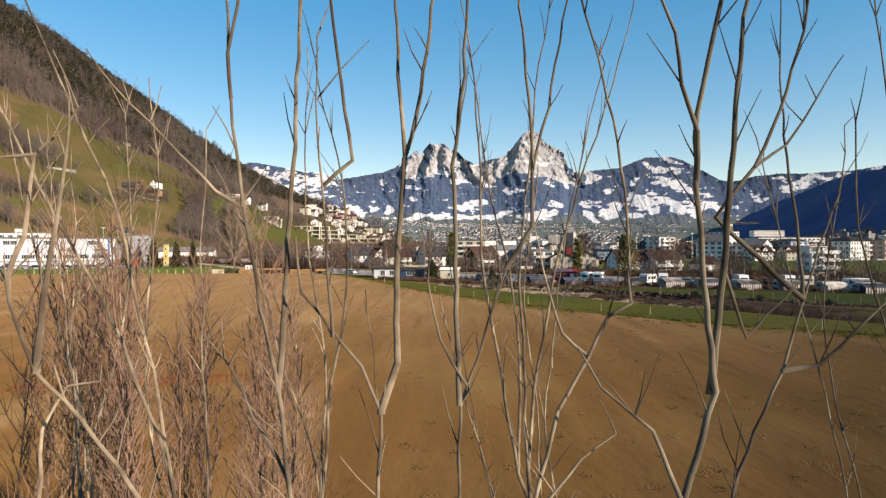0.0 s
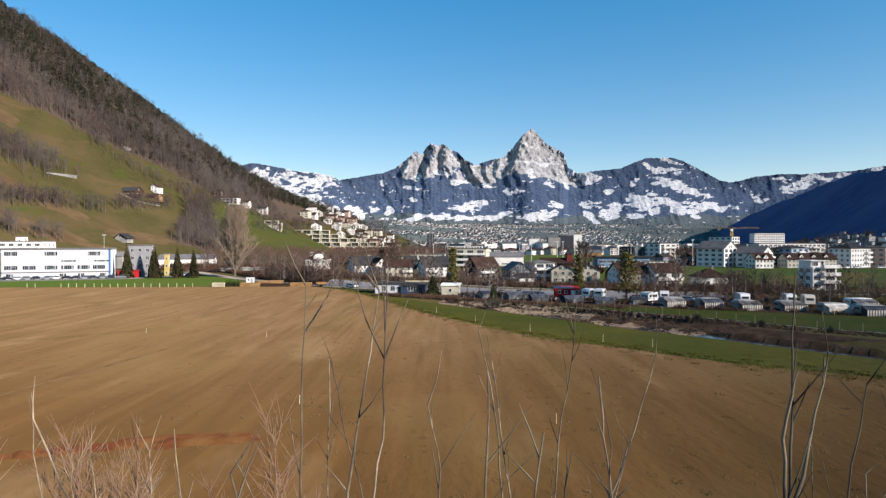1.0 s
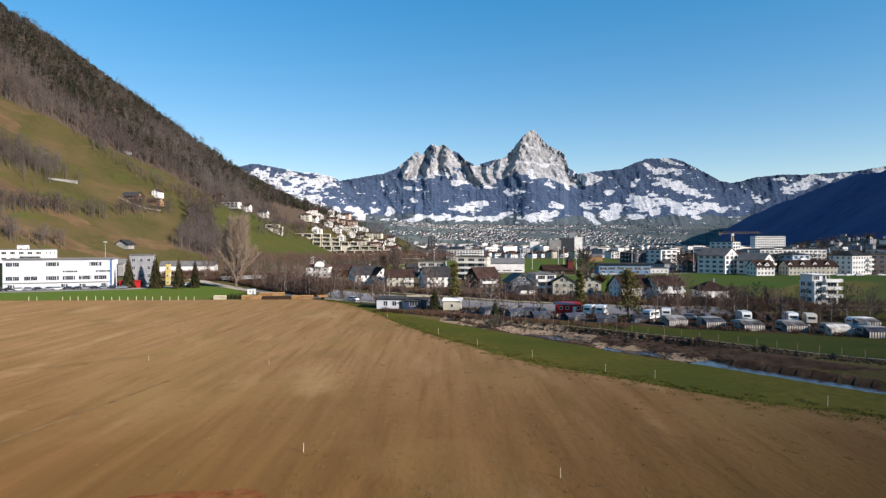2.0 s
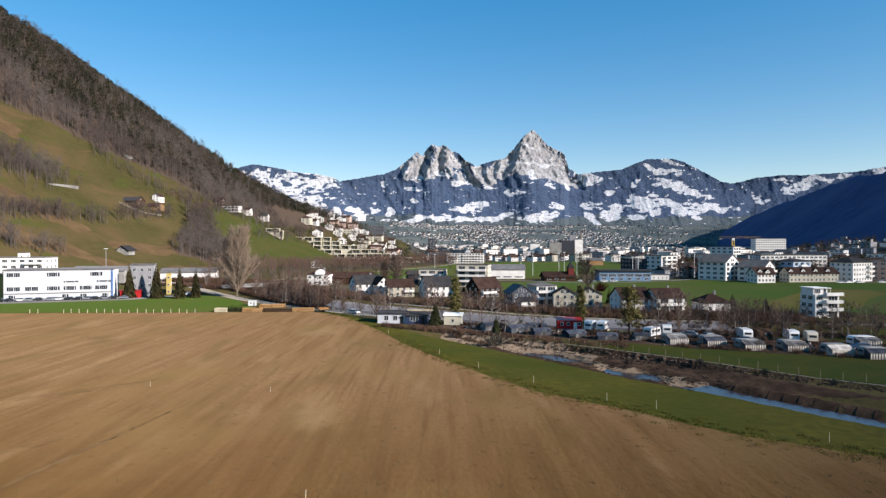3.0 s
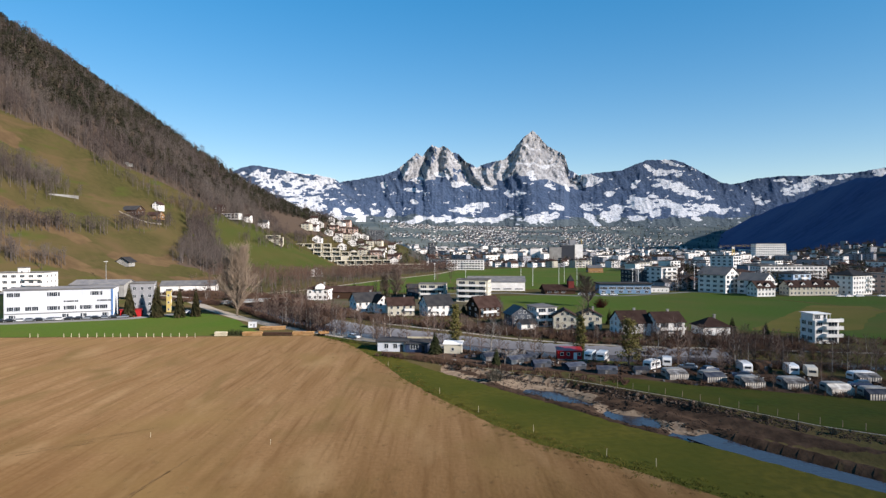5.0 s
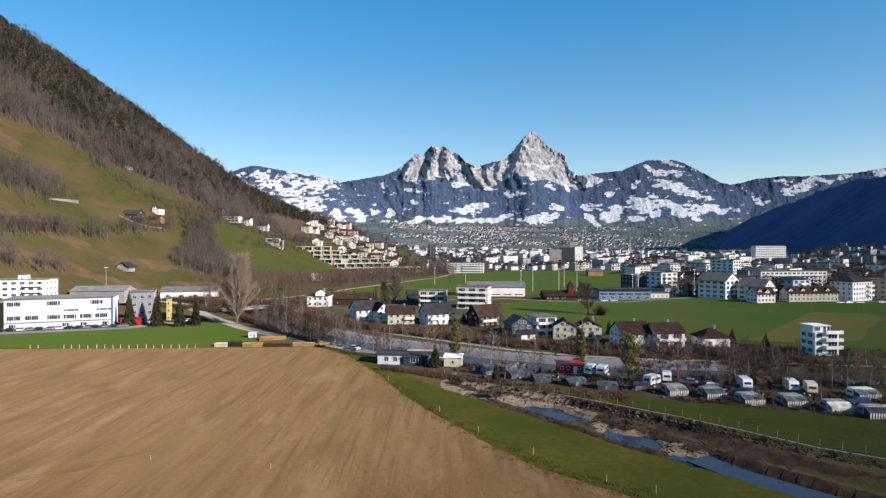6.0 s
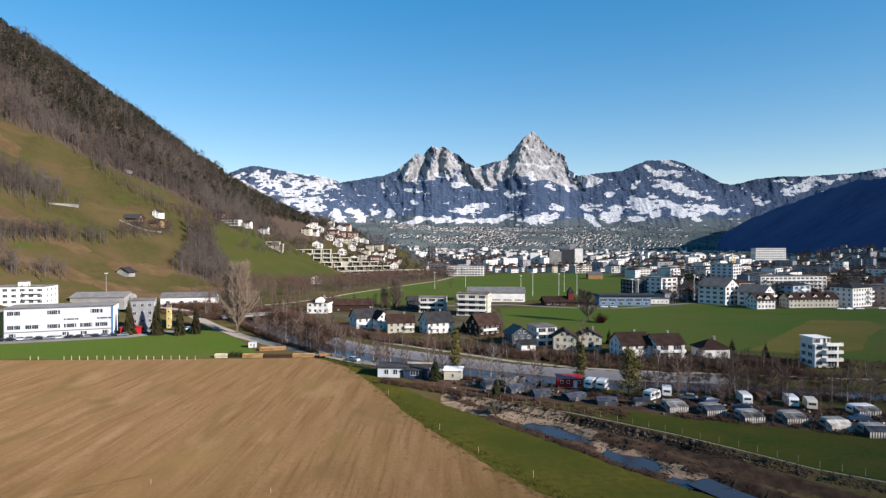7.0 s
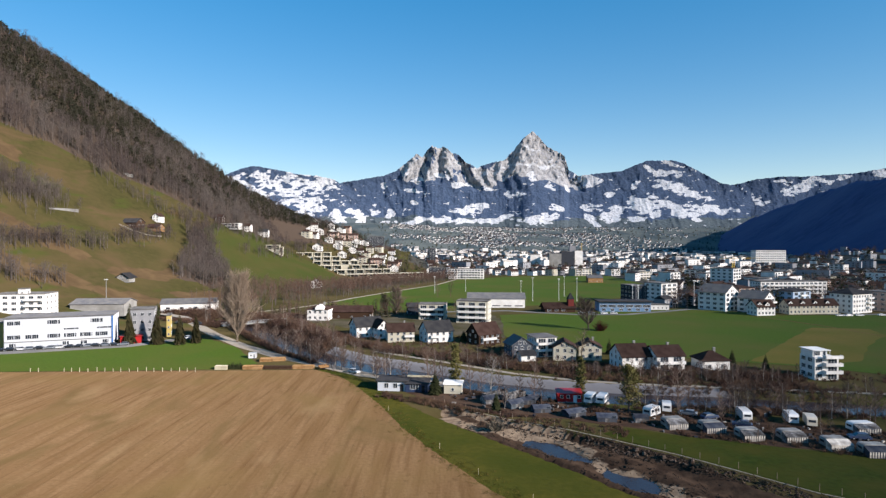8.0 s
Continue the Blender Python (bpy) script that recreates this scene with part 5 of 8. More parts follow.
building("house", -214, 702, 0, 11, 9, 2, 2.8, "gable_x", 3.0, "plaster_white", "tile_dark", "white hillside house with dark roof")
building("house", -228, 684, -4, 10, 8, 2, 2.8, "gable_x", 2.6, "plaster_white", "tile_brown", "white hillside house with brown roof")
building("house", -121, 562, 8, 10, 9, 2, 2.9, "gable_y", 2.6, "plaster_white", "tile_brown", "white house at the foot of the green slope")
ribbon("path", [(-280, 508), (-272, 513), (-263, 521), (-256, 532)], 5.0, 0.35, M["gravel"], "pale gravel yard and track beside the farm", "path", 1.2, True)
part_wall = thing("retaining_wall", at(-304.5, 472.5, 67), "long pale stone retaining wall on the slope", "wall")
part("wall", Shape().box(-12, -0.4, -2, 12, 0.4, 1.6).mesh("wall", M["concrete"]), part_wall)

# ---- the wider town: repeated houses of a few kinds ----
KINDS = []
for wall_m, roof_m, dims, kind_roof, words, cat in (
        ("plaster_white", "tile_brown", (11, 10, 2, 2.8, 3.2), "gable_x", "white town house with brown gabled roof", "house"),
        ("plaster_white", "tile_dark", (12, 10, 2, 2.8, 3.6), "gable_y", "white town house with dark front gable", "house"),
        ("plaster_cream", "tile_brown", (12, 11, 3, 2.8, 3.0), "hip", "cream town house with hipped brown roof", "house"),
        ("plaster_white", "roof_gravel", (24, 12, 4, 2.9, 0), "flat", "white flat-roofed apartment block", "apartment block"),
        ("plaster_white", "roof_gravel", (17, 13, 5, 2.9, 0), "flat", "white five-storey apartment block", "apartment block"),
        ("plaster_pink", "tile_brown", (16, 12, 3, 2.9, 2.8), "gable_x", "reddish apartment house with brown roof", "apartment house"),
        ("plaster_white", "tile_dark", (15, 12, 3, 2.9, 2.6), "hip", "pale apartment house with dark hipped roof", "apartment house"),
        ("plaster_cream", "roof_gravel", (28, 12, 3, 2.9, 0), "flat", "long cream apartment block", "apartment block")):
    bw, bd, bf, bfh, brh = dims
    KINDS.append((bw, dict(rz=0, w=bw, d=bd, floors=bf, fh=bfh, roof=kind_roof, rh=brh, wall=wall_m, top=roof_m, label=words, category=cat,
                           front="glaz" if kind_roof == "flat" else "wide" if bf > 2 else "std", side="std", gap=1.4 if kind_roof == "flat" else 2.2 if bf > 2 else 2.0, loft=False, group="town houses",
                           balcony=[(k, -bw * 0.45, bw * 0.25) for k in range(1, bf)] if kind_roof == "flat" else ())))
made_kind = {}
taken = [(o.matrix_basis.translation.x, o.matrix_basis.translation.y) for o in scene.objects if o.parent is None and o.type == "EMPTY"]
FREE = [[(-88, 405), (-73, 452), (-49, 510), (-7, 604), (15, 690), (110, 760), (215, 760), (210, 620), (178, 505), (120, 440), (70, 405), (10, 384), (-40, 372)]]
spots = []
rnd = random.Random(4)
gy = 385.0
while gy < 1300:
    step = 24 + gy * 0.012
    x_lo = max(148, 0.33 * gy) if gy < 760 else -0.02 * gy
    gx = x_lo
    while gx < min(0.80 * gy, 760):
        sx, sy = gx + rnd.uniform(-5, 5), gy + rnd.uniform(-5, 5)
        if all((sx - a) ** 2 + (sy - b) ** 2 > 26 ** 2 for a, b in taken) and not in_poly(np.array(sx), np.array(sy), FREE[0]) and not (sx < 215 and 430 < sy < 770):
            spots.append((sx, sy))
        gx += step * rnd.uniform(1.0, 1.35)
    gy += step * 1.05
for _ in range(70):
    sy = rnd.uniform(760, 1010)
    sx = rnd.uniform(-0.235 * sy, -0.075 * sy)
    if all((sx - a) ** 2 + (sy - b) ** 2 > 17 ** 2 for a, b in taken + spots):
        spots.append((sx, sy))
ranked = sorted(spots, key=lambda p: p[1] if p[0] > 0 else p[1] - 450)
near = ranked[:138]
for sx, sy in near:
    k = rnd.choice([0, 1, 2, 0, 1, 4, 5, 6, 7, 3, 2, 6]) if sx > 0 and sy < 900 else rnd.choice([0, 1, 2, 0, 5, 1])
    rot = (38 + rnd.uniform(-14, 14) + rnd.choice([0, 0, -90])) if sx > 0 else rnd.uniform(-15, 25)
    m = pose(sx, sy, float(height(sx, sy)), 0, 0, rot)
    if k in made_kind:
        copy_thing(made_kind[k], m)
    else:
        made_kind[k] = building("town_house", sx, sy, **KINDS[k][1])
        made_kind[k].matrix_basis = m

# the far town up to the foot of the mountains, too small to tell apart
s_far = Shape()
rnd = random.Random(8)
count = 0
rest = ranked[138:]
for _ in range(900):
    sy = rnd.uniform(392, 1150)
    sx = rnd.uniform(0.36 if sy < 760 else 0.0, 0.80) * sy
    if sx < 900 and all((sx - a) ** 2 + (sy - b) ** 2 > 15.5 ** 2 for a, b in taken + near + rest) and not in_poly(np.array(sx), np.array(sy), FREE[0]) and not (sx < 215 and 430 < sy < 770):
        rest.append((sx, sy))


def far_box(x0, y0, z0, x1, y1, z1, i, cx, cy, ca, sa):
    o = len(s_far.v)
    s_far.box(x0, y0, z0, x1, y1, z1, i)
    s_far.v[o:] = [(cx + x * ca - y * sa, cy + x * sa + y * ca, z) for x, y, z in s_far.v[o:]]


while count < 4800:
    if rest:
        sx, sy = rest.pop()
    elif rnd.random() < 0.36:
        sy = rnd.uniform(1150, 2300)
        sx = rnd.uniform(-0.05, 0.72) * sy
        if sx > 900 and sy < 1700:
            continue
    else:
        sy = rnd.uniform(2300, 4050)
        sx = rnd.gauss(0.10, 0.17) * sy
        if sx > 0.42 * sy or sx < -0.09 * sy:
            continue
        if fbm(np.array(sx / 260.0), np.array(sy / 260.0), 3) < -0.04:
            continue
    sz = float(height(sx, sy))
    bw, bd, bh = rnd.uniform(6, 11), rnd.uniform(7, 10), rnd.uniform(4, 6.5) * (1.0 if sy < 2300 else 0.85)
    if rnd.random() < 0.16 and sy < 2500:
        bw, bh = rnd.uniform(18, 34), rnd.uniform(9, 15)
    c = int(rnd.random() * 3.3) % 4 if sy > 1500 else int(rnd.random() * 1.4) * 3
    turn = math.radians(36 + rnd.uniform(-18, 18) + rnd.choice([0, 0, -90]))
    ca, sa = math.cos(turn), math.sin(turn)
    far_box(-bw / 2, -bd / 2, sz - 4, bw / 2, bd / 2, sz + bh, c, sx, sy, ca, sa)
    o = len(s_far.v)
    s_far.prism([(-bd / 2 - 0.3, sz + bh + 0.01), (bd / 2 + 0.3, sz + bh + 0.01), (0, sz + bh + (2.4 if bh < 9 else 0.5))], "x", -bw / 2 - 0.3, bw / 2 + 0.3, 4 + count % 2)
    s_far.v[o:] = [(sx + x * ca - y * sa, sy + x * sa + y * ca, z) for x, y, z in s_far.v[o:]]
    for q in range((2 if bh < 9 else 4) if sy < 1900 else 0):
        zz = sz + 1.4 + q * 2.9
        if zz < sz + bh - 1.4:
            for wx in (-0.3, 0.0, 0.3):
                far_box(wx * bw - 0.9, -bd / 2 - 0.05, zz, wx * bw + 0.9, -bd / 2 - 0.004, zz + 1.4, 6, sx, sy, ca, sa)
    count += 1
tagged(part("distant_town", s_far.mesh("distant_town", [M["plaster_white"], M["plaster_pale"], M["plaster_pale"], M["plaster_grey"], M["tile_brown"], M["tile_dark"], M["glass"]])),
       "dense far town of small white houses", "town", kind="stuff")


# ---- cranes and masts ----
def tower_crane(x, y, h, jib, rz):
    ob = thing("tower_crane", pose(x, y, 0, 0, 0, rz), "slim yellow tower crane above the town", "crane")
    s = Shape()
    for a, b in ((-0.8, -0.8), (0.8, -0.8), (0.8, 0.8), (-0.8, 0.8)):
        s.tube([(a, b, 0), (a, b, h)], [0.16, 0.16], 4)
    for k in range(int(h / 2)):
        s.tube([(-0.8, -0.8, 2 * k), (0.8, -0.8, 2 * k + 2)], [0.09, 0.09], 3).tube([(0.8, 0.8, 2 * k), (0.8, -0.8, 2 * k + 2)], [0.09, 0.09], 3)
    part("mast", s.mesh("mast", M["crane_yellow"]), ob)
    s = Shape()
    for dy, dz in ((-0.6, 0), (0.6, 0), (0, 1.3)):
        s.tube([(-12, dy, h + dz), (jib, dy, h + dz)], [0.06, 0.05], 4)
    for k in range(int(jib / 2.5)):
        s.tube([(2.5 * k, -0.6, h), (2.5 * k + 1.25, 0, h + 1.3), (2.5 * k + 2.5, -0.6, h)], [0.045] * 3, 3)
    part("jib", s.mesh("jib", M["crane_yellow"]), ob)
    part("counterweight", Shape().box(-12, -0.6, h - 1.4, -10, 0.6, h - 0.1).mesh("counterweight", M["concrete"]), ob)
    part("cab", Shape().box(-1.1, -1.4, h - 2.2, 0.9, -0.82, h - 0.2).mesh("cab", M["frame_white"]), ob)
    return ob


tower_crane(269, 545, 28.5, 24, -12)
tower_crane(330, 1400, 42, 34, 160)


def mast(x, y, h):
    ob = thing("floodlight_mast", pose(x, y, 0), "tall pale steel floodlight mast beside the pitch", "floodlight", "floodlight masts")
    part("pole", Shape().tube([(0, 0, 0), (0, 0, h)], [0.17, 0.11], 6).mesh("pole", M["frame_white"]), ob)
    part("lamp", Shape().box(-0.8, -0.3, h, 0.8, 0.2, h + 0.4).mesh("lamp", M["frame_white"]), ob)
    return ob


for mx, my, mh in ((57, 430, 15), (66, 432, 17), (86, 436, 16), (98, 430, 17), (97, 470, 16), (150, 430, 16), (171, 400, 17), (20, 520, 16), (-7, 500, 14), (129, 400, 14), (133, 400, 14)):
    mast(mx, my, mh)


# ---- trees ----
def bare_tree(seed, h, limbs=12, twigs=4, spread_=0.30, r0=0.16, sides=4, crown0=0.25, segs=4, lean=0.04, upright=0.55, fine=0.018, twig_len=0.16):
    """Trunk and branches of a leafless tree: two shapes, trunk and crown."""
    rnd = random.Random(seed)
    tr, cr = Shape(), Shape()
    pts, p = [], Vector((0, 0, -0.3))
    d = Vector((rnd.uniform(-lean, lean), rnd.uniform(-lean, lean), 1)).normalized()
    for k in range(segs + 1):
        pts.append(p.copy())
        p = p + d * (h * 0.92 / segs)
        d = (d + Vector((rnd.uniform(-0.09, 0.09), rnd.uniform(-0.09, 0.09), 0.05))).normalized()
    tr.tube(pts, [r0 * (1 - 0.9 * k / segs) + fine for k in range(segs + 1)], sides, cap=False)
    for k in range(limbs):
        t = crown0 + (0.97 - crown0) * (k + rnd.random()) / limbs
        f = t * segs
        i = min(int(f), segs - 1)
        a = pts[i].lerp(pts[i + 1], f - i)
        az = k * 2.4 + rnd.uniform(-0.5, 0.5)
        ln = h * spread_ * (1.15 - 0.75 * t) * rnd.uniform(0.75, 1.25) * (0.6 if t < crown0 + 0.08 else 1)
        out = Vector((math.cos(az), math.sin(az), upright * rnd.uniform(0.7, 1.5))).normalized()
        b = a + out * ln * 0.5
        out2 = (out + Vector((0, 0, 0.45))).normalized()
        c = b + out2 * ln * 0.5
        rr = r0 * 0.42 * (1 - 0.6 * t)
        cr.tube([a, b, c], [rr + fine, rr * 0.6 + fine, fine], 3, cap=False)
        for j in range(twigs):
            q = rnd.uniform(0.3, 1.0)
            base = a.lerp(b, q * 2) if q < 0.5 else b.lerp(c, q * 2 - 1)
            td = (out2 + Vector((rnd.uniform(-0.9, 0.9), rnd.uniform(-0.9, 0.9), rnd.uniform(-0.1, 0.8)))).normalized()
            e = base + td * h * twig_len * rnd.uniform(0.5, 1.1)
            cr.tube([base, e], [fine * 1.3, fine * 0.5], 3, cap=False)
    return tr, cr


def far_tree(seed, h, limbs=9, twigs=44):
    """A leafless tree for far slopes: trunk, limbs and a haze of thin twigs."""
    rnd = random.Random(seed)
    s = Shape()
    lean = Vector((rnd.uniform(-0.05, 0.05), rnd.uniform(-0.05, 0.05), 1))
    s.tube([(0, 0, -0.5), lean * h * 0.5, lean * h * 0.93], [0.26, 0.17, 0.05], 3, 0, False)
    for k in range(limbs):
        t = rnd.uniform(0.35, 0.85)
        az = k * 2.4 + rnd.uniform(-0.4, 0.4)
        ln = h * 0.26 * (1.2 - 0.7 * t)
        a = lean * h * t
        c = a + Vector((math.cos(az), math.sin(az), rnd.uniform(0.7, 1.3))).normalized() * ln
        s.tube([a, c], [0.10, 0.04], 3, 1, False)
    for k in range(twigs):
        t = 0.42 + 0.58 * rnd.random() ** 0.8
        rad = h * 0.20 * math.sin(math.pi * min(1, (t - 0.25) / 0.85)) ** 0.7 * rnd.random() ** 0.5
        az = rnd.uniform(0, 6.28)
        a = lean * h * (t - 0.05) + Vector((math.cos(az), math.sin(az), 0)) * rad
        d = Vector((math.cos(az) * 0.5 + rnd.uniform(-0.4, 0.4), math.sin(az) * 0.5 + rnd.uniform(-0.4, 0.4), 1)).normalized() * rnd.uniform(1.0, 2.3)
        w = d.cross(Vector((rnd.uniform(-1, 1), rnd.uniform(-1, 1), 0.2))).normalized() * 0.11
        s.add([a - w, a + w, a + d], [(0, 1, 2)], 1)
    return s


def far_pine(seed, h, r, clumps=70):
    """A round-topped evergreen for far slopes: ragged clumps of needles round a stem."""
    rnd = random.Random(seed)
    s = Shape().tube([(0, 0, -0.5), (0, 0, h * 0.9)], [0.22, 0.05], 3, 0, False)
    for k in range(clumps):
        t = rnd.random()
        rad = r * math.sin(math.pi * (0.12 + 0.86 * t)) ** 0.8 * rnd.uniform(0.55, 1.05)
        az = rnd.uniform(0, 6.28)
        c = Vector((math.cos(az) * rad, math.sin(az) * rad, h * (0.28 + 0.72 * t)))
        e = [Vector((rnd.gauss(0, 1), rnd.gauss(0, 1), rnd.gauss(0, 0.7))).normalized() * r * rnd.uniform(0.25, 0.5) for _ in range(3)]
        s.add([c + e[0], c + e[1], c + e[2]], [(0, 1, 2)], 2)
    return s


def conifer(seed, h, r, tiers=15, blades=9, droop=0.35):
    """A spruce: trunk and layered drooping boughs with ragged ends."""
    rnd = random.Random(seed)
    tr = Shape().tube([(0, 0, -0.3), (0, 0, h * 0.97)], [0.035 * h * 0.5, 0.02], 5, cap=False)
    cr = Shape()
    for k in range(tiers):
        t = k / (tiers - 1)
        z = h * (0.10 + 0.88 * t)
        rad = r * (1 - t) ** 0.85 + 0.12
        for j in range(blades):
            az = 2 * math.pi * (j + rnd.random() * 0.8) / blades + k * 0.7
            rr = rad * rnd.uniform(0.7, 1.12)
            wd = rr * 0.34 + 0.1
            u, v = Vector((math.cos(az), math.sin(az), 0)), Vector((-math.sin(az), math.cos(az), 0))
            a = Vector((0, 0, z + rr * 0.18))
            m1 = u * rr * 0.6 + Vector((0, 0, z))
            e = u * rr + Vector((0, 0, z - rr * droop))
            cr.add([a, m1 - v * wd, m1 + v * wd, e, m1 - Vector((0, 0, rr * 0.3))], [(0, 1, 3), (0, 3, 2), (1, 4, 3), (4, 2, 3)])
    return tr, cr


def pine(seed, h, r, limbs=34, tufts=60):
    """A loose evergreen: limbs that carry ragged tufts of needles with gaps between."""
    rnd = random.Random(seed)
    tr, cr = Shape(), Shape()
    tr.tube([(0, 0, -0.3), (rnd.uniform(-0.2, 0.2), 0, h * 0.5), (rnd.uniform(-0.3, 0.3), 0.1, h * 0.96)], [0.02 * h, 0.013 * h, 0.02], 6, cap=False)
    for k in range(limbs):
        t = 0.16 + 0.82 * (k + rnd.random()) / limbs
        az = k * 2.4 + rnd.uniform(-0.6, 0.6)
        ln = r * (1.05 - 0.75 * t) * rnd.uniform(0.6, 1.25)
        a = Vector((0, 0, h * t))
        b = a + Vector((math.cos(az), math.sin(az), rnd.uniform(0.0, 0.45))) * ln
        tr.tube([a, b], [0.05, 0.02], 3, cap=False)
        for j in range(tufts):
            c = a.lerp(b, rnd.uniform(0.25, 1.08)) + Vector((rnd.gauss(0, 0.13), rnd.gauss(0, 0.13), rnd.gauss(0.05, 0.10))) * r * 0.9
            e = Vector((rnd.uniform(-1, 1), rnd.uniform(-1, 1), rnd.uniform(-0.3, 0.8))).normalized() * rnd.uniform(0.35, 0.8)
            w = e.cross(Vector((rnd.uniform(-1, 1), rnd.uniform(-1, 1), 1))).normalized() * 0.2
            cr.add([c - w, c + w, c + e], [(0, 1, 2)])
    return tr, cr


def tree_thing(name, tr, cr, m, label, bark, leaf, group="", category="tree"):
    ob = thing(name, m, label, category, group)
    part("trunk", tr.mesh("trunk", M[bark]), ob)
    part("crown", cr.mesh("crown", M[leaf]), ob)
    return ob


def strewn(shapes, places, mats, name):
    """Many small trees in one mesh: shapes are (vertices, faces) kinds, places (kind, x, y, z, turn, size)."""
    vs, fs, ix, off = [], [], [], 0
    cache = []
    for s in shapes:
        tri = [(f[0], f[k], f[k + 1]) for f in s.f for k in range(1, len(f) - 1)]
        im = [i for f, i in zip(s.f, s.i) for k in range(1, len(f) - 1)]
        cache.append((np.array(s.v), np.array(tri), np.array(im)))
    for kind, x, y, z, turn, size in places:
        v, f, im = cache[kind]
        c, sn = math.cos(turn) * size, math.sin(turn) * size
        vs.append(np.stack([v[:, 0] * c - v[:, 1] * sn + x, v[:, 0] * sn + v[:, 1] * c + y, v[:, 2] * size + z], -1))
        fs.append(f + off)
        ix.append(im)
        off += len(v)
    co, tr, im = np.concatenate(vs), np.concatenate(fs), np.concatenate(ix)
    me = bpy.data.meshes.new(name)
    me.vertices.add(len(co))
    me.vertices.foreach_set("co", co.ravel())
    me.loops.add(tr.size)
    me.loops.foreach_set("vertex_index", tr.ravel())
    me.polygons.add(len(tr))
    me.polygons.foreach_set("loop_start", np.arange(0, tr.size, 3))
    for m in mats:
        me.materials.append(M[m])
    me.polygons.foreach_set("material_index", im)
    me.update(calc_edges=True)
    return me


def merged(tr, cr, ti=0, ci=1):
    s = Shape()
    s.add(tr.v, tr.f, ti)
    s.add(cr.v, cr.f, ci)
    return s


def shrub(seed, h, n=60):
    """A leafless bush of many rising twigs."""
    rnd = random.Random(seed)
    s = Shape()
    for k in range(n):
        az, sp = rnd.uniform(0, 6.28), rnd.random() ** 0.7
        a = Vector((math.cos(az) * 0.25 * sp * h, math.sin(az) * 0.25 * sp * h, -0.1))
        b = Vector((math.cos(az) * 0.75 * sp * h, math.sin(az) * 0.75 * sp * h, h * rnd.uniform(0.5, 1.0) * (1 - 0.35 * sp)))
        m_ = a.lerp(b, 0.55) + Vector((rnd.uniform(-0.1, 0.1), rnd.uniform(-0.1, 0.1), 0.05)) * h
        s.tube([a, m_, b], [0.035, 0.028, 0.012], 3, cap=False)
    return s


def thin_shrub(seed, h, n=34):
    """A leafless bush far off, of thin bent twigs."""
    rnd = random.Random(seed)
    s = Shape()
    for k in range(n):
        az, sp = rnd.uniform(0, 6.28), rnd.random() ** 0.7
        a = Vector((math.cos(az) * 0.25 * sp * h, math.sin(az) * 0.25 * sp * h, -0.1))
        b = Vector((math.cos(az) * 0.75 * sp * h, math.sin(az) * 0.75 * sp * h, h * rnd.uniform(0.5, 1.0) * (1 - 0.35 * sp)))
        m_ = a.lerp(b, 0.55) + Vector((rnd.uniform(-0.1, 0.1), rnd.uniform(-0.1, 0.1), 0.05)) * h
        w = (b - a).cross(Vector((rnd.uniform(-1, 1), rnd.uniform(-1, 1), 0.1))).normalized() * 0.05
        s.add([a - w, a + w, m_ + w * 0.8, m_ - w * 0.8, b], [(0, 1, 2, 3), (3, 2, 4)])
    return s


# wood on the hillside: bare beeches with a dark fringe of conifers along the crest
WOOD_KINDS = [far_tree(100 + k, 15) for k in range(6)]
WOOD_KINDS += [merged(*conifer(200, 17, 4.0, 8, 6), 0, 2), far_pine(201, 14, 3.6), far_pine(202, 13, 4.2)]
rnd = random.Random(21)
nprnd = np.random.RandomState(21)
cx, cy = nprnd.uniform(-780, -60, 44000), nprnd.uniform(380, 1130, 44000)
cu, cv = hill_uv(cx, cy)
cz = height(cx, cy)
db = -0.413 * (cx + 643) + 0.911 * (cy - 884)
wm = wood_mask(cx, cy, cz)
seen = (db < 60) & (cx / cy > -0.80)
keep = (wm > 0.5) & seen & (cz > 3) & ~((cv > 260) & (cu < 150))
keep &= nprnd.rand(44000) < np.clip(1.15 - cy / 1600, 0.35, 1)
places = []
up_, cap_ = height(cx, cy, True)
for x, y, z, g in zip(cx[keep], cy[keep], cz[keep], (cap_ - up_)[keep]):
    dark = float(fbm(np.array(x / 110.0), np.array(y / 110.0), 3)) + 0.02 * 0
    belt = float(np.interp(x, [-700, -560, -400, -250], [480, 340, 200, 120]))
    pc = 0.03 + 0.85 * float(smooth01(belt, belt * 0.5, g + 300 * dark))
    kind = rnd.choice([6, 7, 7, 8, 8]) if rnd.random() < pc else rnd.randint(0, 5)
    places.append((kind, x, y, z, rnd.uniform(0, 6.28), rnd.uniform(0.75, 1.2) if kind < 6 else rnd.uniform(0.45, 0.8)))
places = places[:10500]
tagged(part("woodland", strewn(WOOD_KINDS, places, ["bark_trunk", "bark_grey", "needles_grey"], "woodland")), "bare brown beech wood with dark conifers on the slope", "woodland", kind="stuff")

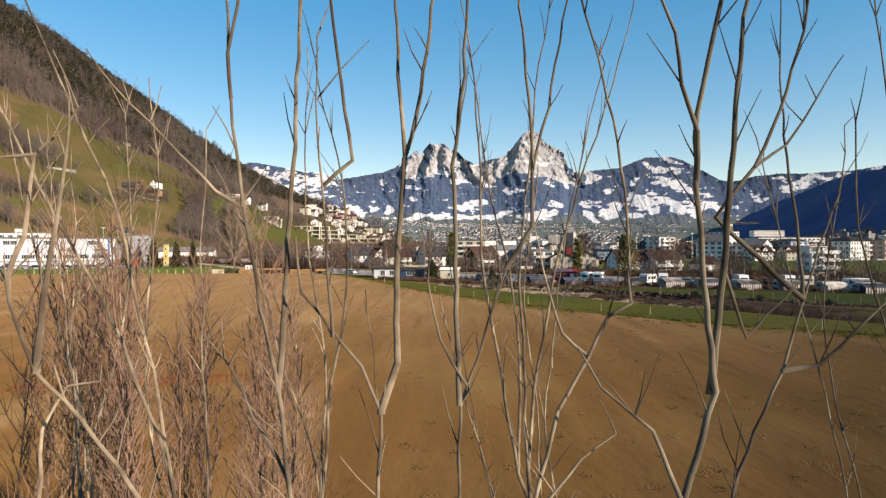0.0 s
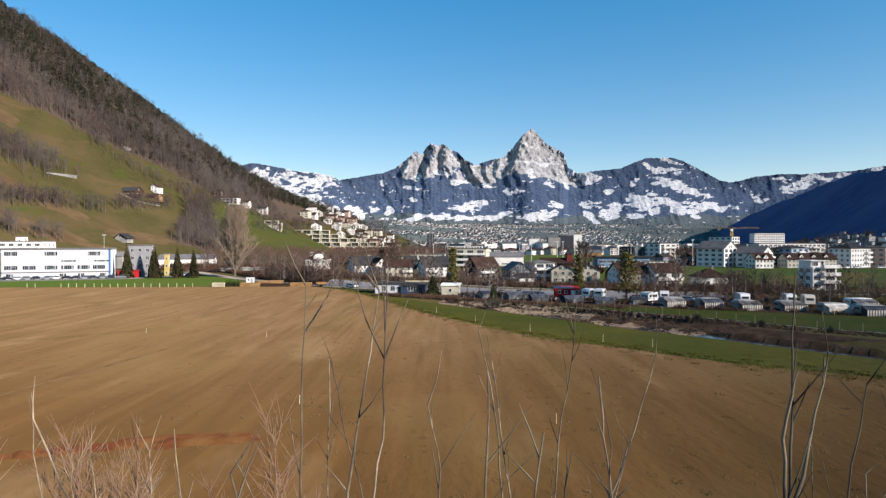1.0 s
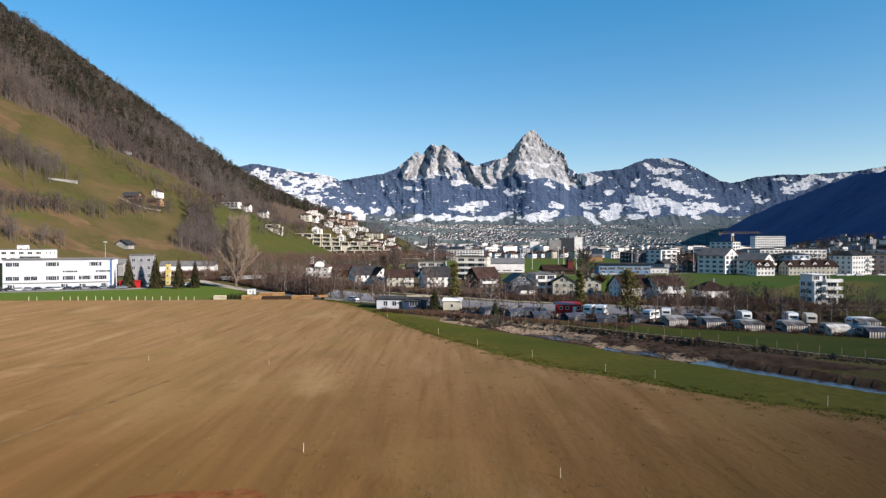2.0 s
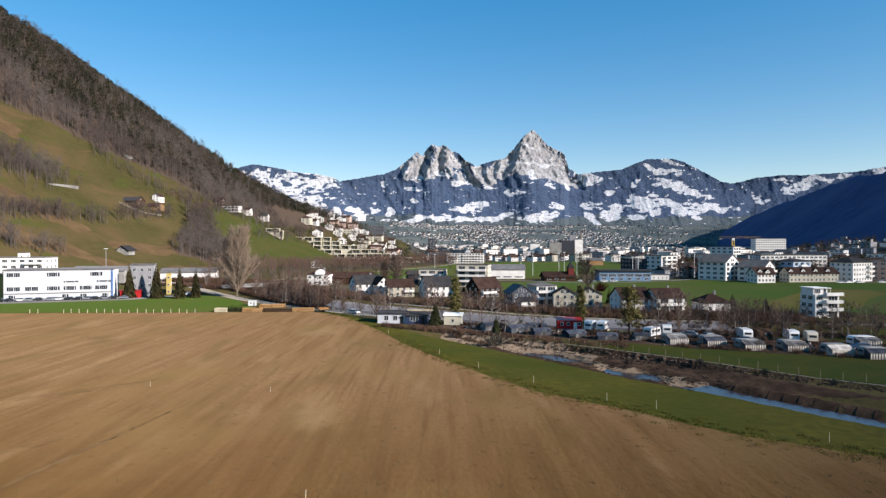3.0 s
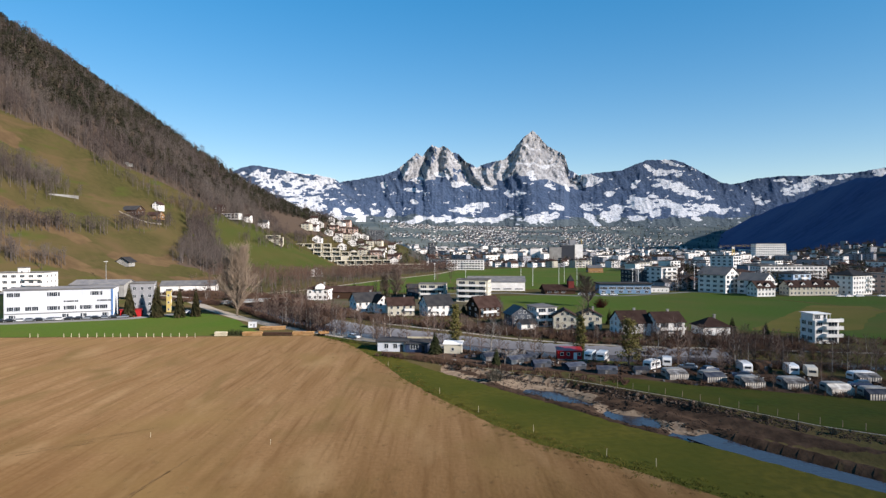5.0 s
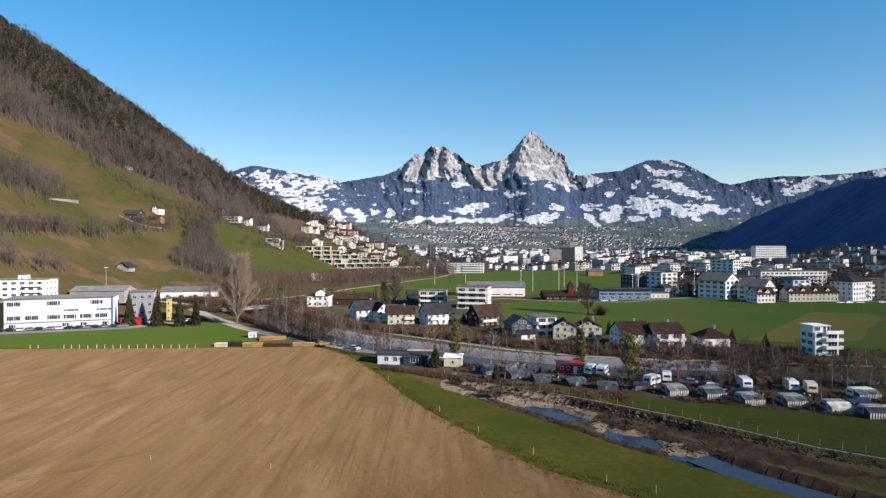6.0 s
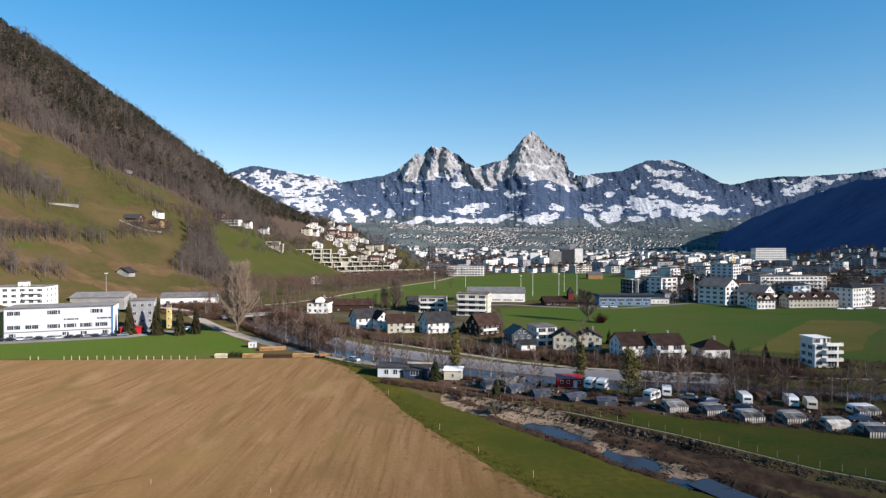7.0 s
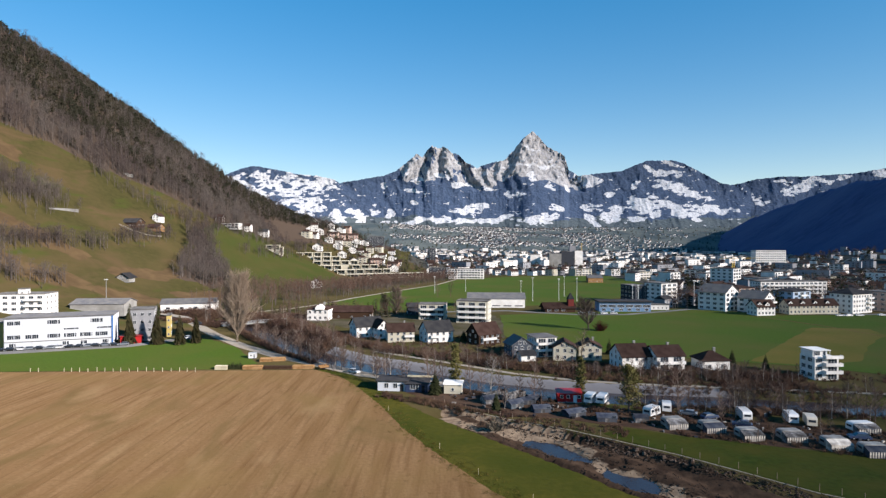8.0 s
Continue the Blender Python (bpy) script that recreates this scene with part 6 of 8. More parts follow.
# clumps and hedgerows across the slope
rows_ = []
for (ax, ay), (bx, by), n, wdt in (((-335, 440), (-316, 478), 130, 17), ((-290, 372), (-272, 424), 60, 5), ((-268, 428), (-262, 452), 16, 4), ((-262, 470), (-252, 545), 40, 6), ((-240, 600), (-236, 640), 24, 6),
                                   ((-205, 600), (-168, 690), 30, 4), ((-232, 640), (-170, 735), 70, 7), ((-350, 560), (-262, 590), 40, 8), ((-262, 590), (-246, 668), 50, 9), ((-262, 345), (-240, 372), 24, 5), ((-290, 350), (-268, 366), 20, 6)):
    for _ in range(int(n * 1.8)):
        t = rnd.random()
        x, y = ax + (bx - ax) * t + rnd.gauss(0, wdt * 0.6), ay + (by - ay) * t + rnd.gauss(0, wdt * 0.6)
        rows_.append((rnd.randint(0, 5), x, y, float(height(x, y)), rnd.uniform(0, 6.28), rnd.uniform(0.5, 0.95)))
for _ in range(380):
    sy = rnd.uniform(740, 1080)
    x, y = rnd.uniform(-0.24, -0.06) * sy, sy
    rows_.append((rnd.choice([0, 1, 2, 3, 6, 7]), x, y, float(height(x, y)), rnd.uniform(0, 6.28), rnd.uniform(0.5, 0.95)))
tagged(part("hedgerows", strewn(WOOD_KINDS, rows_, ["bark_trunk", "bark_grey", "needles"], "hedgerows")), "bare brown hedgerow trees and clumps on the slope", "hedgerow", kind="stuff")

# town greenery: bare trees and conifers between the houses
town_trees = []
for _ in range(1900):
    sy = 380 + 900 * rnd.random() ** 1.3
    sx = rnd.uniform(0.38, 0.78) * sy if sy < 760 else rnd.uniform(-0.06, 0.74) * sy
    town_trees.append((rnd.choice([0, 1, 2, 3, 4, 6, 7]), sx, sy, float(height(sx, sy)), rnd.uniform(0, 6.28), rnd.uniform(0.45, 0.95)))
for _ in range(1000):
    t = rnd.random()
    sx, sy = -175 + 235 * t + rnd.gauss(0, 9), 470 + 270 * t + rnd.gauss(0, 24)
    if sx < 60 and float(height(sx, sy)) < 14 and not in_poly(np.array(sx), np.array(sy), FREE[0]):
        town_trees.append((rnd.randint(0, 5), sx, sy, float(height(sx, sy)), rnd.uniform(0, 6.28), rnd.uniform(0.4, 0.8)))
for _ in range(430):
    t = rnd.random()
    sx, sy = -132 + 116 * t + rnd.gauss(-14, 12), 372 + 240 * t + rnd.gauss(0, 24)
    if not in_poly(np.array(sx), np.array(sy), FREE[0]) and float(height(sx, sy)) < 10:
        town_trees.append((rnd.randint(0, 5), sx, sy, float(height(sx, sy)), rnd.uniform(0, 6.28), rnd.uniform(0.3, 0.95)))
for _ in range(150):
    sx, sy = rnd.gauss(-58, 26), rnd.gauss(352, 10)
    if abs(sx + 60) > 16 or sy > 348:
        town_trees.append((rnd.choice([0, 1, 2, 3, 4, 6]), sx, sy, 0.0, rnd.uniform(0, 6.28), rnd.uniform(0.3, 0.6)))
for _ in range(2300):
    sy = rnd.uniform(1100, 4350)
    sx = rnd.uniform(-0.14, 0.6) * sy
    town_trees.append((rnd.choice([0, 1, 2, 6, 7, 8]), sx, sy, float(height(sx, sy)), rnd.uniform(0, 6.28), rnd.uniform(0.6, 1.2)))
for _ in range(260):
    sy = rnd.uniform(900, 1350)
    sx = rnd.uniform(0.60, 0.79) * sy
    town_trees.append((rnd.choice([0, 1, 2, 3, 6, 7, 8]), sx, sy, float(height(sx, sy)), rnd.uniform(0, 6.28), rnd.uniform(0.5, 0.95)))
tagged(part("town_trees", strewn(WOOD_KINDS, town_trees, ["bark_trunk", "bark_tan", "needles"], "town_trees")), "bare trees and conifers among the town houses", "trees", kind="stuff")

# trees along the river
RIVER_KINDS = [bare_tree(300 + k, 11, limbs=20, twigs=9, sides=5, segs=5, r0=0.13, fine=0.028, spread_=0.23, crown0=0.20, twig_len=0.14) for k in range(6)]
protos = []
for k, (tr, cr) in enumerate(RIVER_KINDS):
    protos.append(tree_thing("bare_tree", tr, cr, at(-60 + 12 * k, 226 - 7.5 * k), "leafless brown tree on the river bank", "bark_brown" if k % 3 else "bark_white", "bark_brown", "riverside trees"))
rnd = random.Random(33)
spots = []
tries = 0
while len(spots) < 190 and tries < 6000:
    tries += 1
    i = rnd.choice([2, 3, 4, 4, 5, 5, 6, 6, 7, 7, 8, 9, 10, 11, 12])
    (ax, ay), (bx, by) = RIVER[i], RIVER[i + 1]
    t = rnd.random()
    l = math.hypot(bx - ax, by - ay)
    off = (-rnd.uniform(8.5, 12.5) if rnd.random() < 0.6 else rnd.uniform(10, 17)) if i < 7 else rnd.choice([-1, 1, 1]) * rnd.uniform(13, 20)
    if off > 0 and i > 4:
        off += 6
    x, y = ax + (bx - ax) * t - (by - ay) / l * off, ay + (by - ay) * t + (bx - ax) / l * off
    if all((x - a) ** 2 + (y - b) ** 2 > 2.2 ** 2 for a, b in spots) and not (27 < x < 45 and 143 < y < 164):
        spots.append((x, y))
        sc = (rnd.uniform(0.55, 1.0) if i < 5 else rnd.uniform(0.3, 0.62)) if off > 0 else rnd.uniform(0.6, 1.15)
        if x > 60 and off < 0:
            sc *= 0.9
        copy_thing(rnd.choice(protos), at(x, y, rnd.uniform(0, 360)) @ Matrix.Scale(sc, 4))

# tall poplar, lone trees, orchard trees
tr, cr = bare_tree(411, 29, limbs=150, twigs=44, sides=6, segs=7, r0=0.5, fine=0.045, spread_=0.40, crown0=0.10, upright=1.0, twig_len=0.11)
tree_thing("poplar", tr, cr, at(-89, 254), "tall leafless poplar with upswept branches", "bark_pale", "twig_tan")
tr, cr = bare_tree(412, 16, limbs=60, twigs=20, sides=6, segs=6, r0=0.30, fine=0.055, spread_=0.42, crown0=0.16, twig_len=0.14)
tree_thing("bare_tree", tr, cr, at(72, 291), "lone leafless tree in the green field", "bark_brown", "bark_brown")
bush = thing("bush", at(77, 287) @ Matrix.Scale(2.0, 4), "dark red leafless bush under the lone tree", "bush")
part("branchwork", shrub(5, 3.0, 160).mesh("branchwork", M["shrub_red"]), bush)
tr, cr = bare_tree(413, 13, limbs=26, twigs=8, sides=6, segs=6, r0=0.2, fine=0.024, spread_=0.30, crown0=0.25, twig_len=0.12)
tree_thing("birch", tr, cr, at(14.6, 180), "white-barked leafless birch beside the river", "bark_white", "bark_white")
tree_thing("bare_tree", tr, cr, at(50, 212, 80), "pale leafless fruit tree in front of the cream house", "bark_pale", "bark_pale")
big_tr, big_cr = bare_tree(414, 17, limbs=60, twigs=20, sides=6, segs=6, r0=0.30, fine=0.055, spread_=0.36, crown0=0.14, twig_len=0.13)
tree_thing("bare_tree", big_tr, big_cr, at(-28, 351, 40), "broad dark leafless tree behind the houses", "bark_brown", "bark_brown")
tree_thing("bare_tree", big_tr, big_cr, at(-36, 362, 140) @ Matrix.Scale(0.7, 4), "rounded leafless tree beside the meadow", "bark_brown", "bark_brown")
tree_thing("bare_tree", tr, cr, at(6, 470, 10), "dark leafless tree on the sports ground", "bark_brown", "bark_brown")
tree_thing("bare_tree", tr, cr, at(-4, 462, 200), "leafless tree at the edge of the pitch", "bark_brown", "bark_brown")

# garden trees between the river bank and the houses
for k in range(30):
    x = rnd.uniform(58, 150)
    y = 196 - 0.19 * (x - 58) + rnd.uniform(-16, -4)
    if 108 < x < 130:
        y -= 8
    copy_thing(rnd.choice(protos), at(x, y, rnd.uniform(0, 360)) @ Matrix.Scale(rnd.uniform(0.35, 0.6), 4))
for k in range(16):
    x = rnd.uniform(-40, 55)
    y = 236 - 0.55 * (x + 40) + rnd.uniform(2, 10)
    copy_thing(rnd.choice(protos), at(x, y, rnd.uniform(0, 360)) @ Matrix.Scale(rnd.uniform(0.35, 0.6), 4))
for k in range(34):
    x = rnd.uniform(56, 150)
    y = 147.5 - 0.22 * (x - 75) + rnd.uniform(-4, 8)
    copy_thing(rnd.choice(protos), at(x, y, rnd.uniform(0, 360)) @ Matrix.Scale(rnd.uniform(0.5, 0.85), 4))
for x, y in ((71.4, 126.8), (68.0, 126.6), (57, 151), (62, 148), (88, 133), (93, 121), (26, 155), (52, 143), (79, 135), (84, 130), (66, 139), (72, 134), (100, 128), (16, 152), (58, 144), (90, 141)):
    copy_thing(rnd.choice(protos), at(x, y, rnd.uniform(0, 360)) @ Matrix.Scale(rnd.uniform(0.35, 0.7), 4))

# spruces in front of the factory
for k, (x, y, h, r) in enumerate(((-133.5, 250, 15.4, 3.6), (-121.5, 249, 15.2, 3.9), (-111, 247.5, 14.2, 3.2), (-106, 252, 13.2, 3.0))):
    tr, cr = conifer(500 + k, h, r * 0.82, 22, 9, 0.65)
    tree_thing("spruce", tr, cr, at(x, y), "tall olive-brown spruce in front of the factory", "bark_brown", "needles_olive", "spruces by the factory")
for k, (x, y, h) in enumerate(((-176, 330, 10), (-163, 335, 11))):
    tr, cr = conifer(520 + k, h, 2.6, 14, 9)
    tree_thing("spruce", tr, cr, at(x, y), "dark spruce beside the warehouse", "bark_brown", "needles")
# conifers of the camp and gardens
for x, y, h, r, mt, words in ((3.6, 173, 13.5, 2.4, "needles_gold", "yellow-green conifer beside the river"), (-2.2, 166, 7.0, 2.2, "needles", "dark green spruce beside the blue hut"), (38.5, 164, 14.5, 2.3, "needles_gold", "slim yellow-green conifer in the camp"),
                              (47, 148, 12.0, 3.6, "needles_gold", "broad olive-green pine above the caravans"), (13.6, 150, 5.0, 1.4, "needles", "small dark conifer in the camp"), (101, 205, 6.0, 1.7, "needles", "dark garden conifer beside the low house"),
                              (64, 226, 6.5, 1.5, "needles", "dark garden conifer behind the farmhouse"), (82, 206, 5.0, 1.5, "needles", "small dark garden conifer"), (9, 256, 5.0, 2.0, "needles", "dark green garden bush conifer"), (110, 200, 5.0, 1.4, "needles", "dark conifer beside the garden wall")):
    tr, cr = pine(int(x * 7 + 900), h, r) if mt == "needles_gold" else conifer(int(x * 7 + 900), h, r, int(10 + h), 11, 0.25)
    tree_thing("conifer", tr, cr, at(x, y), words, "bark_brown", mt)

# thickets of bare shrubs along bank, gardens and camp
SHRUBS = [shrub(k, 2.2, 46) for k in range(5)]
THIN_SHRUBS = [thin_shrub(k, 2.2) for k in range(6)]
sh_places = []
rnd = random.Random(55)


def along(pts, n, side0, side1, s0, s1):
    for _ in range(n):
        i = rnd.randrange(len(pts) - 1)
        (ax, ay), (bx, by) = pts[i], pts[i + 1]
        l = math.hypot(bx - ax, by - ay)
        t, off = rnd.random(), rnd.uniform(side0, side1)
        x, y = ax + (bx - ax) * t - (by - ay) / l * off, ay + (by - ay) * t + (bx - ax) / l * off
        sh_places.append((rnd.randint(0, 4), x, y, float(height(x, y)), rnd.uniform(0, 6.28), rnd.uniform(s0, s1)))


along(RIVER[1:6], 1300, 7, 24, 0.9, 2.2)
along([(-128, 352), (-104, 330), (-84, 300), (-70, 282)], 300, -9, 9, 0.7, 1.8)
along(RIVER[1:6], 600, -11.5, -7, 0.7, 1.8)
along(RIVER[5:10], 420, 20, 30, 0.6, 1.4)
along(RIVER[9:14], 620, 13, 34, 0.5, 1.35)
along(RIVER[6:14], 260, -9.5, -7, 0.3, 0.7)
along(RIVER[10:15], 420, -16, -7, 0.3, 0.9)
along(RIVER[10:15], 300, 8, 16, 0.3, 0.9)
along([(-30, 236), (5, 232), (25, 212), (60, 200), (100, 192), (135, 186), (180, 180)], 420, -7, 7, 0.4, 0.95)
along([(-18, 166), (-4, 158), (8, 149)], 110, -3, 1.5, 0.4, 0.9)
along([(8, 150), (20, 143), (32, 137), (42, 133)], 150, -4, 3, 0.25, 0.7)
along([(0, 176), (20, 164), (45, 151), (70, 142), (100, 131)], 230, -5, 3, 0.3, 0.8)
along([(15, 155), (40, 146), (60, 138), (95, 120)], 130, -4, 3, 0.25, 0.6)
along([(-42, 268), (-20, 250), (0, 248), (22, 243), (30, 214), (60, 206), (100, 196)], 260, -5, 4, 0.3, 0.7)
along([(-50, 282), (0, 270), (30, 262)], 120, -3, 3, 0.3, 0.7)
along(RIVER[3:7], 420, -11.5, -8, 0.8, 1.6)
along(RIVER[2:6], 620, 7, 14, 1.2, 2.3)
along([(53, 132), (64, 128), (75, 124), (90, 116)], 60, -2, 1, 0.3, 0.8)
along([(-110, 300), (-125, 316), (-150, 330)], 120, -8, 8, 0.8, 1.6)
along([(-130, 325), (-100, 330), (-80, 345)], 160, -10, 10, 0.8, 1.8)
tagged(part("thicket", strewn(THIN_SHRUBS, sh_places, ["shrub_brown"], "thicket")), "dense brown leafless shrubs along the river banks", "shrubs", kind="stuff")


# ---- camp: caravans, tents, huts ----
STRIP = Shape().box(-0.14, -2.94, 0.1, 0.14, -2.904, 1.5).mesh("wall_strip", M["canvas_dirty"])


def caravan(x, y, rz, body, label, awning=None, length=5.2, group="caravans in the camp"):
    ob = thing("caravan", at(x, y, rz) @ Matrix.Diagonal((1, 1, 0.84 if awning else 1, 1)), label, "caravan", group)
    l, h = length / 2, 2.55
    prof = [(-l, 0.55), (l, 0.55), (l + 0.12, 1.1), (l - 0.05, 1.9), (l - 0.45, h - 0.05), (l - 0.9, h), (-l + 0.7, h), (-l + 0.25, h - 0.12), (-l, 2.0)]
    part("body", Shape().prism(prof, "y", -1.08, 1.08).mesh("body", M[body]), ob)
    part("stripe", Shape().box(-l + 0.05, -1.095, 1.02, l, -1.083, 1.16).mesh("stripe", M["paint_silver"]), ob)
    for k, px in enumerate((-l + 1.0, 0.1, l - 1.1)):
        part("window", Shape().box(px - 0.5, -1.11, 1.35, px + 0.5, -1.083, 2.0).mesh("window", M["glass"]), ob)
    part("window", Shape().box(-l - 0.02, -0.75, 1.35, -l + 0.06, 0.75, 1.9).mesh("window", M["glass"]), ob, label="wide dark rear window")
    for sgn in (-1, 1):
        wheel = part("wheel", Shape().tube([(0.0, sgn * 0.80, 0.33), (0.0, sgn * 1.02, 0.33)], [0.33, 0.33], 12).mesh("wheel", M["rubber"]), ob)
        part("rim", Shape().tube([(0.0, sgn * 1.0, 0.33), (0.0, sgn * 1.03, 0.33)], [0.2, 0.2], 10).mesh("rim", M["steel"]), wheel)
    part("drawbar", Shape().tube([(l, 0, 0.5), (l + 1.3, 0, 0.45)], [0.06, 0.05], 5).tube([(l + 1.2, 0, 0), (l + 1.2, 0, 0.45)], [0.05, 0.05], 5).mesh("drawbar", M["steel"]), ob)
    if awning:
        s = Shape()
        s.prism([(-2.9, 0.0), (-2.9, 1.55), (-2.6, 1.72), (-1.09, 2.42), (-1.09, 0.0)], "x", -l + 0.1, l - 0.2)
        part("awning", s.mesh("awning", M[awning]), ob, label="closed cloth awning with a sloping roof")
        for k in range(9):
            part("wall_strip", STRIP, ob, pose(-l + 0.35 + k * (2 * l - 0.8) / 8, 0, 0))
    return ob


caravan(42.8, 157.5, 62, "paint_white", "white touring caravan parked beside another")
caravan(39.8, 158.5, 62, "paint_white", "white touring caravan beside the red hut")
caravan(51.8, 145.5, 40, "paint_white", "white caravan under an olive pine", length=4.6)
caravan(73.4, 143, 80, "paint_white", "white motor caravan near the river", length=5.6)
caravan(83.3, 140.5, 76, "paint_white", "white caravan with a dark front window", length=5.0)
caravan(86.4, 138, 70, "paint_cream", "cream caravan parked near the river", length=4.6)
caravan(95.5, 134, 4, "paint_white", "white caravan under a weathered roof", "awning_grey", 5.6)
caravan(57, 149.5, 72, "paint_white", "small white caravan among bare trees", length=4.0)
for x, y, rz, aw, words in ((53.9, 137.5, 8, "awning_grey", "weathered caravan with a grey awning beside the lawn"), (61.4, 134.8, 6, "tarp_blue", "caravan with a grey-blue awning beside the lawn"), (67.3, 129.5, 4, "awning_grey", "caravan with a striped awning beside the lawn"),
                            (76, 128.5, 2, "awning_grey", "caravan with a pale grey awning beside the lawn"), (82.4, 123.5, 0, "canvas_dirty", "caravan with a cream awning beside the lawn"), (87.6, 119.5, -4, "tarp_blue", "caravan under a dark cover beside the lawn"), (97, 114, -8, "awning_grey", "caravan with a grey awning at the camp end")):
    caravan(x, y, rz, "caravan_old", words, aw, 5.0)


def ridge_tent(x, y, rz, w, d, h, mat, label, top):
    ob = thing("tent", at(x, y, rz), label, "tent", "covered pitches in the camp")
    e = h * 0.55
    arc = [(d / 2, e), (d * 0.30, h * 0.92), (d * 0.05, h), (-d * 0.16, h * 0.97), (-d / 2, e * 1.1)]
    part("canvas", Shape().prism([(-d / 2, -0.2), (d / 2, -0.2)] + arc, "x", -w / 2, w / 2).mesh("canvas", M[mat]), ob)
    over = [(p * 1.06, q + 0.1) for p, q in arc]
    under = [(p * 1.02, q + 0.02) for p, q in arc[::-1]]
    part("roof", Shape().prism(over + under, "x", -w / 2 - 0.2, w / 2 + 0.2).mesh("roof", M[top]), ob)
    part("door", Shape().box(-0.5, -d / 2 - 0.03, 0, 0.5, -d / 2 - 0.004, h * 0.58).mesh("door", M["awning_grey"]), ob)
    part("window", Shape().box(w / 4, -d / 2 - 0.03, 0.9, w / 4 + 0.9, -d / 2 - 0.004, 1.5).mesh("window", M["glass"]), ob)
    return ob


for x, y, rz, w, d, h, mt, words in ((18.6, 153.5, 20, 5.4, 3.4, 2.2, "tarp_pale", "pale blue covered caravan pitch with a sagging roof"), (25, 149.5, 14, 5.4, 3.6, 2.2, "tarp_blue", "dark blue covered caravan pitch"), (32.6, 146, 10, 5.8, 3.6, 2.3, "tarp_blue", "blue tarpaulin pitch with pale front"),
                                     (39.6, 142, 6, 5.4, 3.6, 2.1, "tarp_blue", "dark tarpaulin cover over a camp pitch"), (22.5, 157, 30, 4.6, 3.2, 2.1, "tarp_blue", "dark blue folded tent cover"), (47.5, 141, 0, 4.6, 3.2, 2.1, "awning_grey", "grey awning beside a caravan"), (12.5, 158, 12, 5.5, 3.6, 2.4, "awning_grey", "pale grey awning pitch"),
                                     (24.5, 160, 18, 4.0, 3.0, 2.0, "tarp_blue", "dark blue tent near the red hut"), (79, 146, 20, 4.6, 3.6, 2.3, "wood_dark", "brown shed tent near the river")):
    ridge_tent(x, y, rz + rnd.uniform(-16, 16), w * rnd.uniform(0.65, 0.9), d * rnd.uniform(0.72, 0.95), h * rnd.uniform(0.68, 0.88), mt, words, rnd.choice([mt, "tarp_blue", "tarp_blue", "tarp_blue", "plaster_dark"]))
for x, y, rz in ((14.5, 163.5, 40), (19.5, 162.5, 40)):
    ob = thing("container", at(x, y, rz), "long grey open-topped bin beside the lane", "container", "grey bins")
    s = Shape().box(-4, -1.1, 0.1, 4, 1.1, 0.3).box(-4, -1.1, 0.3, 4, -1.0, 1.5).box(-4, 1.0, 0.3, 4, 1.1, 1.5).box(-4, -1.0, 0.3, -3.9, 1.0, 1.5).box(3.9, -1.0, 0.3, 4, 1.0, 1.5)
    part("body", s.mesh("body", M["awning_grey"]), ob)
    for px in (-3, -1, 1, 3):
        part("rib", Shape().box(px - 0.08, -1.18, 0.1, px + 0.08, -1.104, 1.5).mesh("rib", M["steel"]), ob)

red = thing("hut", at(34.2, 159.5, -4), "bright red wooden hut with white windows", "hut")
part("wall", wall_shape(6.4, 3.6, 2.5, "shed", 0.4).mesh("wall", M["clad_red"]), red)
part("roof", roof_shape(6.4, 3.6, 2.5, "shed", 0.4, 0.3, 0.12).mesh("roof", M["paint_red"]), red)
for px in (-2.1, -0.4):
    part("window", WINDOWS["small"], red, pose(px, -1.8, 1.2))
part("door", Shape().box(1.0, -1.86, 0.05, 1.9, -1.803, 2.05).mesh("door", M["frame_white"]), red)
part("window", WINDOWS["small"], red, pose(2.5, -1.8, 1.2))
part("plinth", Shape().box(-3.2, -1.84, -0.3, 3.2, -1.804, 0.25).mesh("plinth", M["concrete"]), red)

blue = thing("clubhouse", at(-14.5, 173, -6), "pale low hut with a flat dark roof", "hut")
part("wall", Shape().box(-4.2, -3, -0.3, 4.2, 3, 2.9).mesh("wall", M["panel_white"]), blue)
part("roof", Shape().box(-4.8, -3.6, 2.92, 4.8, 3.6, 3.2).mesh("roof", M["tile_dark"]), blue)
for px in (-1.6, 1.0):
    part("window", WINDOWS["std"], blue, pose(px, -3, 0.9))
part("window", WINDOWS["wide"], blue, pose(-4.2, 0, 0.9, 0, 0, -90))
part("door", Shape().box(2.4, -3.06, 0, 3.3, -3.004, 2.1).mesh("door", M["paint_dark"]), blue)
shed2 = thing("shed", at(-7.4, 171, -6), "dark blue shed with a timber-edged lean-to roof", "shed")
part("wall", wall_shape(6.4, 5, 2.5, "shed", 0.5).mesh("wall", M["paint_blue"]), shed2)
part("roof", roof_shape(6.4, 5, 2.5, "shed", 0.5, 0.5, 0.15).mesh("roof", M["tile_dark"]), shed2)
part("fascia", Shape().box(-3.5, 2.9, 3.2, 4.5, 3.1, 3.7).mesh("fascia", M["wood_pale"]), shed2, label="pale yellow timber fascia board")
part("window", WINDOWS["wide"], shed2, pose(-0.6, -2.5, 0.9))
part("door", Shape().box(1.5, -2.56, 0, 2.4, -2.504, 2.05).mesh("door", M["paint_dark"]), shed2)
building("hut", 3.0, 168.5, -8, 5.0, 3.4, 1, 2.6, "shed", 0.4, "plaster_cream", "plaster_white", "small cream hut with a white flat roof", "hut", front="small", over=0.3)

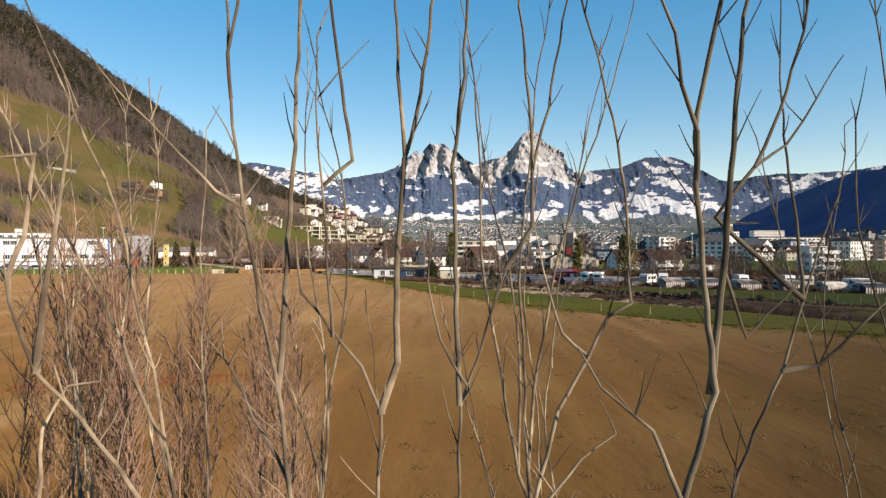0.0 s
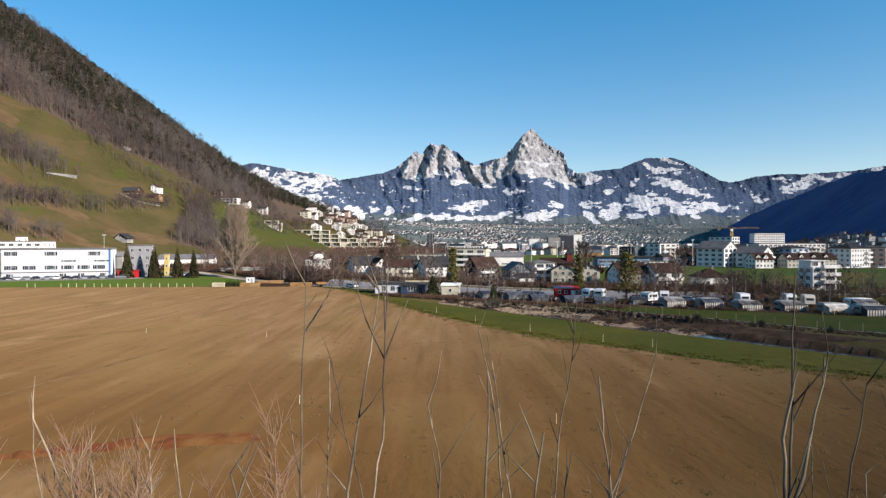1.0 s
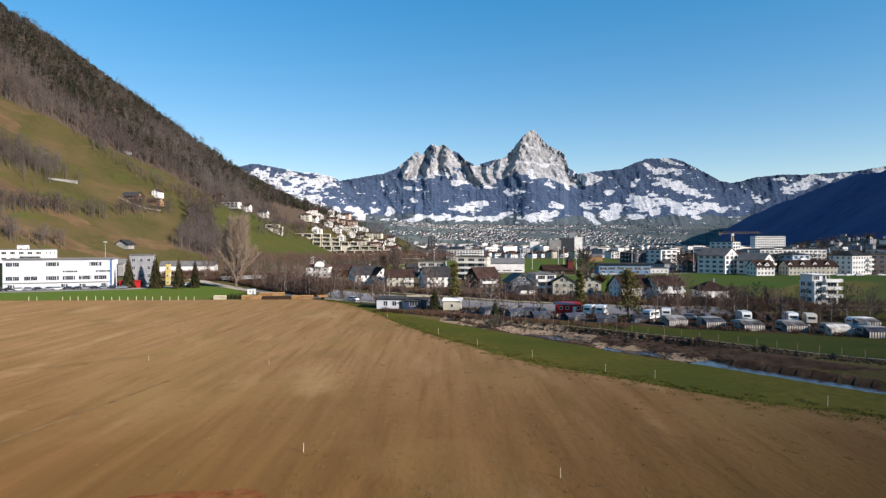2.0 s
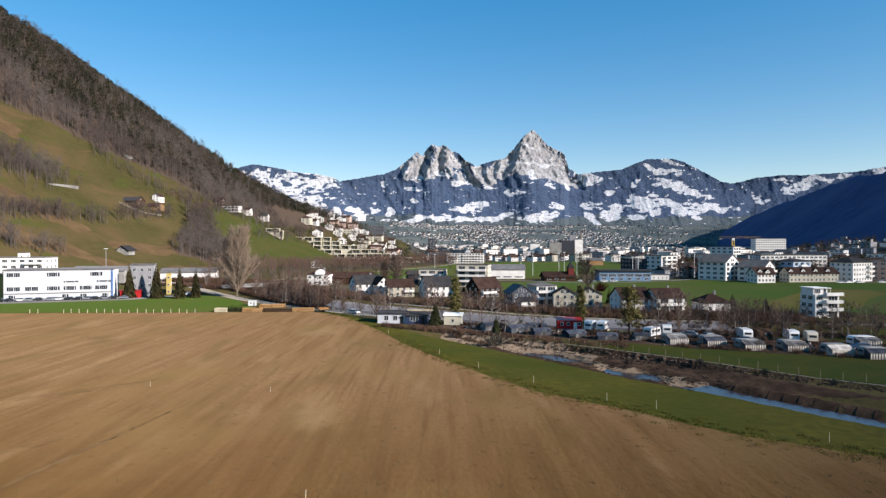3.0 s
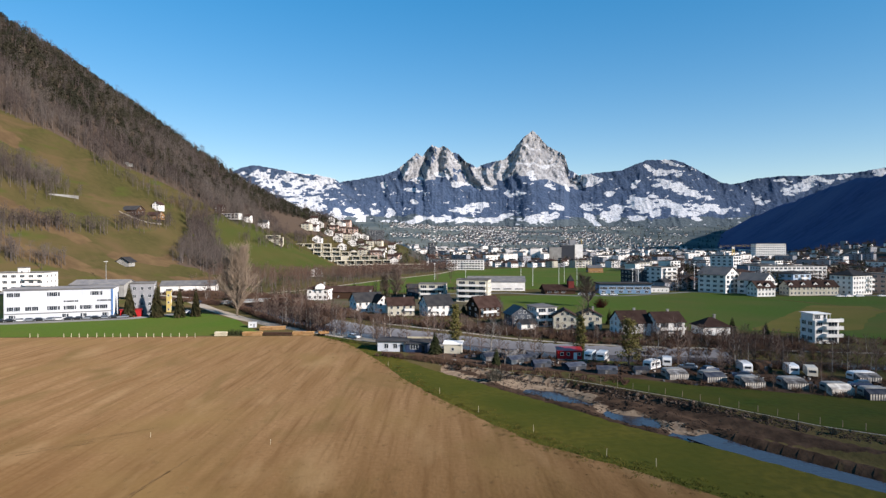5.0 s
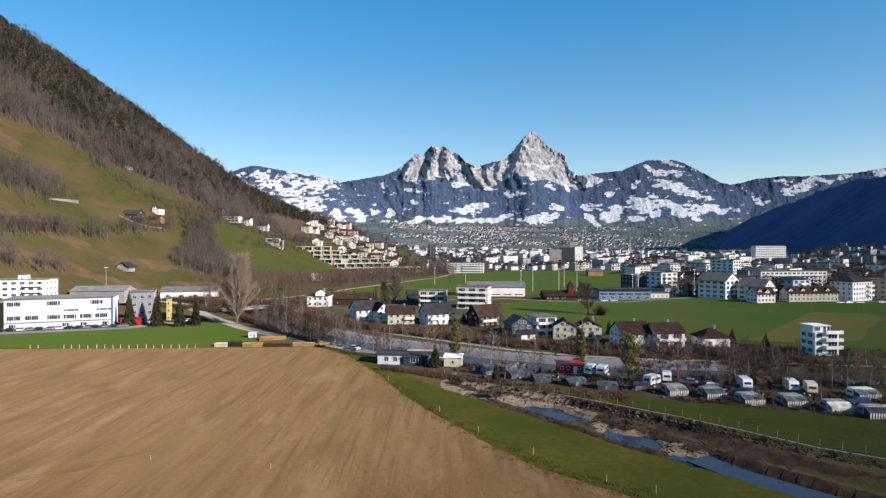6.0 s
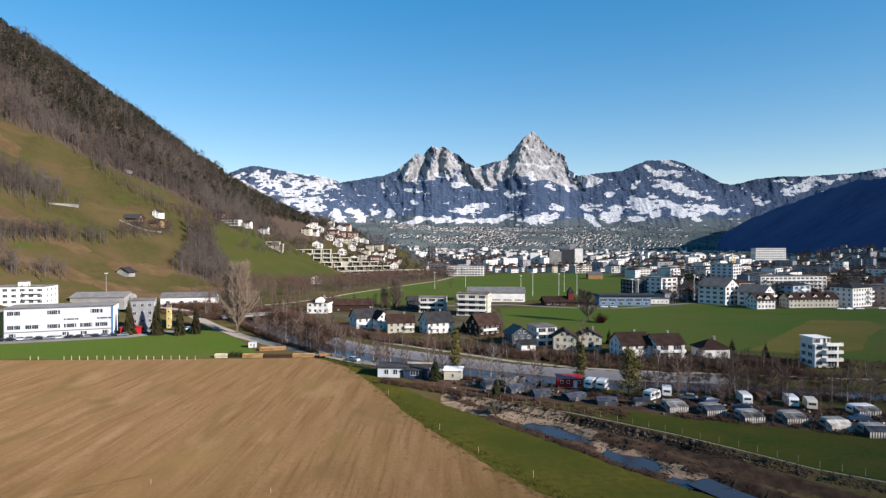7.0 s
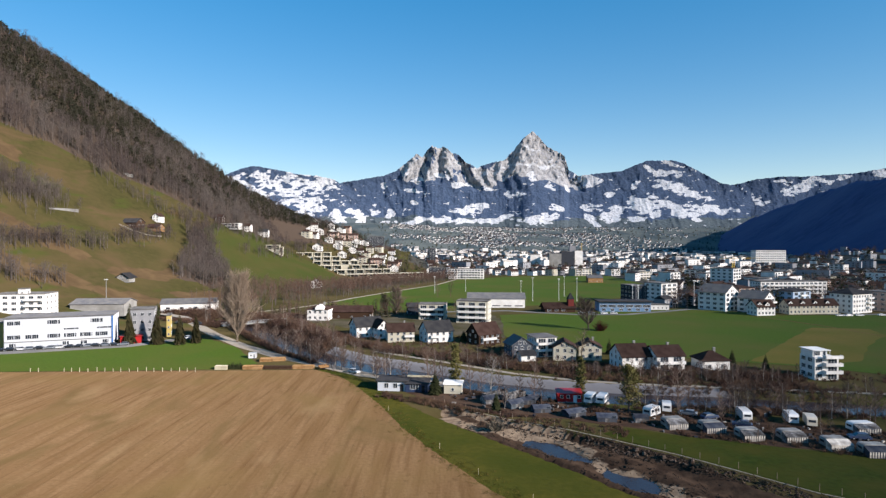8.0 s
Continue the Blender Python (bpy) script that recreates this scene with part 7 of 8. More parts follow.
# small litter between the pitches: crates, boards, folded covers
litter = Shape()
rl = random.Random(91)
for k in range(300):
    t = rl.random()
    x, y = 4 + 100 * t + rl.gauss(0, 2.5), 167 - 46 * t + rl.gauss(0, 5)
    o, z = len(litter.v), float(height(x, y))
    a, b, c = rl.uniform(0.12, 0.6), rl.uniform(0.1, 0.35), rl.uniform(0.1, 0.6)
    litter.box(-a, -b, -0.1, a, b, c, rl.randrange(6))
    an = rl.uniform(0, 3.14)
    litter.v[o:] = [(x + p * math.cos(an) - q * math.sin(an), y + p * math.sin(an) + q * math.cos(an), z + r) for p, q, r in litter.v[o:]]
tagged(part("camp_litter", litter.mesh("camp_litter", [M["canvas_dirty"], M["wood_dark"], M["rubber"], M["wood_dark"], M["tarp_blue"], M["awning_grey"]])), "crates, boards and folded covers between the caravans", "litter", kind="stuff")

# hut, timber stacks and signs at the field corner
ob = thing("site_cabin", at(-71, 219, 10) @ Matrix.Scale(0.7, 4), "white site cabin beside the lane", "cabin")
part("body", Shape().box(-2.0, -1.4, 0.15, 2.0, 1.4, 2.75).mesh("body", M["paint_white"]), ob)
part("roof", Shape().box(-2.1, -1.5, 2.76, 2.1, 1.5, 2.88).mesh("roof", M["frame_white"]), ob)
part("window", WINDOWS["small"], ob, pose(-0.7, -1.4, 1.2))
part("door", Shape().box(0.5, -1.46, 0.2, 1.3, -1.404, 2.2).mesh("door", M["steel"]), ob)
for px in (-1.6, 1.6):
    part("skid", Shape().box(px - 0.15, -1.4, -0.05, px + 0.15, 1.4, 0.146).mesh("skid", M["wood_dark"]), ob)


def timber_stack(x, y, rz, l, h, d, mat, label):
    ob = thing("timber_stack", at(x, y, rz), label, "timber stack", "timber stacks")
    rnd = random.Random(int(x * 10))
    rows = int(h / 0.22)
    for k in range(rows):
        for q in range(2):
            a = -l / 2 + q * l / 2 + rnd.uniform(-0.1, 0.1)
            part("board", Shape().box(a, -d / 2 + rnd.uniform(-0.06, 0.06), k * 0.22, a + l / 2 - 0.05, d / 2, k * 0.22 + 0.19).mesh("board", M[mat]), ob)
    return ob


timber_stack(-75.3, 199.5, 0, 4.2, 1.5, 1.6, "wood_pale", "pale stack of sawn timber at the field edge")
timber_stack(-64.7, 199.7, 0, 6.7, 1.5, 1.6, "wood_warm", "reddish stack of sawn timber at the field edge")
timber_stack(-56.2, 200, 0, 9.6, 1.2, 1.6, "wood_dark", "dark stack of old boards at the field edge")
timber_stack(-47.6, 200.3, 0, 7.2, 1.4, 1.6, "wood_warm", "light brown stack of boards at the field edge")
timber_stack(-62, 214, 12, 9, 1.2, 3.0, "wood_warm", "pile of red bricks beside the site cabin")
bush = thing("hedge", at(-70.7, 199.8), "low dark green hedge between timber stacks", "hedge")
for k in range(7):
    tr, cr = conifer(950 + k, 2.0 + 0.3 * (k % 3), 0.75, 9, 9, 0.3)
    part("foliage", merged(tr, cr, 0, 0).mesh("foliage", M["needles"]), bush, pose(-2.2 + 0.74 * k, 0.2 * (k % 2), 0))
ob = thing("trailer", at(-40.5, 199, 30), "dark red farm trailer with stake sides", "trailer")
part("bed", Shape().box(-1.6, -0.9, 0.7, 1.6, 0.9, 0.85).mesh("bed", M["wood_dark"]), ob)
for px in (-1.5, 0, 1.5):
    for sgn in (-1, 1):
        part("stake", Shape().box(px - 0.05, sgn * 0.85 - 0.05, 0.85, px + 0.05, sgn * 0.85 + 0.05, 2.0).mesh("stake", M["wood_dark"]), ob)
for sgn in (-1, 1):
    part("wheel", Shape().tube([(0, sgn * 0.75, 0.35), (0, sgn * 0.98, 0.35)], [0.35, 0.35], 12).mesh("wheel", M["rubber"]), ob)
    part("side_board", Shape().box(-1.6, sgn * 0.93 - 0.03, 0.9, 1.6, sgn * 0.93 + 0.03, 1.5).mesh("side_board", M["wood_warm"]), ob)
ob = thing("notice_board", at(-36.5, 196.5, 10), "grey notice board on a post", "board")
part("post", Shape().box(-0.1, -0.1, -0.2, 0.1, 0.1, 2.2).mesh("post", M["wood_dark"]), ob)
part("panel", Shape().box(-0.5, -0.16, 0.7, 0.5, -0.104, 2.2).mesh("panel", M["awning_grey"]), ob)


# ---- cars ----
def car(x, y, rz, paint, label, z=None):
    z = 0.07 if z is None else z
    ob = thing("car", pose(x, y, z, 0, 0, rz), label, "car", "parked cars")
    s = Shape().prism([(-2.15, 0.35), (2.15, 0.35), (2.2, 0.62), (2.0, 0.86), (1.1, 0.95), (-1.9, 0.97), (-2.15, 0.8)], "y", -0.86, 0.86)
    part("body", s.mesh("body", M[paint]), ob)
    s = Shape().add([(-1.75, -0.82, 0.96), (1.15, -0.82, 0.96), (1.15, 0.82, 0.96), (-1.75, 0.82, 0.96), (-1.35, -0.66, 1.40), (0.35, -0.66, 1.42), (0.35, 0.66, 1.42), (-1.35, 0.66, 1.40)],
                    [(0, 1, 5, 4), (1, 2, 6, 5), (2, 3, 7, 6), (3, 0, 4, 7)])
    part("glasshouse", s.mesh("glasshouse", M["glass"]), ob)
    part("roof", Shape().box(-1.37, -0.67, 1.40, 0.37, 0.67, 1.46).mesh("roof", M[paint]), ob)
    for px in (-1.35, 1.35):
        for sgn in (-1, 1):
            wheel = part("wheel", Shape().tube([(px, sgn * 0.68, 0.32), (px, sgn * 0.89, 0.32)], [0.32, 0.32], 12).mesh("wheel", M["rubber"]), ob)
            part("rim", Shape().tube([(px, sgn * 0.87, 0.32), (px, sgn * 0.90, 0.32)], [0.2, 0.2], 10).mesh("rim", M["steel"]), wheel)
    for sgn in (-1, 1):
        part("headlight", Shape().box(2.12, sgn * 0.62 - 0.16, 0.62, 2.21, sgn * 0.62 + 0.16, 0.76).mesh("headlight", M["frame_white"]), ob)
    return ob


rnd = random.Random(77)
first_car = {}
PAINTS = {"paint_dark": "dark saloon car parked in a row", "paint_white": "white car parked in a row", "paint_silver": "silver car parked in a row", "paint_blue": "dark blue car parked in a row"}


def parked(x, y, rz, paint, z=0.09):
    if paint in first_car:
        copy_thing(first_car[paint], pose(x, y, z, 0, 0, rz))
    else:
        first_car[paint] = car(x, y, rz, paint, PAINTS[paint], z)


for k, p in enumerate(["paint_white", "paint_dark", "paint_dark", "paint_white", "paint_silver", "paint_dark", "paint_silver", "paint_white", "paint_dark", "paint_dark", "paint_silver", "paint_dark", "paint_silver", "paint_dark", "paint_silver"]):
    t = k / 14
    parked(-178 + 44 * t, 231.0 + 15.0 * t, 20 + rnd.choice([0, 180]) + rnd.uniform(-4, 4), p)
for x, y in ((-118, 266), (-114, 263), (-111, 260)):
    parked(x, y, 60 + rnd.uniform(-8, 8), rnd.choice(list(PAINTS)))
car(-29.3, 193.3, -38, "paint_white", "white car driving slowly along the lane", 0.09)
for x, y in ((-138, 322), (-134, 317), (-130, 312), (-127, 307), (-141, 312), (-137, 306)):
    parked(x, y, 125 + rnd.uniform(-8, 8), rnd.choice(["paint_dark", "paint_dark", "paint_blue", "paint_silver"]), 0.08)
for x, y in ((84, 356), (90, 355), (97, 354), (103, 354), (232, 343), (237, 343), (244, 344), (258, 345)):
    parked(x, y, rnd.uniform(-8, 8), rnd.choice(["paint_white", "paint_silver", "paint_dark", "paint_white"]), 0.10)
for x, y in ((61, 146), (65, 143), (56, 154), (70, 137), (91, 128), (27, 160)):
    parked(x, y, rnd.uniform(0, 180), rnd.choice(["paint_dark", "paint_blue", "paint_silver"]), 0.06)


# ---- a lamp post by the warehouse ----
ob = thing("street_lamp", at(-211, 368), "tall grey lamp post beside the warehouse", "street lamp")
part("pole", Shape().tube([(0, 0, -0.3), (0, 0, 15.5)], [0.18, 0.10], 6).mesh("pole", M["steel"]), ob)
part("lamp", Shape().box(-1.1, -0.3, 15.5, 1.1, 0.3, 15.9).mesh("lamp", M["frame_white"]), ob)
# ---- footbridge over the river ----
ob = thing("footbridge", pose(-99, 309, 0.6, 0, 0, 38), "pale concrete footbridge with steel railings over the river", "bridge")
part("deck", Shape().box(-17, -1.6, 0, 17, 1.6, 0.5).mesh("deck", M["concrete"]), ob)
for sgn in (-1, 1):
    part("railing", Shape().box(-17, sgn * 1.5 - 0.05, 1.45, 17, sgn * 1.5 + 0.05, 1.55).box(-17, sgn * 1.5 - 0.04, 0.95, 17, sgn * 1.5 + 0.04, 1.02).mesh("railing", M["steel"]), ob)
    for px in range(-16, 17, 4):
        part("post", Shape().box(px - 0.06, sgn * 1.5 - 0.06, 0.5, px + 0.06, sgn * 1.5 + 0.06, 1.45).mesh("post", M["steel"]), ob)


# ---- fences, stakes, stones ----
def stake(x, y, h, r, mat, label, group, name="stake", category="stake"):
    ob = thing(name, at(x, y, rnd.uniform(0, 90)), label, category, group)
    part("post", Shape().tube([(0, 0, -0.3), (rnd.uniform(-0.04, 0.04), rnd.uniform(-0.04, 0.04), h)], [r, r * 0.9], 6).mesh("post", M[mat]), ob)
    return ob


for k in range(17):
    stake(-126.5 + 2.75 * k, 195.6 + rnd.uniform(-0.4, 0.4), rnd.uniform(1.2, 1.5), 0.11, "wood_pale", "pale wooden fence post along the meadow", "meadow fence posts", "fence_post", "post")
for x in (-137.5, -134.8):
    stake(x, 195.4, 1.3, 0.11, "wood_pale", "pale wooden fence post along the meadow", "meadow fence posts", "fence_post", "post")
for x, y in ((-47.1, 94.4), (-26.8, 91.1), (-12.4, 52.8), (9.6, 47)):
    stake(x, y, 0.9, 0.035, "wood_pale", "pale marker stake standing in the field", "field marker stakes")
for x, y in ((15.0, 97.2), (29.8, 81.9), (44.8, 68.0), (6.6, 108.5), (-0.7, 122.3), (24, 86), (-14, 150)):
    stake(x, y, 1.25, 0.038, "wood_pale", "thin pale stake on the grass strip", "verge stakes")
for k in range(len(CAMP_EDGE) - 2):
    (ax, ay), (bx, by) = CAMP_EDGE[k + 1], CAMP_EDGE[k + 2]
    n = max(1, int(math.hypot(bx - ax, by - ay) / 3.2))
    for j in range(n):
        t = j / n
        stake(ax + (bx - ax) * t + 1.2, ay + (by - ay) * t + 1.4, 1.25, 0.06, "twig_tan", "weathered pale fence post above the stone bank", "camp fence posts", "fence_post", "post")
# riprap stones on the far side of the brook
bm = bmesh.new()
bmesh.ops.create_icosphere(bm, subdivisions=1, radius=1.0)
STONES = []
for k in range(5):
    me = bpy.data.meshes.new("stone")
    b2 = bm.copy()
    for v in b2.verts:
        v.co *= rnd.uniform(0.65, 1.1)
        v.co.z *= 0.7
    b2.to_mesh(me)
    b2.free()
    me.materials.append(M["stone"])
    STONES.append(me)
bm.free()
bank_ob = thing("stone_bank", pose(40, 120, 0), "rough stone bank of grey boulders along the brook", "stone bank")
for k in range(290):
    i = rnd.choice([2, 2, 3, 3, 4, 4, 5, 6])
    (ax, ay), (bx, by) = CAMP_EDGE[i], CAMP_EDGE[i + 1]
    t = rnd.random()
    l = math.hypot(bx - ax, by - ay)
    off = rnd.uniform(-4.5, -0.8)
    x, y = ax + (bx - ax) * t - (by - ay) / l * off, ay + (by - ay) * t + (bx - ax) / l * off
    s_ = rnd.uniform(0.14, 0.38) * (2.0 if rnd.random() < 0.10 else 1.0)
    part("stone", STONES[k % 5], bank_ob, pose(x - 40, y - 120, float(height(x, y)) + 0.05, rnd.uniform(0, 360), rnd.uniform(0, 360), rnd.uniform(0, 360)) @ Matrix.Scale(s_, 4))
# driftwood and rubble in the brook bed
rub = Shape()
for k in range(3300):
    if k < 1200:
        i = rnd.randrange(4)
        (ax, ay), (bx, by) = BROOK[i], BROOK[i + 1]
        t, off = rnd.random(), rnd.gauss(0.8, 3.6)
    else:
        i = rnd.choice([2, 3, 3, 4, 4, 5, 5, 6, 6, 7, 8])
        (ax, ay), (bx, by) = CAMP_EDGE[i], CAMP_EDGE[i + 1]
        t, off = rnd.random(), rnd.uniform(-5.2, -0.4)
    l = math.hypot(bx - ax, by - ay)
    x, y = ax + (bx - ax) * t - (by - ay) / l * off, ay + (by - ay) * t + (bx - ax) / l * off
    z, s_ = float(height(x, y)), rnd.uniform(0.08, 0.3)
    a = rnd.uniform(0, 3.1)
    if rnd.random() < 0.2:
        rub.tube([(x, y, z + 0.1), (x + math.cos(a) * s_ * 6, y + math.sin(a) * s_ * 6, z + 0.25)], [0.07, 0.04], 4)
    else:
        rub.add([(x + s_ * math.cos(a + q) * rnd.uniform(0.7, 1.2), y + s_ * math.sin(a + q) * rnd.uniform(0.7, 1.2), z - 0.05) for q in (0, 1.3, 2.6, 3.9, 5.2)] + [(x + s_ * 0.2, y, z + s_ * 0.7)],
                [(q, (q + 1) % 5, 5) for q in range(5)])
tagged(part("rubble", rub.mesh("rubble", M["stone"])), "loose stones and driftwood in the brook bed", "rubble", kind="stuff")

for x, y, s_ in ((12.2, 135.4, 1.7), (49, 112, 0.7), (57, 104, 0.6), (33, 127, 0.6), (64, 96, 0.6)):
    ob = thing("bush", at(x, y) @ Matrix.Scale(s_, 4), "dark leafless bush on the cut bank of the brook", "bush", "bushes at the brook")
    part("branchwork", shrub(int(x), 2.2, 150).mesh("branchwork", M["bark_dark"]), ob)

# ---- young trees close in front of the start ----
def stem(sh, rnd, p, d, length, r0, r1, seg=0.55, wob=0.05, lift=0.03, sides=6):
    pts, radii = [p.copy()], [r0]
    n = max(2, int(length / seg))
    for k in range(n):
        d = (d + Vector((rnd.uniform(-wob, wob), rnd.uniform(-wob, wob), lift))).normalized()
        p = p + d * (length / n)
        pts.append(p.copy())
        radii.append(r0 + (r1 - r0) * (k + 1) / n)
    sh.tube(pts, radii, sides, cap=False)
    return pts


def sapling(seed, x, y, h, r, lean, forks, label, fork_z=0.58, bark="bark_pale"):
    """A slender tree: one crooked stem that forks into rising shoots with fine side twigs."""
    rnd = random.Random(seed)
    ob = thing("sapling", at(x, y), label, "tree", "young trees at the field edge")
    s = Shape()
    d = Vector((lean[0], lean[1], 1)).normalized()
    pts = stem(s, rnd, Vector((0, 0, -0.2)), d, h * (fork_z - 0.08), r, r * 0.62, wob=0.11)
    part("trunk", s.mesh("trunk", M[bark], True), ob)
    tip = pts[-1]
    for k in range(forks):
        s = Shape()
        az = rnd.uniform(0, 6.28)
        base = tip if k < 2 else pts[-1 - rnd.randint(1, min(5, len(pts) - 2))]
        out = rnd.uniform(0.05, 0.13) if k < 2 else rnd.uniform(0.12, 0.34)
        dd = Vector((math.cos(az) * out, math.sin(az) * out * 0.5, 1)).normalized()
        ln = (h - base.z) * (rnd.uniform(0.92, 1.02) if k < 2 else rnd.uniform(0.55, 0.98))
        q = stem(s, rnd, base.copy(), dd, ln, r * (rnd.uniform(0.42, 0.56) if k < 2 else rnd.uniform(0.20, 0.34)), 0.007, 0.34, 0.13, 0.06, 5)
        for j in range(int(ln * 2.6)):
            i = rnd.randint(1, len(q) - 1)
            a2, o2 = rnd.uniform(0, 6.28), rnd.uniform(0.2, 0.9)
            d2 = Vector((math.cos(a2) * o2, math.sin(a2) * o2, 1)).normalized()
            e = stem(s, rnd, q[i].copy(), d2, rnd.uniform(0.15, 0.7), 0.008, 0.003, 0.22, 0.16, 0.06, 3)
        part("branch", s.mesh("branch", M[bark], True), ob)
    return ob


def young_tree(seed, y, bark, label, stems):
    """A slender tree whose stems run through given points (x, z) at about y metres out; each stem carries fine side twigs."""
    rnd = random.Random(seed)
    x0 = stems[0][2][0][0]
    ob = thing("sapling", at(x0, y), label, "tree", "young trees at the field edge")
    depth = {}
    for k, (r0, r1, pts) in enumerate(stems):
        s = Shape()
        line = [(x0, 0.0, -0.2), (x0 + (pts[0][0] - x0) * 0.5 + 0.06, 0.05, 3.5)] if k == 0 else []
        near_ = min(depth, key=lambda q: math.hypot(q[0] - pts[0][0], (q[1] - pts[0][1]) * (0.5 if q[1] < pts[0][1] else 4.0))) if depth else None
        if near_ and math.dist(near_, pts[0]) > 0.03:
            pts = [near_] + pts
        d = depth[near_] if near_ else 0.0
        drift = rnd.uniform(-0.12, 0.12)
        for x, z in pts:
            line.append((x, d, z))
            depth[(x, z)] = d
            d += drift + rnd.uniform(-0.05, 0.05)
        fine_, n = [], len(line)
        for i in range(n - 1):
            a, b = Vector(line[i]), Vector(line[i + 1])
            m = max(2, int((b - a).length / 0.16))
            for j in range(m):
                jit = 0.010 if i or k else 0.02
                fine_.append(a.lerp(b, j / m) + Vector((rnd.uniform(-jit, jit), rnd.uniform(-jit, jit), 0)))
        fine_.append(Vector(line[-1]))
        fine_ = [Vector((p.x - x0, p.y, p.z)) for p in fine_]
        m = len(fine_)
        s.tube(fine_, [r0 + (r1 - r0) * (i / (m - 1)) ** 0.8 for i in range(m)], 6, cap=False)
        for j in range(int(m * 0.30)):
            i = rnd.randint(m // 3, m - 1)
            a2, o2 = rnd.uniform(0, 6.28), rnd.uniform(0.25, 0.9)
            if fine_[i].z > 6:
                stem(s, rnd, fine_[i].copy(), Vector((math.cos(a2) * o2, math.sin(a2) * o2, 1)).normalized(), rnd.uniform(0.12, 0.6), min(0.009, r1 + 0.003), 0.003, 0.2, 0.18, 0.06, 3)
        part("trunk" if k == 0 else "branch", s.mesh("trunk" if k == 0 else "branch", M[bark], True), ob)
    return ob


WORDS = "slender leafless young tree with pale bark"
DARK = "slender leafless young tree with dark bark"
young_tree(1, 4.5, "bark_dark", "sturdy leafless young tree forked into rising stems", [(0.062, 0.010, [(2.53, 7.72), (2.82, 8.88), (2.71, 9.71), (2.60, 10.44), (2.56, 10.92), (2.70, 11.70), (2.82, 12.52), (2.76, 13.17), (2.74, 13.51)]),
               (0.034, 0.006, [(2.82, 8.84), (2.93, 9.79), (3.00, 10.74), (3.11, 11.61), (3.25, 12.35), (3.31, 13.17), (3.35, 14.12)]),
               (0.022, 0.005, [(2.56, 10.79), (2.38, 11.09), (2.28, 11.39), (2.08, 11.74), (2.02, 12.13)]),
               (0.018, 0.004, [(2.82, 12.52), (2.98, 12.86), (3.11, 13.30), (3.20, 13.69)]),
               (0.016, 0.004, [(2.93, 9.79), (3.11, 9.27), (3.29, 9.45), (3.55, 9.71)]),
               (0.028, 0.006, [(2.59, 7.97), (2.33, 8.60), (1.94, 8.93), (1.75, 9.23)])])
young_tree(2, 4.6, "bark_dark", DARK, [(0.046, 0.008, [(2.98, 7.72), (3.16, 8.15), (3.54, 8.95), (3.76, 9.53), (3.98, 9.97), (4.24, 10.44)]),
               (0.026, 0.006, [(3.54, 8.95), (3.85, 9.01), (4.14, 9.29), (4.45, 9.62)]),
               (0.024, 0.005, [(3.03, 10.22), (3.35, 10.64), (3.59, 11.13), (3.77, 11.78), (3.90, 12.47), (4.04, 13.30)]),
               (0.014, 0.004, [(3.35, 10.64), (3.63, 10.83), (3.89, 11.22), (4.17, 11.61)]),
               (0.016, 0.004, [(3.76, 9.53), (3.72, 10.22), (3.67, 10.92), (3.69, 11.61), (3.72, 12.52)])])
young_tree(3, 4.5, "bark_pale", WORDS, [(0.050, 0.007, [(-0.37, 7.63), (-0.48, 8.88), (-0.60, 9.53), (-0.71, 10.31), (-0.78, 11.05), (-0.76, 11.78), (-0.86, 12.39), (-1.00, 12.91)]),
               (0.028, 0.005, [(-0.49, 8.88), (-0.43, 9.84), (-0.37, 10.74), (-0.34, 11.78), (-0.27, 12.73), (-0.17, 13.30), (-0.05, 14.12)]),
               (0.022, 0.006, [(-0.43, 8.19), (-0.70, 8.67), (-0.89, 9.06), (-1.01, 9.16)]),
               (0.015, 0.004, [(-0.78, 11.35), (-0.61, 12.00), (-0.54, 12.56), (-0.48, 14.21)]),
               (0.018, 0.004, [(-0.72, 10.27), (-0.87, 10.38), (-1.21, 10.74), (-1.60, 11.13), (-1.78, 11.39)])])
young_tree(4, 4.7, "bark_pale", WORDS, [(0.052, 0.010, [(0.23, 7.63), (0.27, 8.67), (0.13, 9.06), (-0.09, 9.36), (-0.28, 9.64), (-0.31, 10.05)]),
               (0.036, 0.006, [(0.27, 8.71), (0.39, 9.06), (0.40, 9.88), (0.46, 10.66), (0.59, 11.18), (0.67, 11.87), (0.78, 12.35), (0.82, 13.30)]),
               (0.018, 0.005, [(-0.05, 9.32), (-0.10, 10.40), (-0.12, 11.00), (-0.09, 11.39)]),
               (0.020, 0.004, [(0.46, 10.66), (0.41, 11.31), (0.39, 11.87), (0.44, 12.73), (0.34, 13.25)]),
               (0.016, 0.004, [(0.13, 10.57), (0.04, 11.26), (-0.02, 11.87), (-0.05, 12.56), (0.07, 13.25), (0.11, 14.29)])])
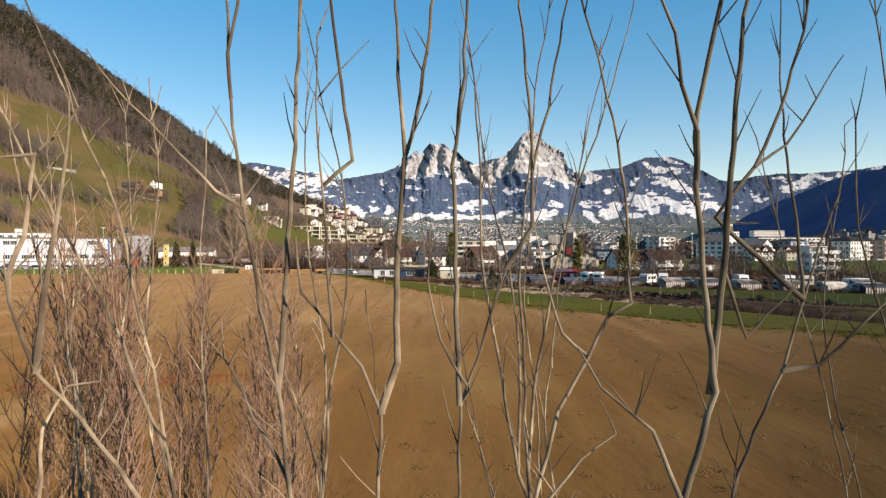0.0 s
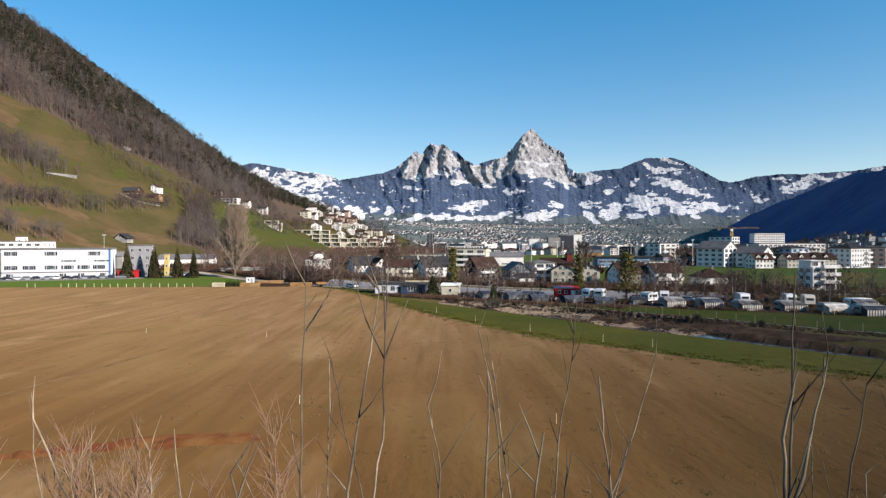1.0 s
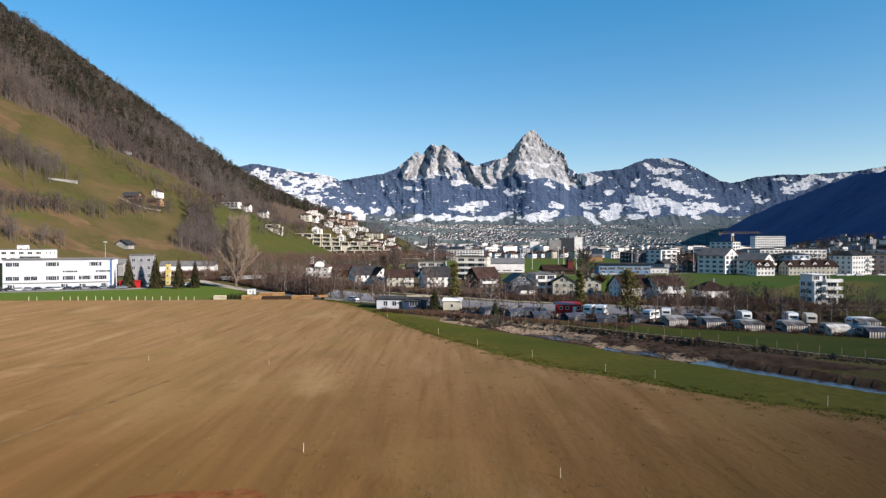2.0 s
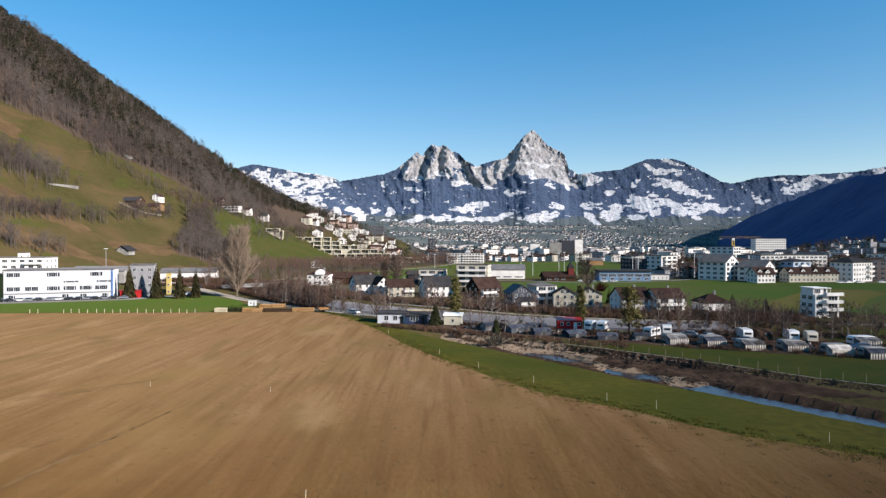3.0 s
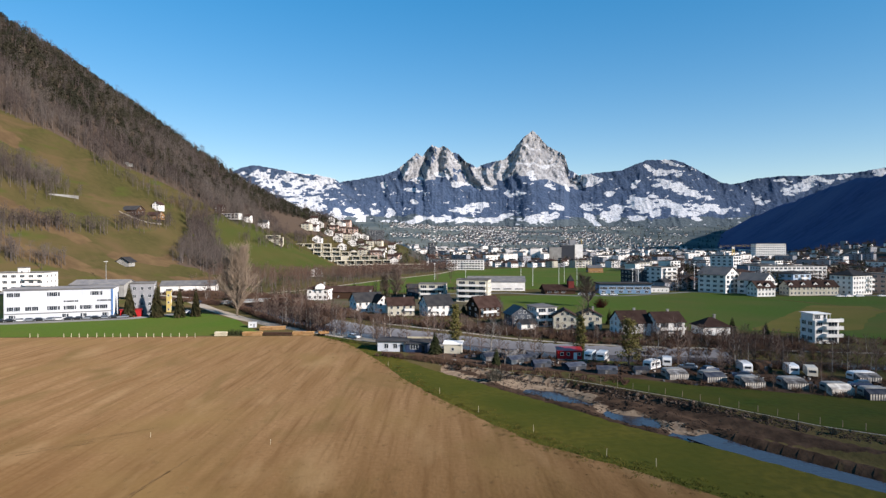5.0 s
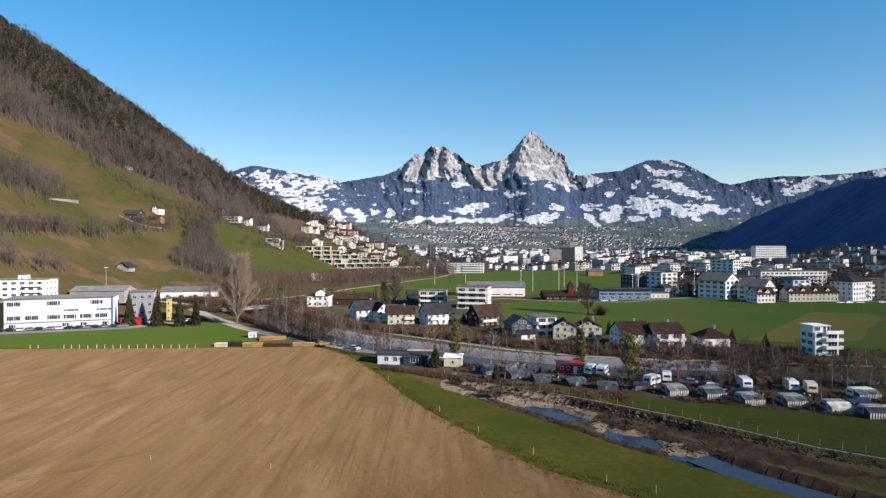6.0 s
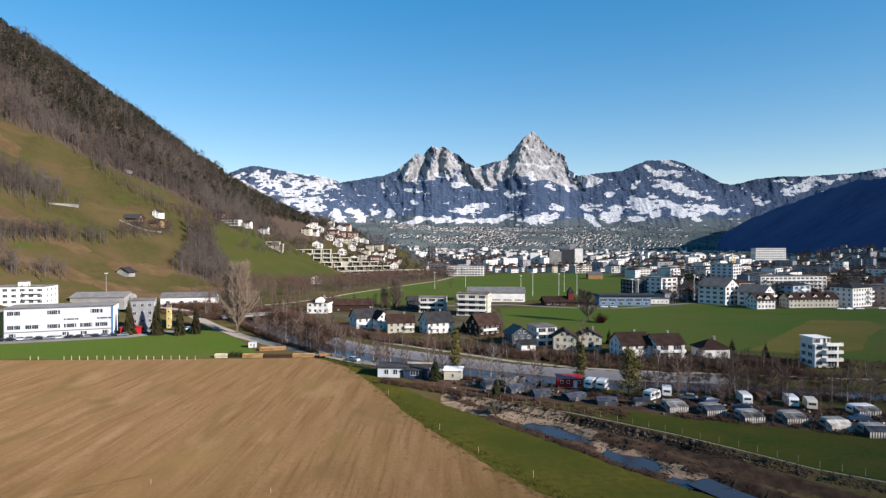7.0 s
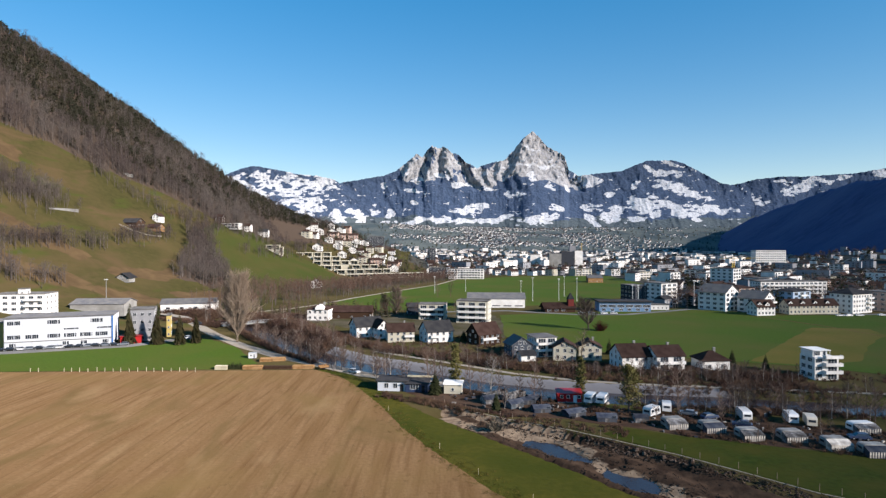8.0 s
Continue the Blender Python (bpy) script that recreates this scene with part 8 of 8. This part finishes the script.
young_tree(5, 4.5, "bark_dark", "slender leafless young tree leaning and forked low", [(0.040, 0.008, [(0.87, 7.63), (0.89, 8.75), (1.04, 9.14), (1.18, 9.58), (1.27, 9.80), (1.46, 9.90)]),
               (0.024, 0.005, [(0.89, 8.75), (0.85, 9.84), (0.83, 10.57), (0.91, 11.22), (0.93, 11.87), (1.04, 12.52), (1.12, 13.25)]),
               (0.020, 0.005, [(1.27, 9.80), (1.47, 10.14), (1.48, 10.74), (1.42, 11.35), (1.36, 11.87), (1.43, 12.73)]),
               (0.016, 0.004, [(1.48, 10.57), (1.60, 11.09), (1.69, 11.61), (1.77, 12.13), (1.81, 12.86)]),
               (0.018, 0.004, [(0.95, 8.88), (0.73, 9.27), (0.64, 9.71), (0.66, 10.14)])])
young_tree(6, 4.6, "bark_pale", WORDS, [(0.036, 0.007, [(1.38, 7.63), (1.68, 8.66), (1.94, 9.08), (2.12, 9.40), (2.30, 9.51), (2.29, 10.44), (2.20, 11.05), (2.06, 11.78), (1.94, 12.22), (1.88, 12.95), (1.86, 13.30)]),
               (0.020, 0.006, [(1.43, 7.76), (1.86, 8.28), (2.15, 8.47)]),
               (0.016, 0.004, [(1.94, 9.08), (1.73, 9.27), (1.62, 9.62), (1.51, 10.14)])])
young_tree(7, 4.3, "bark_pale", "leafless young tree with crooked low branches", [(0.050, 0.010, [(-1.21, 7.72), (-1.60, 8.41), (-1.95, 8.88), (-2.09, 9.10), (-2.19, 9.45), (-2.23, 9.75)]),
               (0.028, 0.006, [(-2.09, 9.10), (-1.99, 9.62), (-1.83, 10.14), (-1.73, 10.57), (-1.66, 10.94)]),
               (0.026, 0.008, [(-2.30, 7.63), (-2.31, 8.58), (-2.21, 8.88), (-2.04, 8.88)]),
               (0.020, 0.005, [(-2.11, 10.05), (-2.03, 10.61), (-1.86, 10.74), (-1.71, 10.92)]),
               (0.018, 0.005, [(-2.38, 10.05), (-2.56, 10.57), (-2.61, 11.00)]),
               (0.014, 0.004, [(-2.17, 10.57), (-2.30, 11.31), (-2.51, 11.70)])])
sapling(9, -1.25, 6.6, 13.4, 0.050, (0.004, 0.0), 4, WORDS, 0.62)
sapling(10, 5.02, 6.6, 13.8, 0.050, (0.0, 0.0), 6, WORDS, 0.62)
sapling(11, 1.95, 7.4, 13.5, 0.045, (0.0, 0.0), 4, WORDS, 0.62)
sapling(12, 3.1, 7.6, 13.4, 0.045, (0.0, 0.0), 4, WORDS, 0.62)
sapling(13, -0.2, 8.2, 13.3, 0.044, (0.0, 0.0), 4, WORDS, 0.58)
sapling(14, -3.88, 7.8, 12.4, 0.050, (0.0, 0.0), 6, WORDS, 0.62)
low = []
for k in range(120):
    x = rnd.uniform(-16, 16)
    low.append((rnd.randint(0, 4), x, rnd.uniform(9, 15) + abs(x) * 0.3, 0.0, rnd.uniform(0, 6.28), rnd.uniform(0.5, 1.2)))
tagged(part("undergrowth", strewn(SHRUBS, low, ["shrub_brown"], "undergrowth")), "brown leafless undergrowth below the young trees", "shrubs", kind="stuff")
BRUSH = [merged(*bare_tree(640 + k, 11.2, limbs=22, twigs=7, sides=4, segs=5, r0=0.03, fine=0.006, spread_=0.12, crown0=0.45, upright=1.8, twig_len=0.07), 0, 0) for k in range(4)]
brush = []
for k in range(40):
    y = rnd.uniform(7.0, 14)
    x = rnd.uniform(-0.82, -0.18) * y if k < 44 else rnd.uniform(0.1, 0.8) * y
    brush.append((rnd.randint(0, 3), x, y, 0.0, rnd.uniform(0, 6.28), rnd.uniform(0.85, 1.12) if k < 28 else rnd.uniform(0.66, 0.95)))
tagged(part("brushwood", strewn(BRUSH, brush, ["shrub_purple"], "brushwood")), "thin purple-brown leafless brushwood at the field edge", "brushwood", kind="stuff")
# dry tufts across the near part of the field
tuft = []
TUFTS = []
for k in range(4):
    s = Shape()
    for j in range(14):
        az, ln = rnd.uniform(0, 6.28), rnd.uniform(0.05, 0.13)
        bx, by = rnd.uniform(-0.25, 0.25), rnd.uniform(-0.25, 0.25)
        s.add([(bx - 0.02, by, 0.0), (bx + 0.02, by, 0.0), (bx + math.cos(az) * 0.1, by + math.sin(az) * 0.1, ln)], [(0, 1, 2)])
    TUFTS.append(s)
FIELD_EDGE = [(-40, 195), (-25, 172), (-17, 154), (-9, 133), (-1, 117), (7, 102), (15, 89), (25, 80), (35, 69), (47, 61), (70, 46), (110, 20), (-110, 20), (-150, 193)]
px_, py_ = nprnd.uniform(-130, 60, 4000), 22 + 150 * nprnd.rand(4000) ** 1.2
ok_ = in_poly(px_, py_, FIELD_EDGE) & (np.abs(px_) < py_ * 0.8)
for x, y in zip(px_[ok_], py_[ok_]):
    tuft.append((rnd.randint(0, 3), x, y, 0.05, rnd.uniform(0, 6.28), rnd.uniform(0.7, 1.6)))
edge_tufts = []
for k in range(1000):
    i = rnd.randrange(10)
    (ax, ay), (bx, by) = FIELD_EDGE[i], FIELD_EDGE[i + 1]
    t, off = rnd.random(), rnd.gauss(-0.6, 1.8)
    l = math.hypot(bx - ax, by - ay)
    edge_tufts.append((rnd.randint(0, 3), ax + (bx - ax) * t + (by - ay) / l * off + 1.0, ay + (by - ay) * t - (bx - ax) / l * off + 1.0, 0.05, rnd.uniform(0, 6.28), rnd.uniform(1.2, 2.6)))
tagged(part("edge_grass", strewn(TUFTS, edge_tufts, ["grass_tan"], "edge_grass")), "ragged olive grass along the edge of the hay field", "grass", kind="stuff")
tagged(part("stubble_tufts", strewn(TUFTS, tuft, ["straw"], "stubble_tufts")), "short dry tufts of cut grass", "grass", kind="stuff")
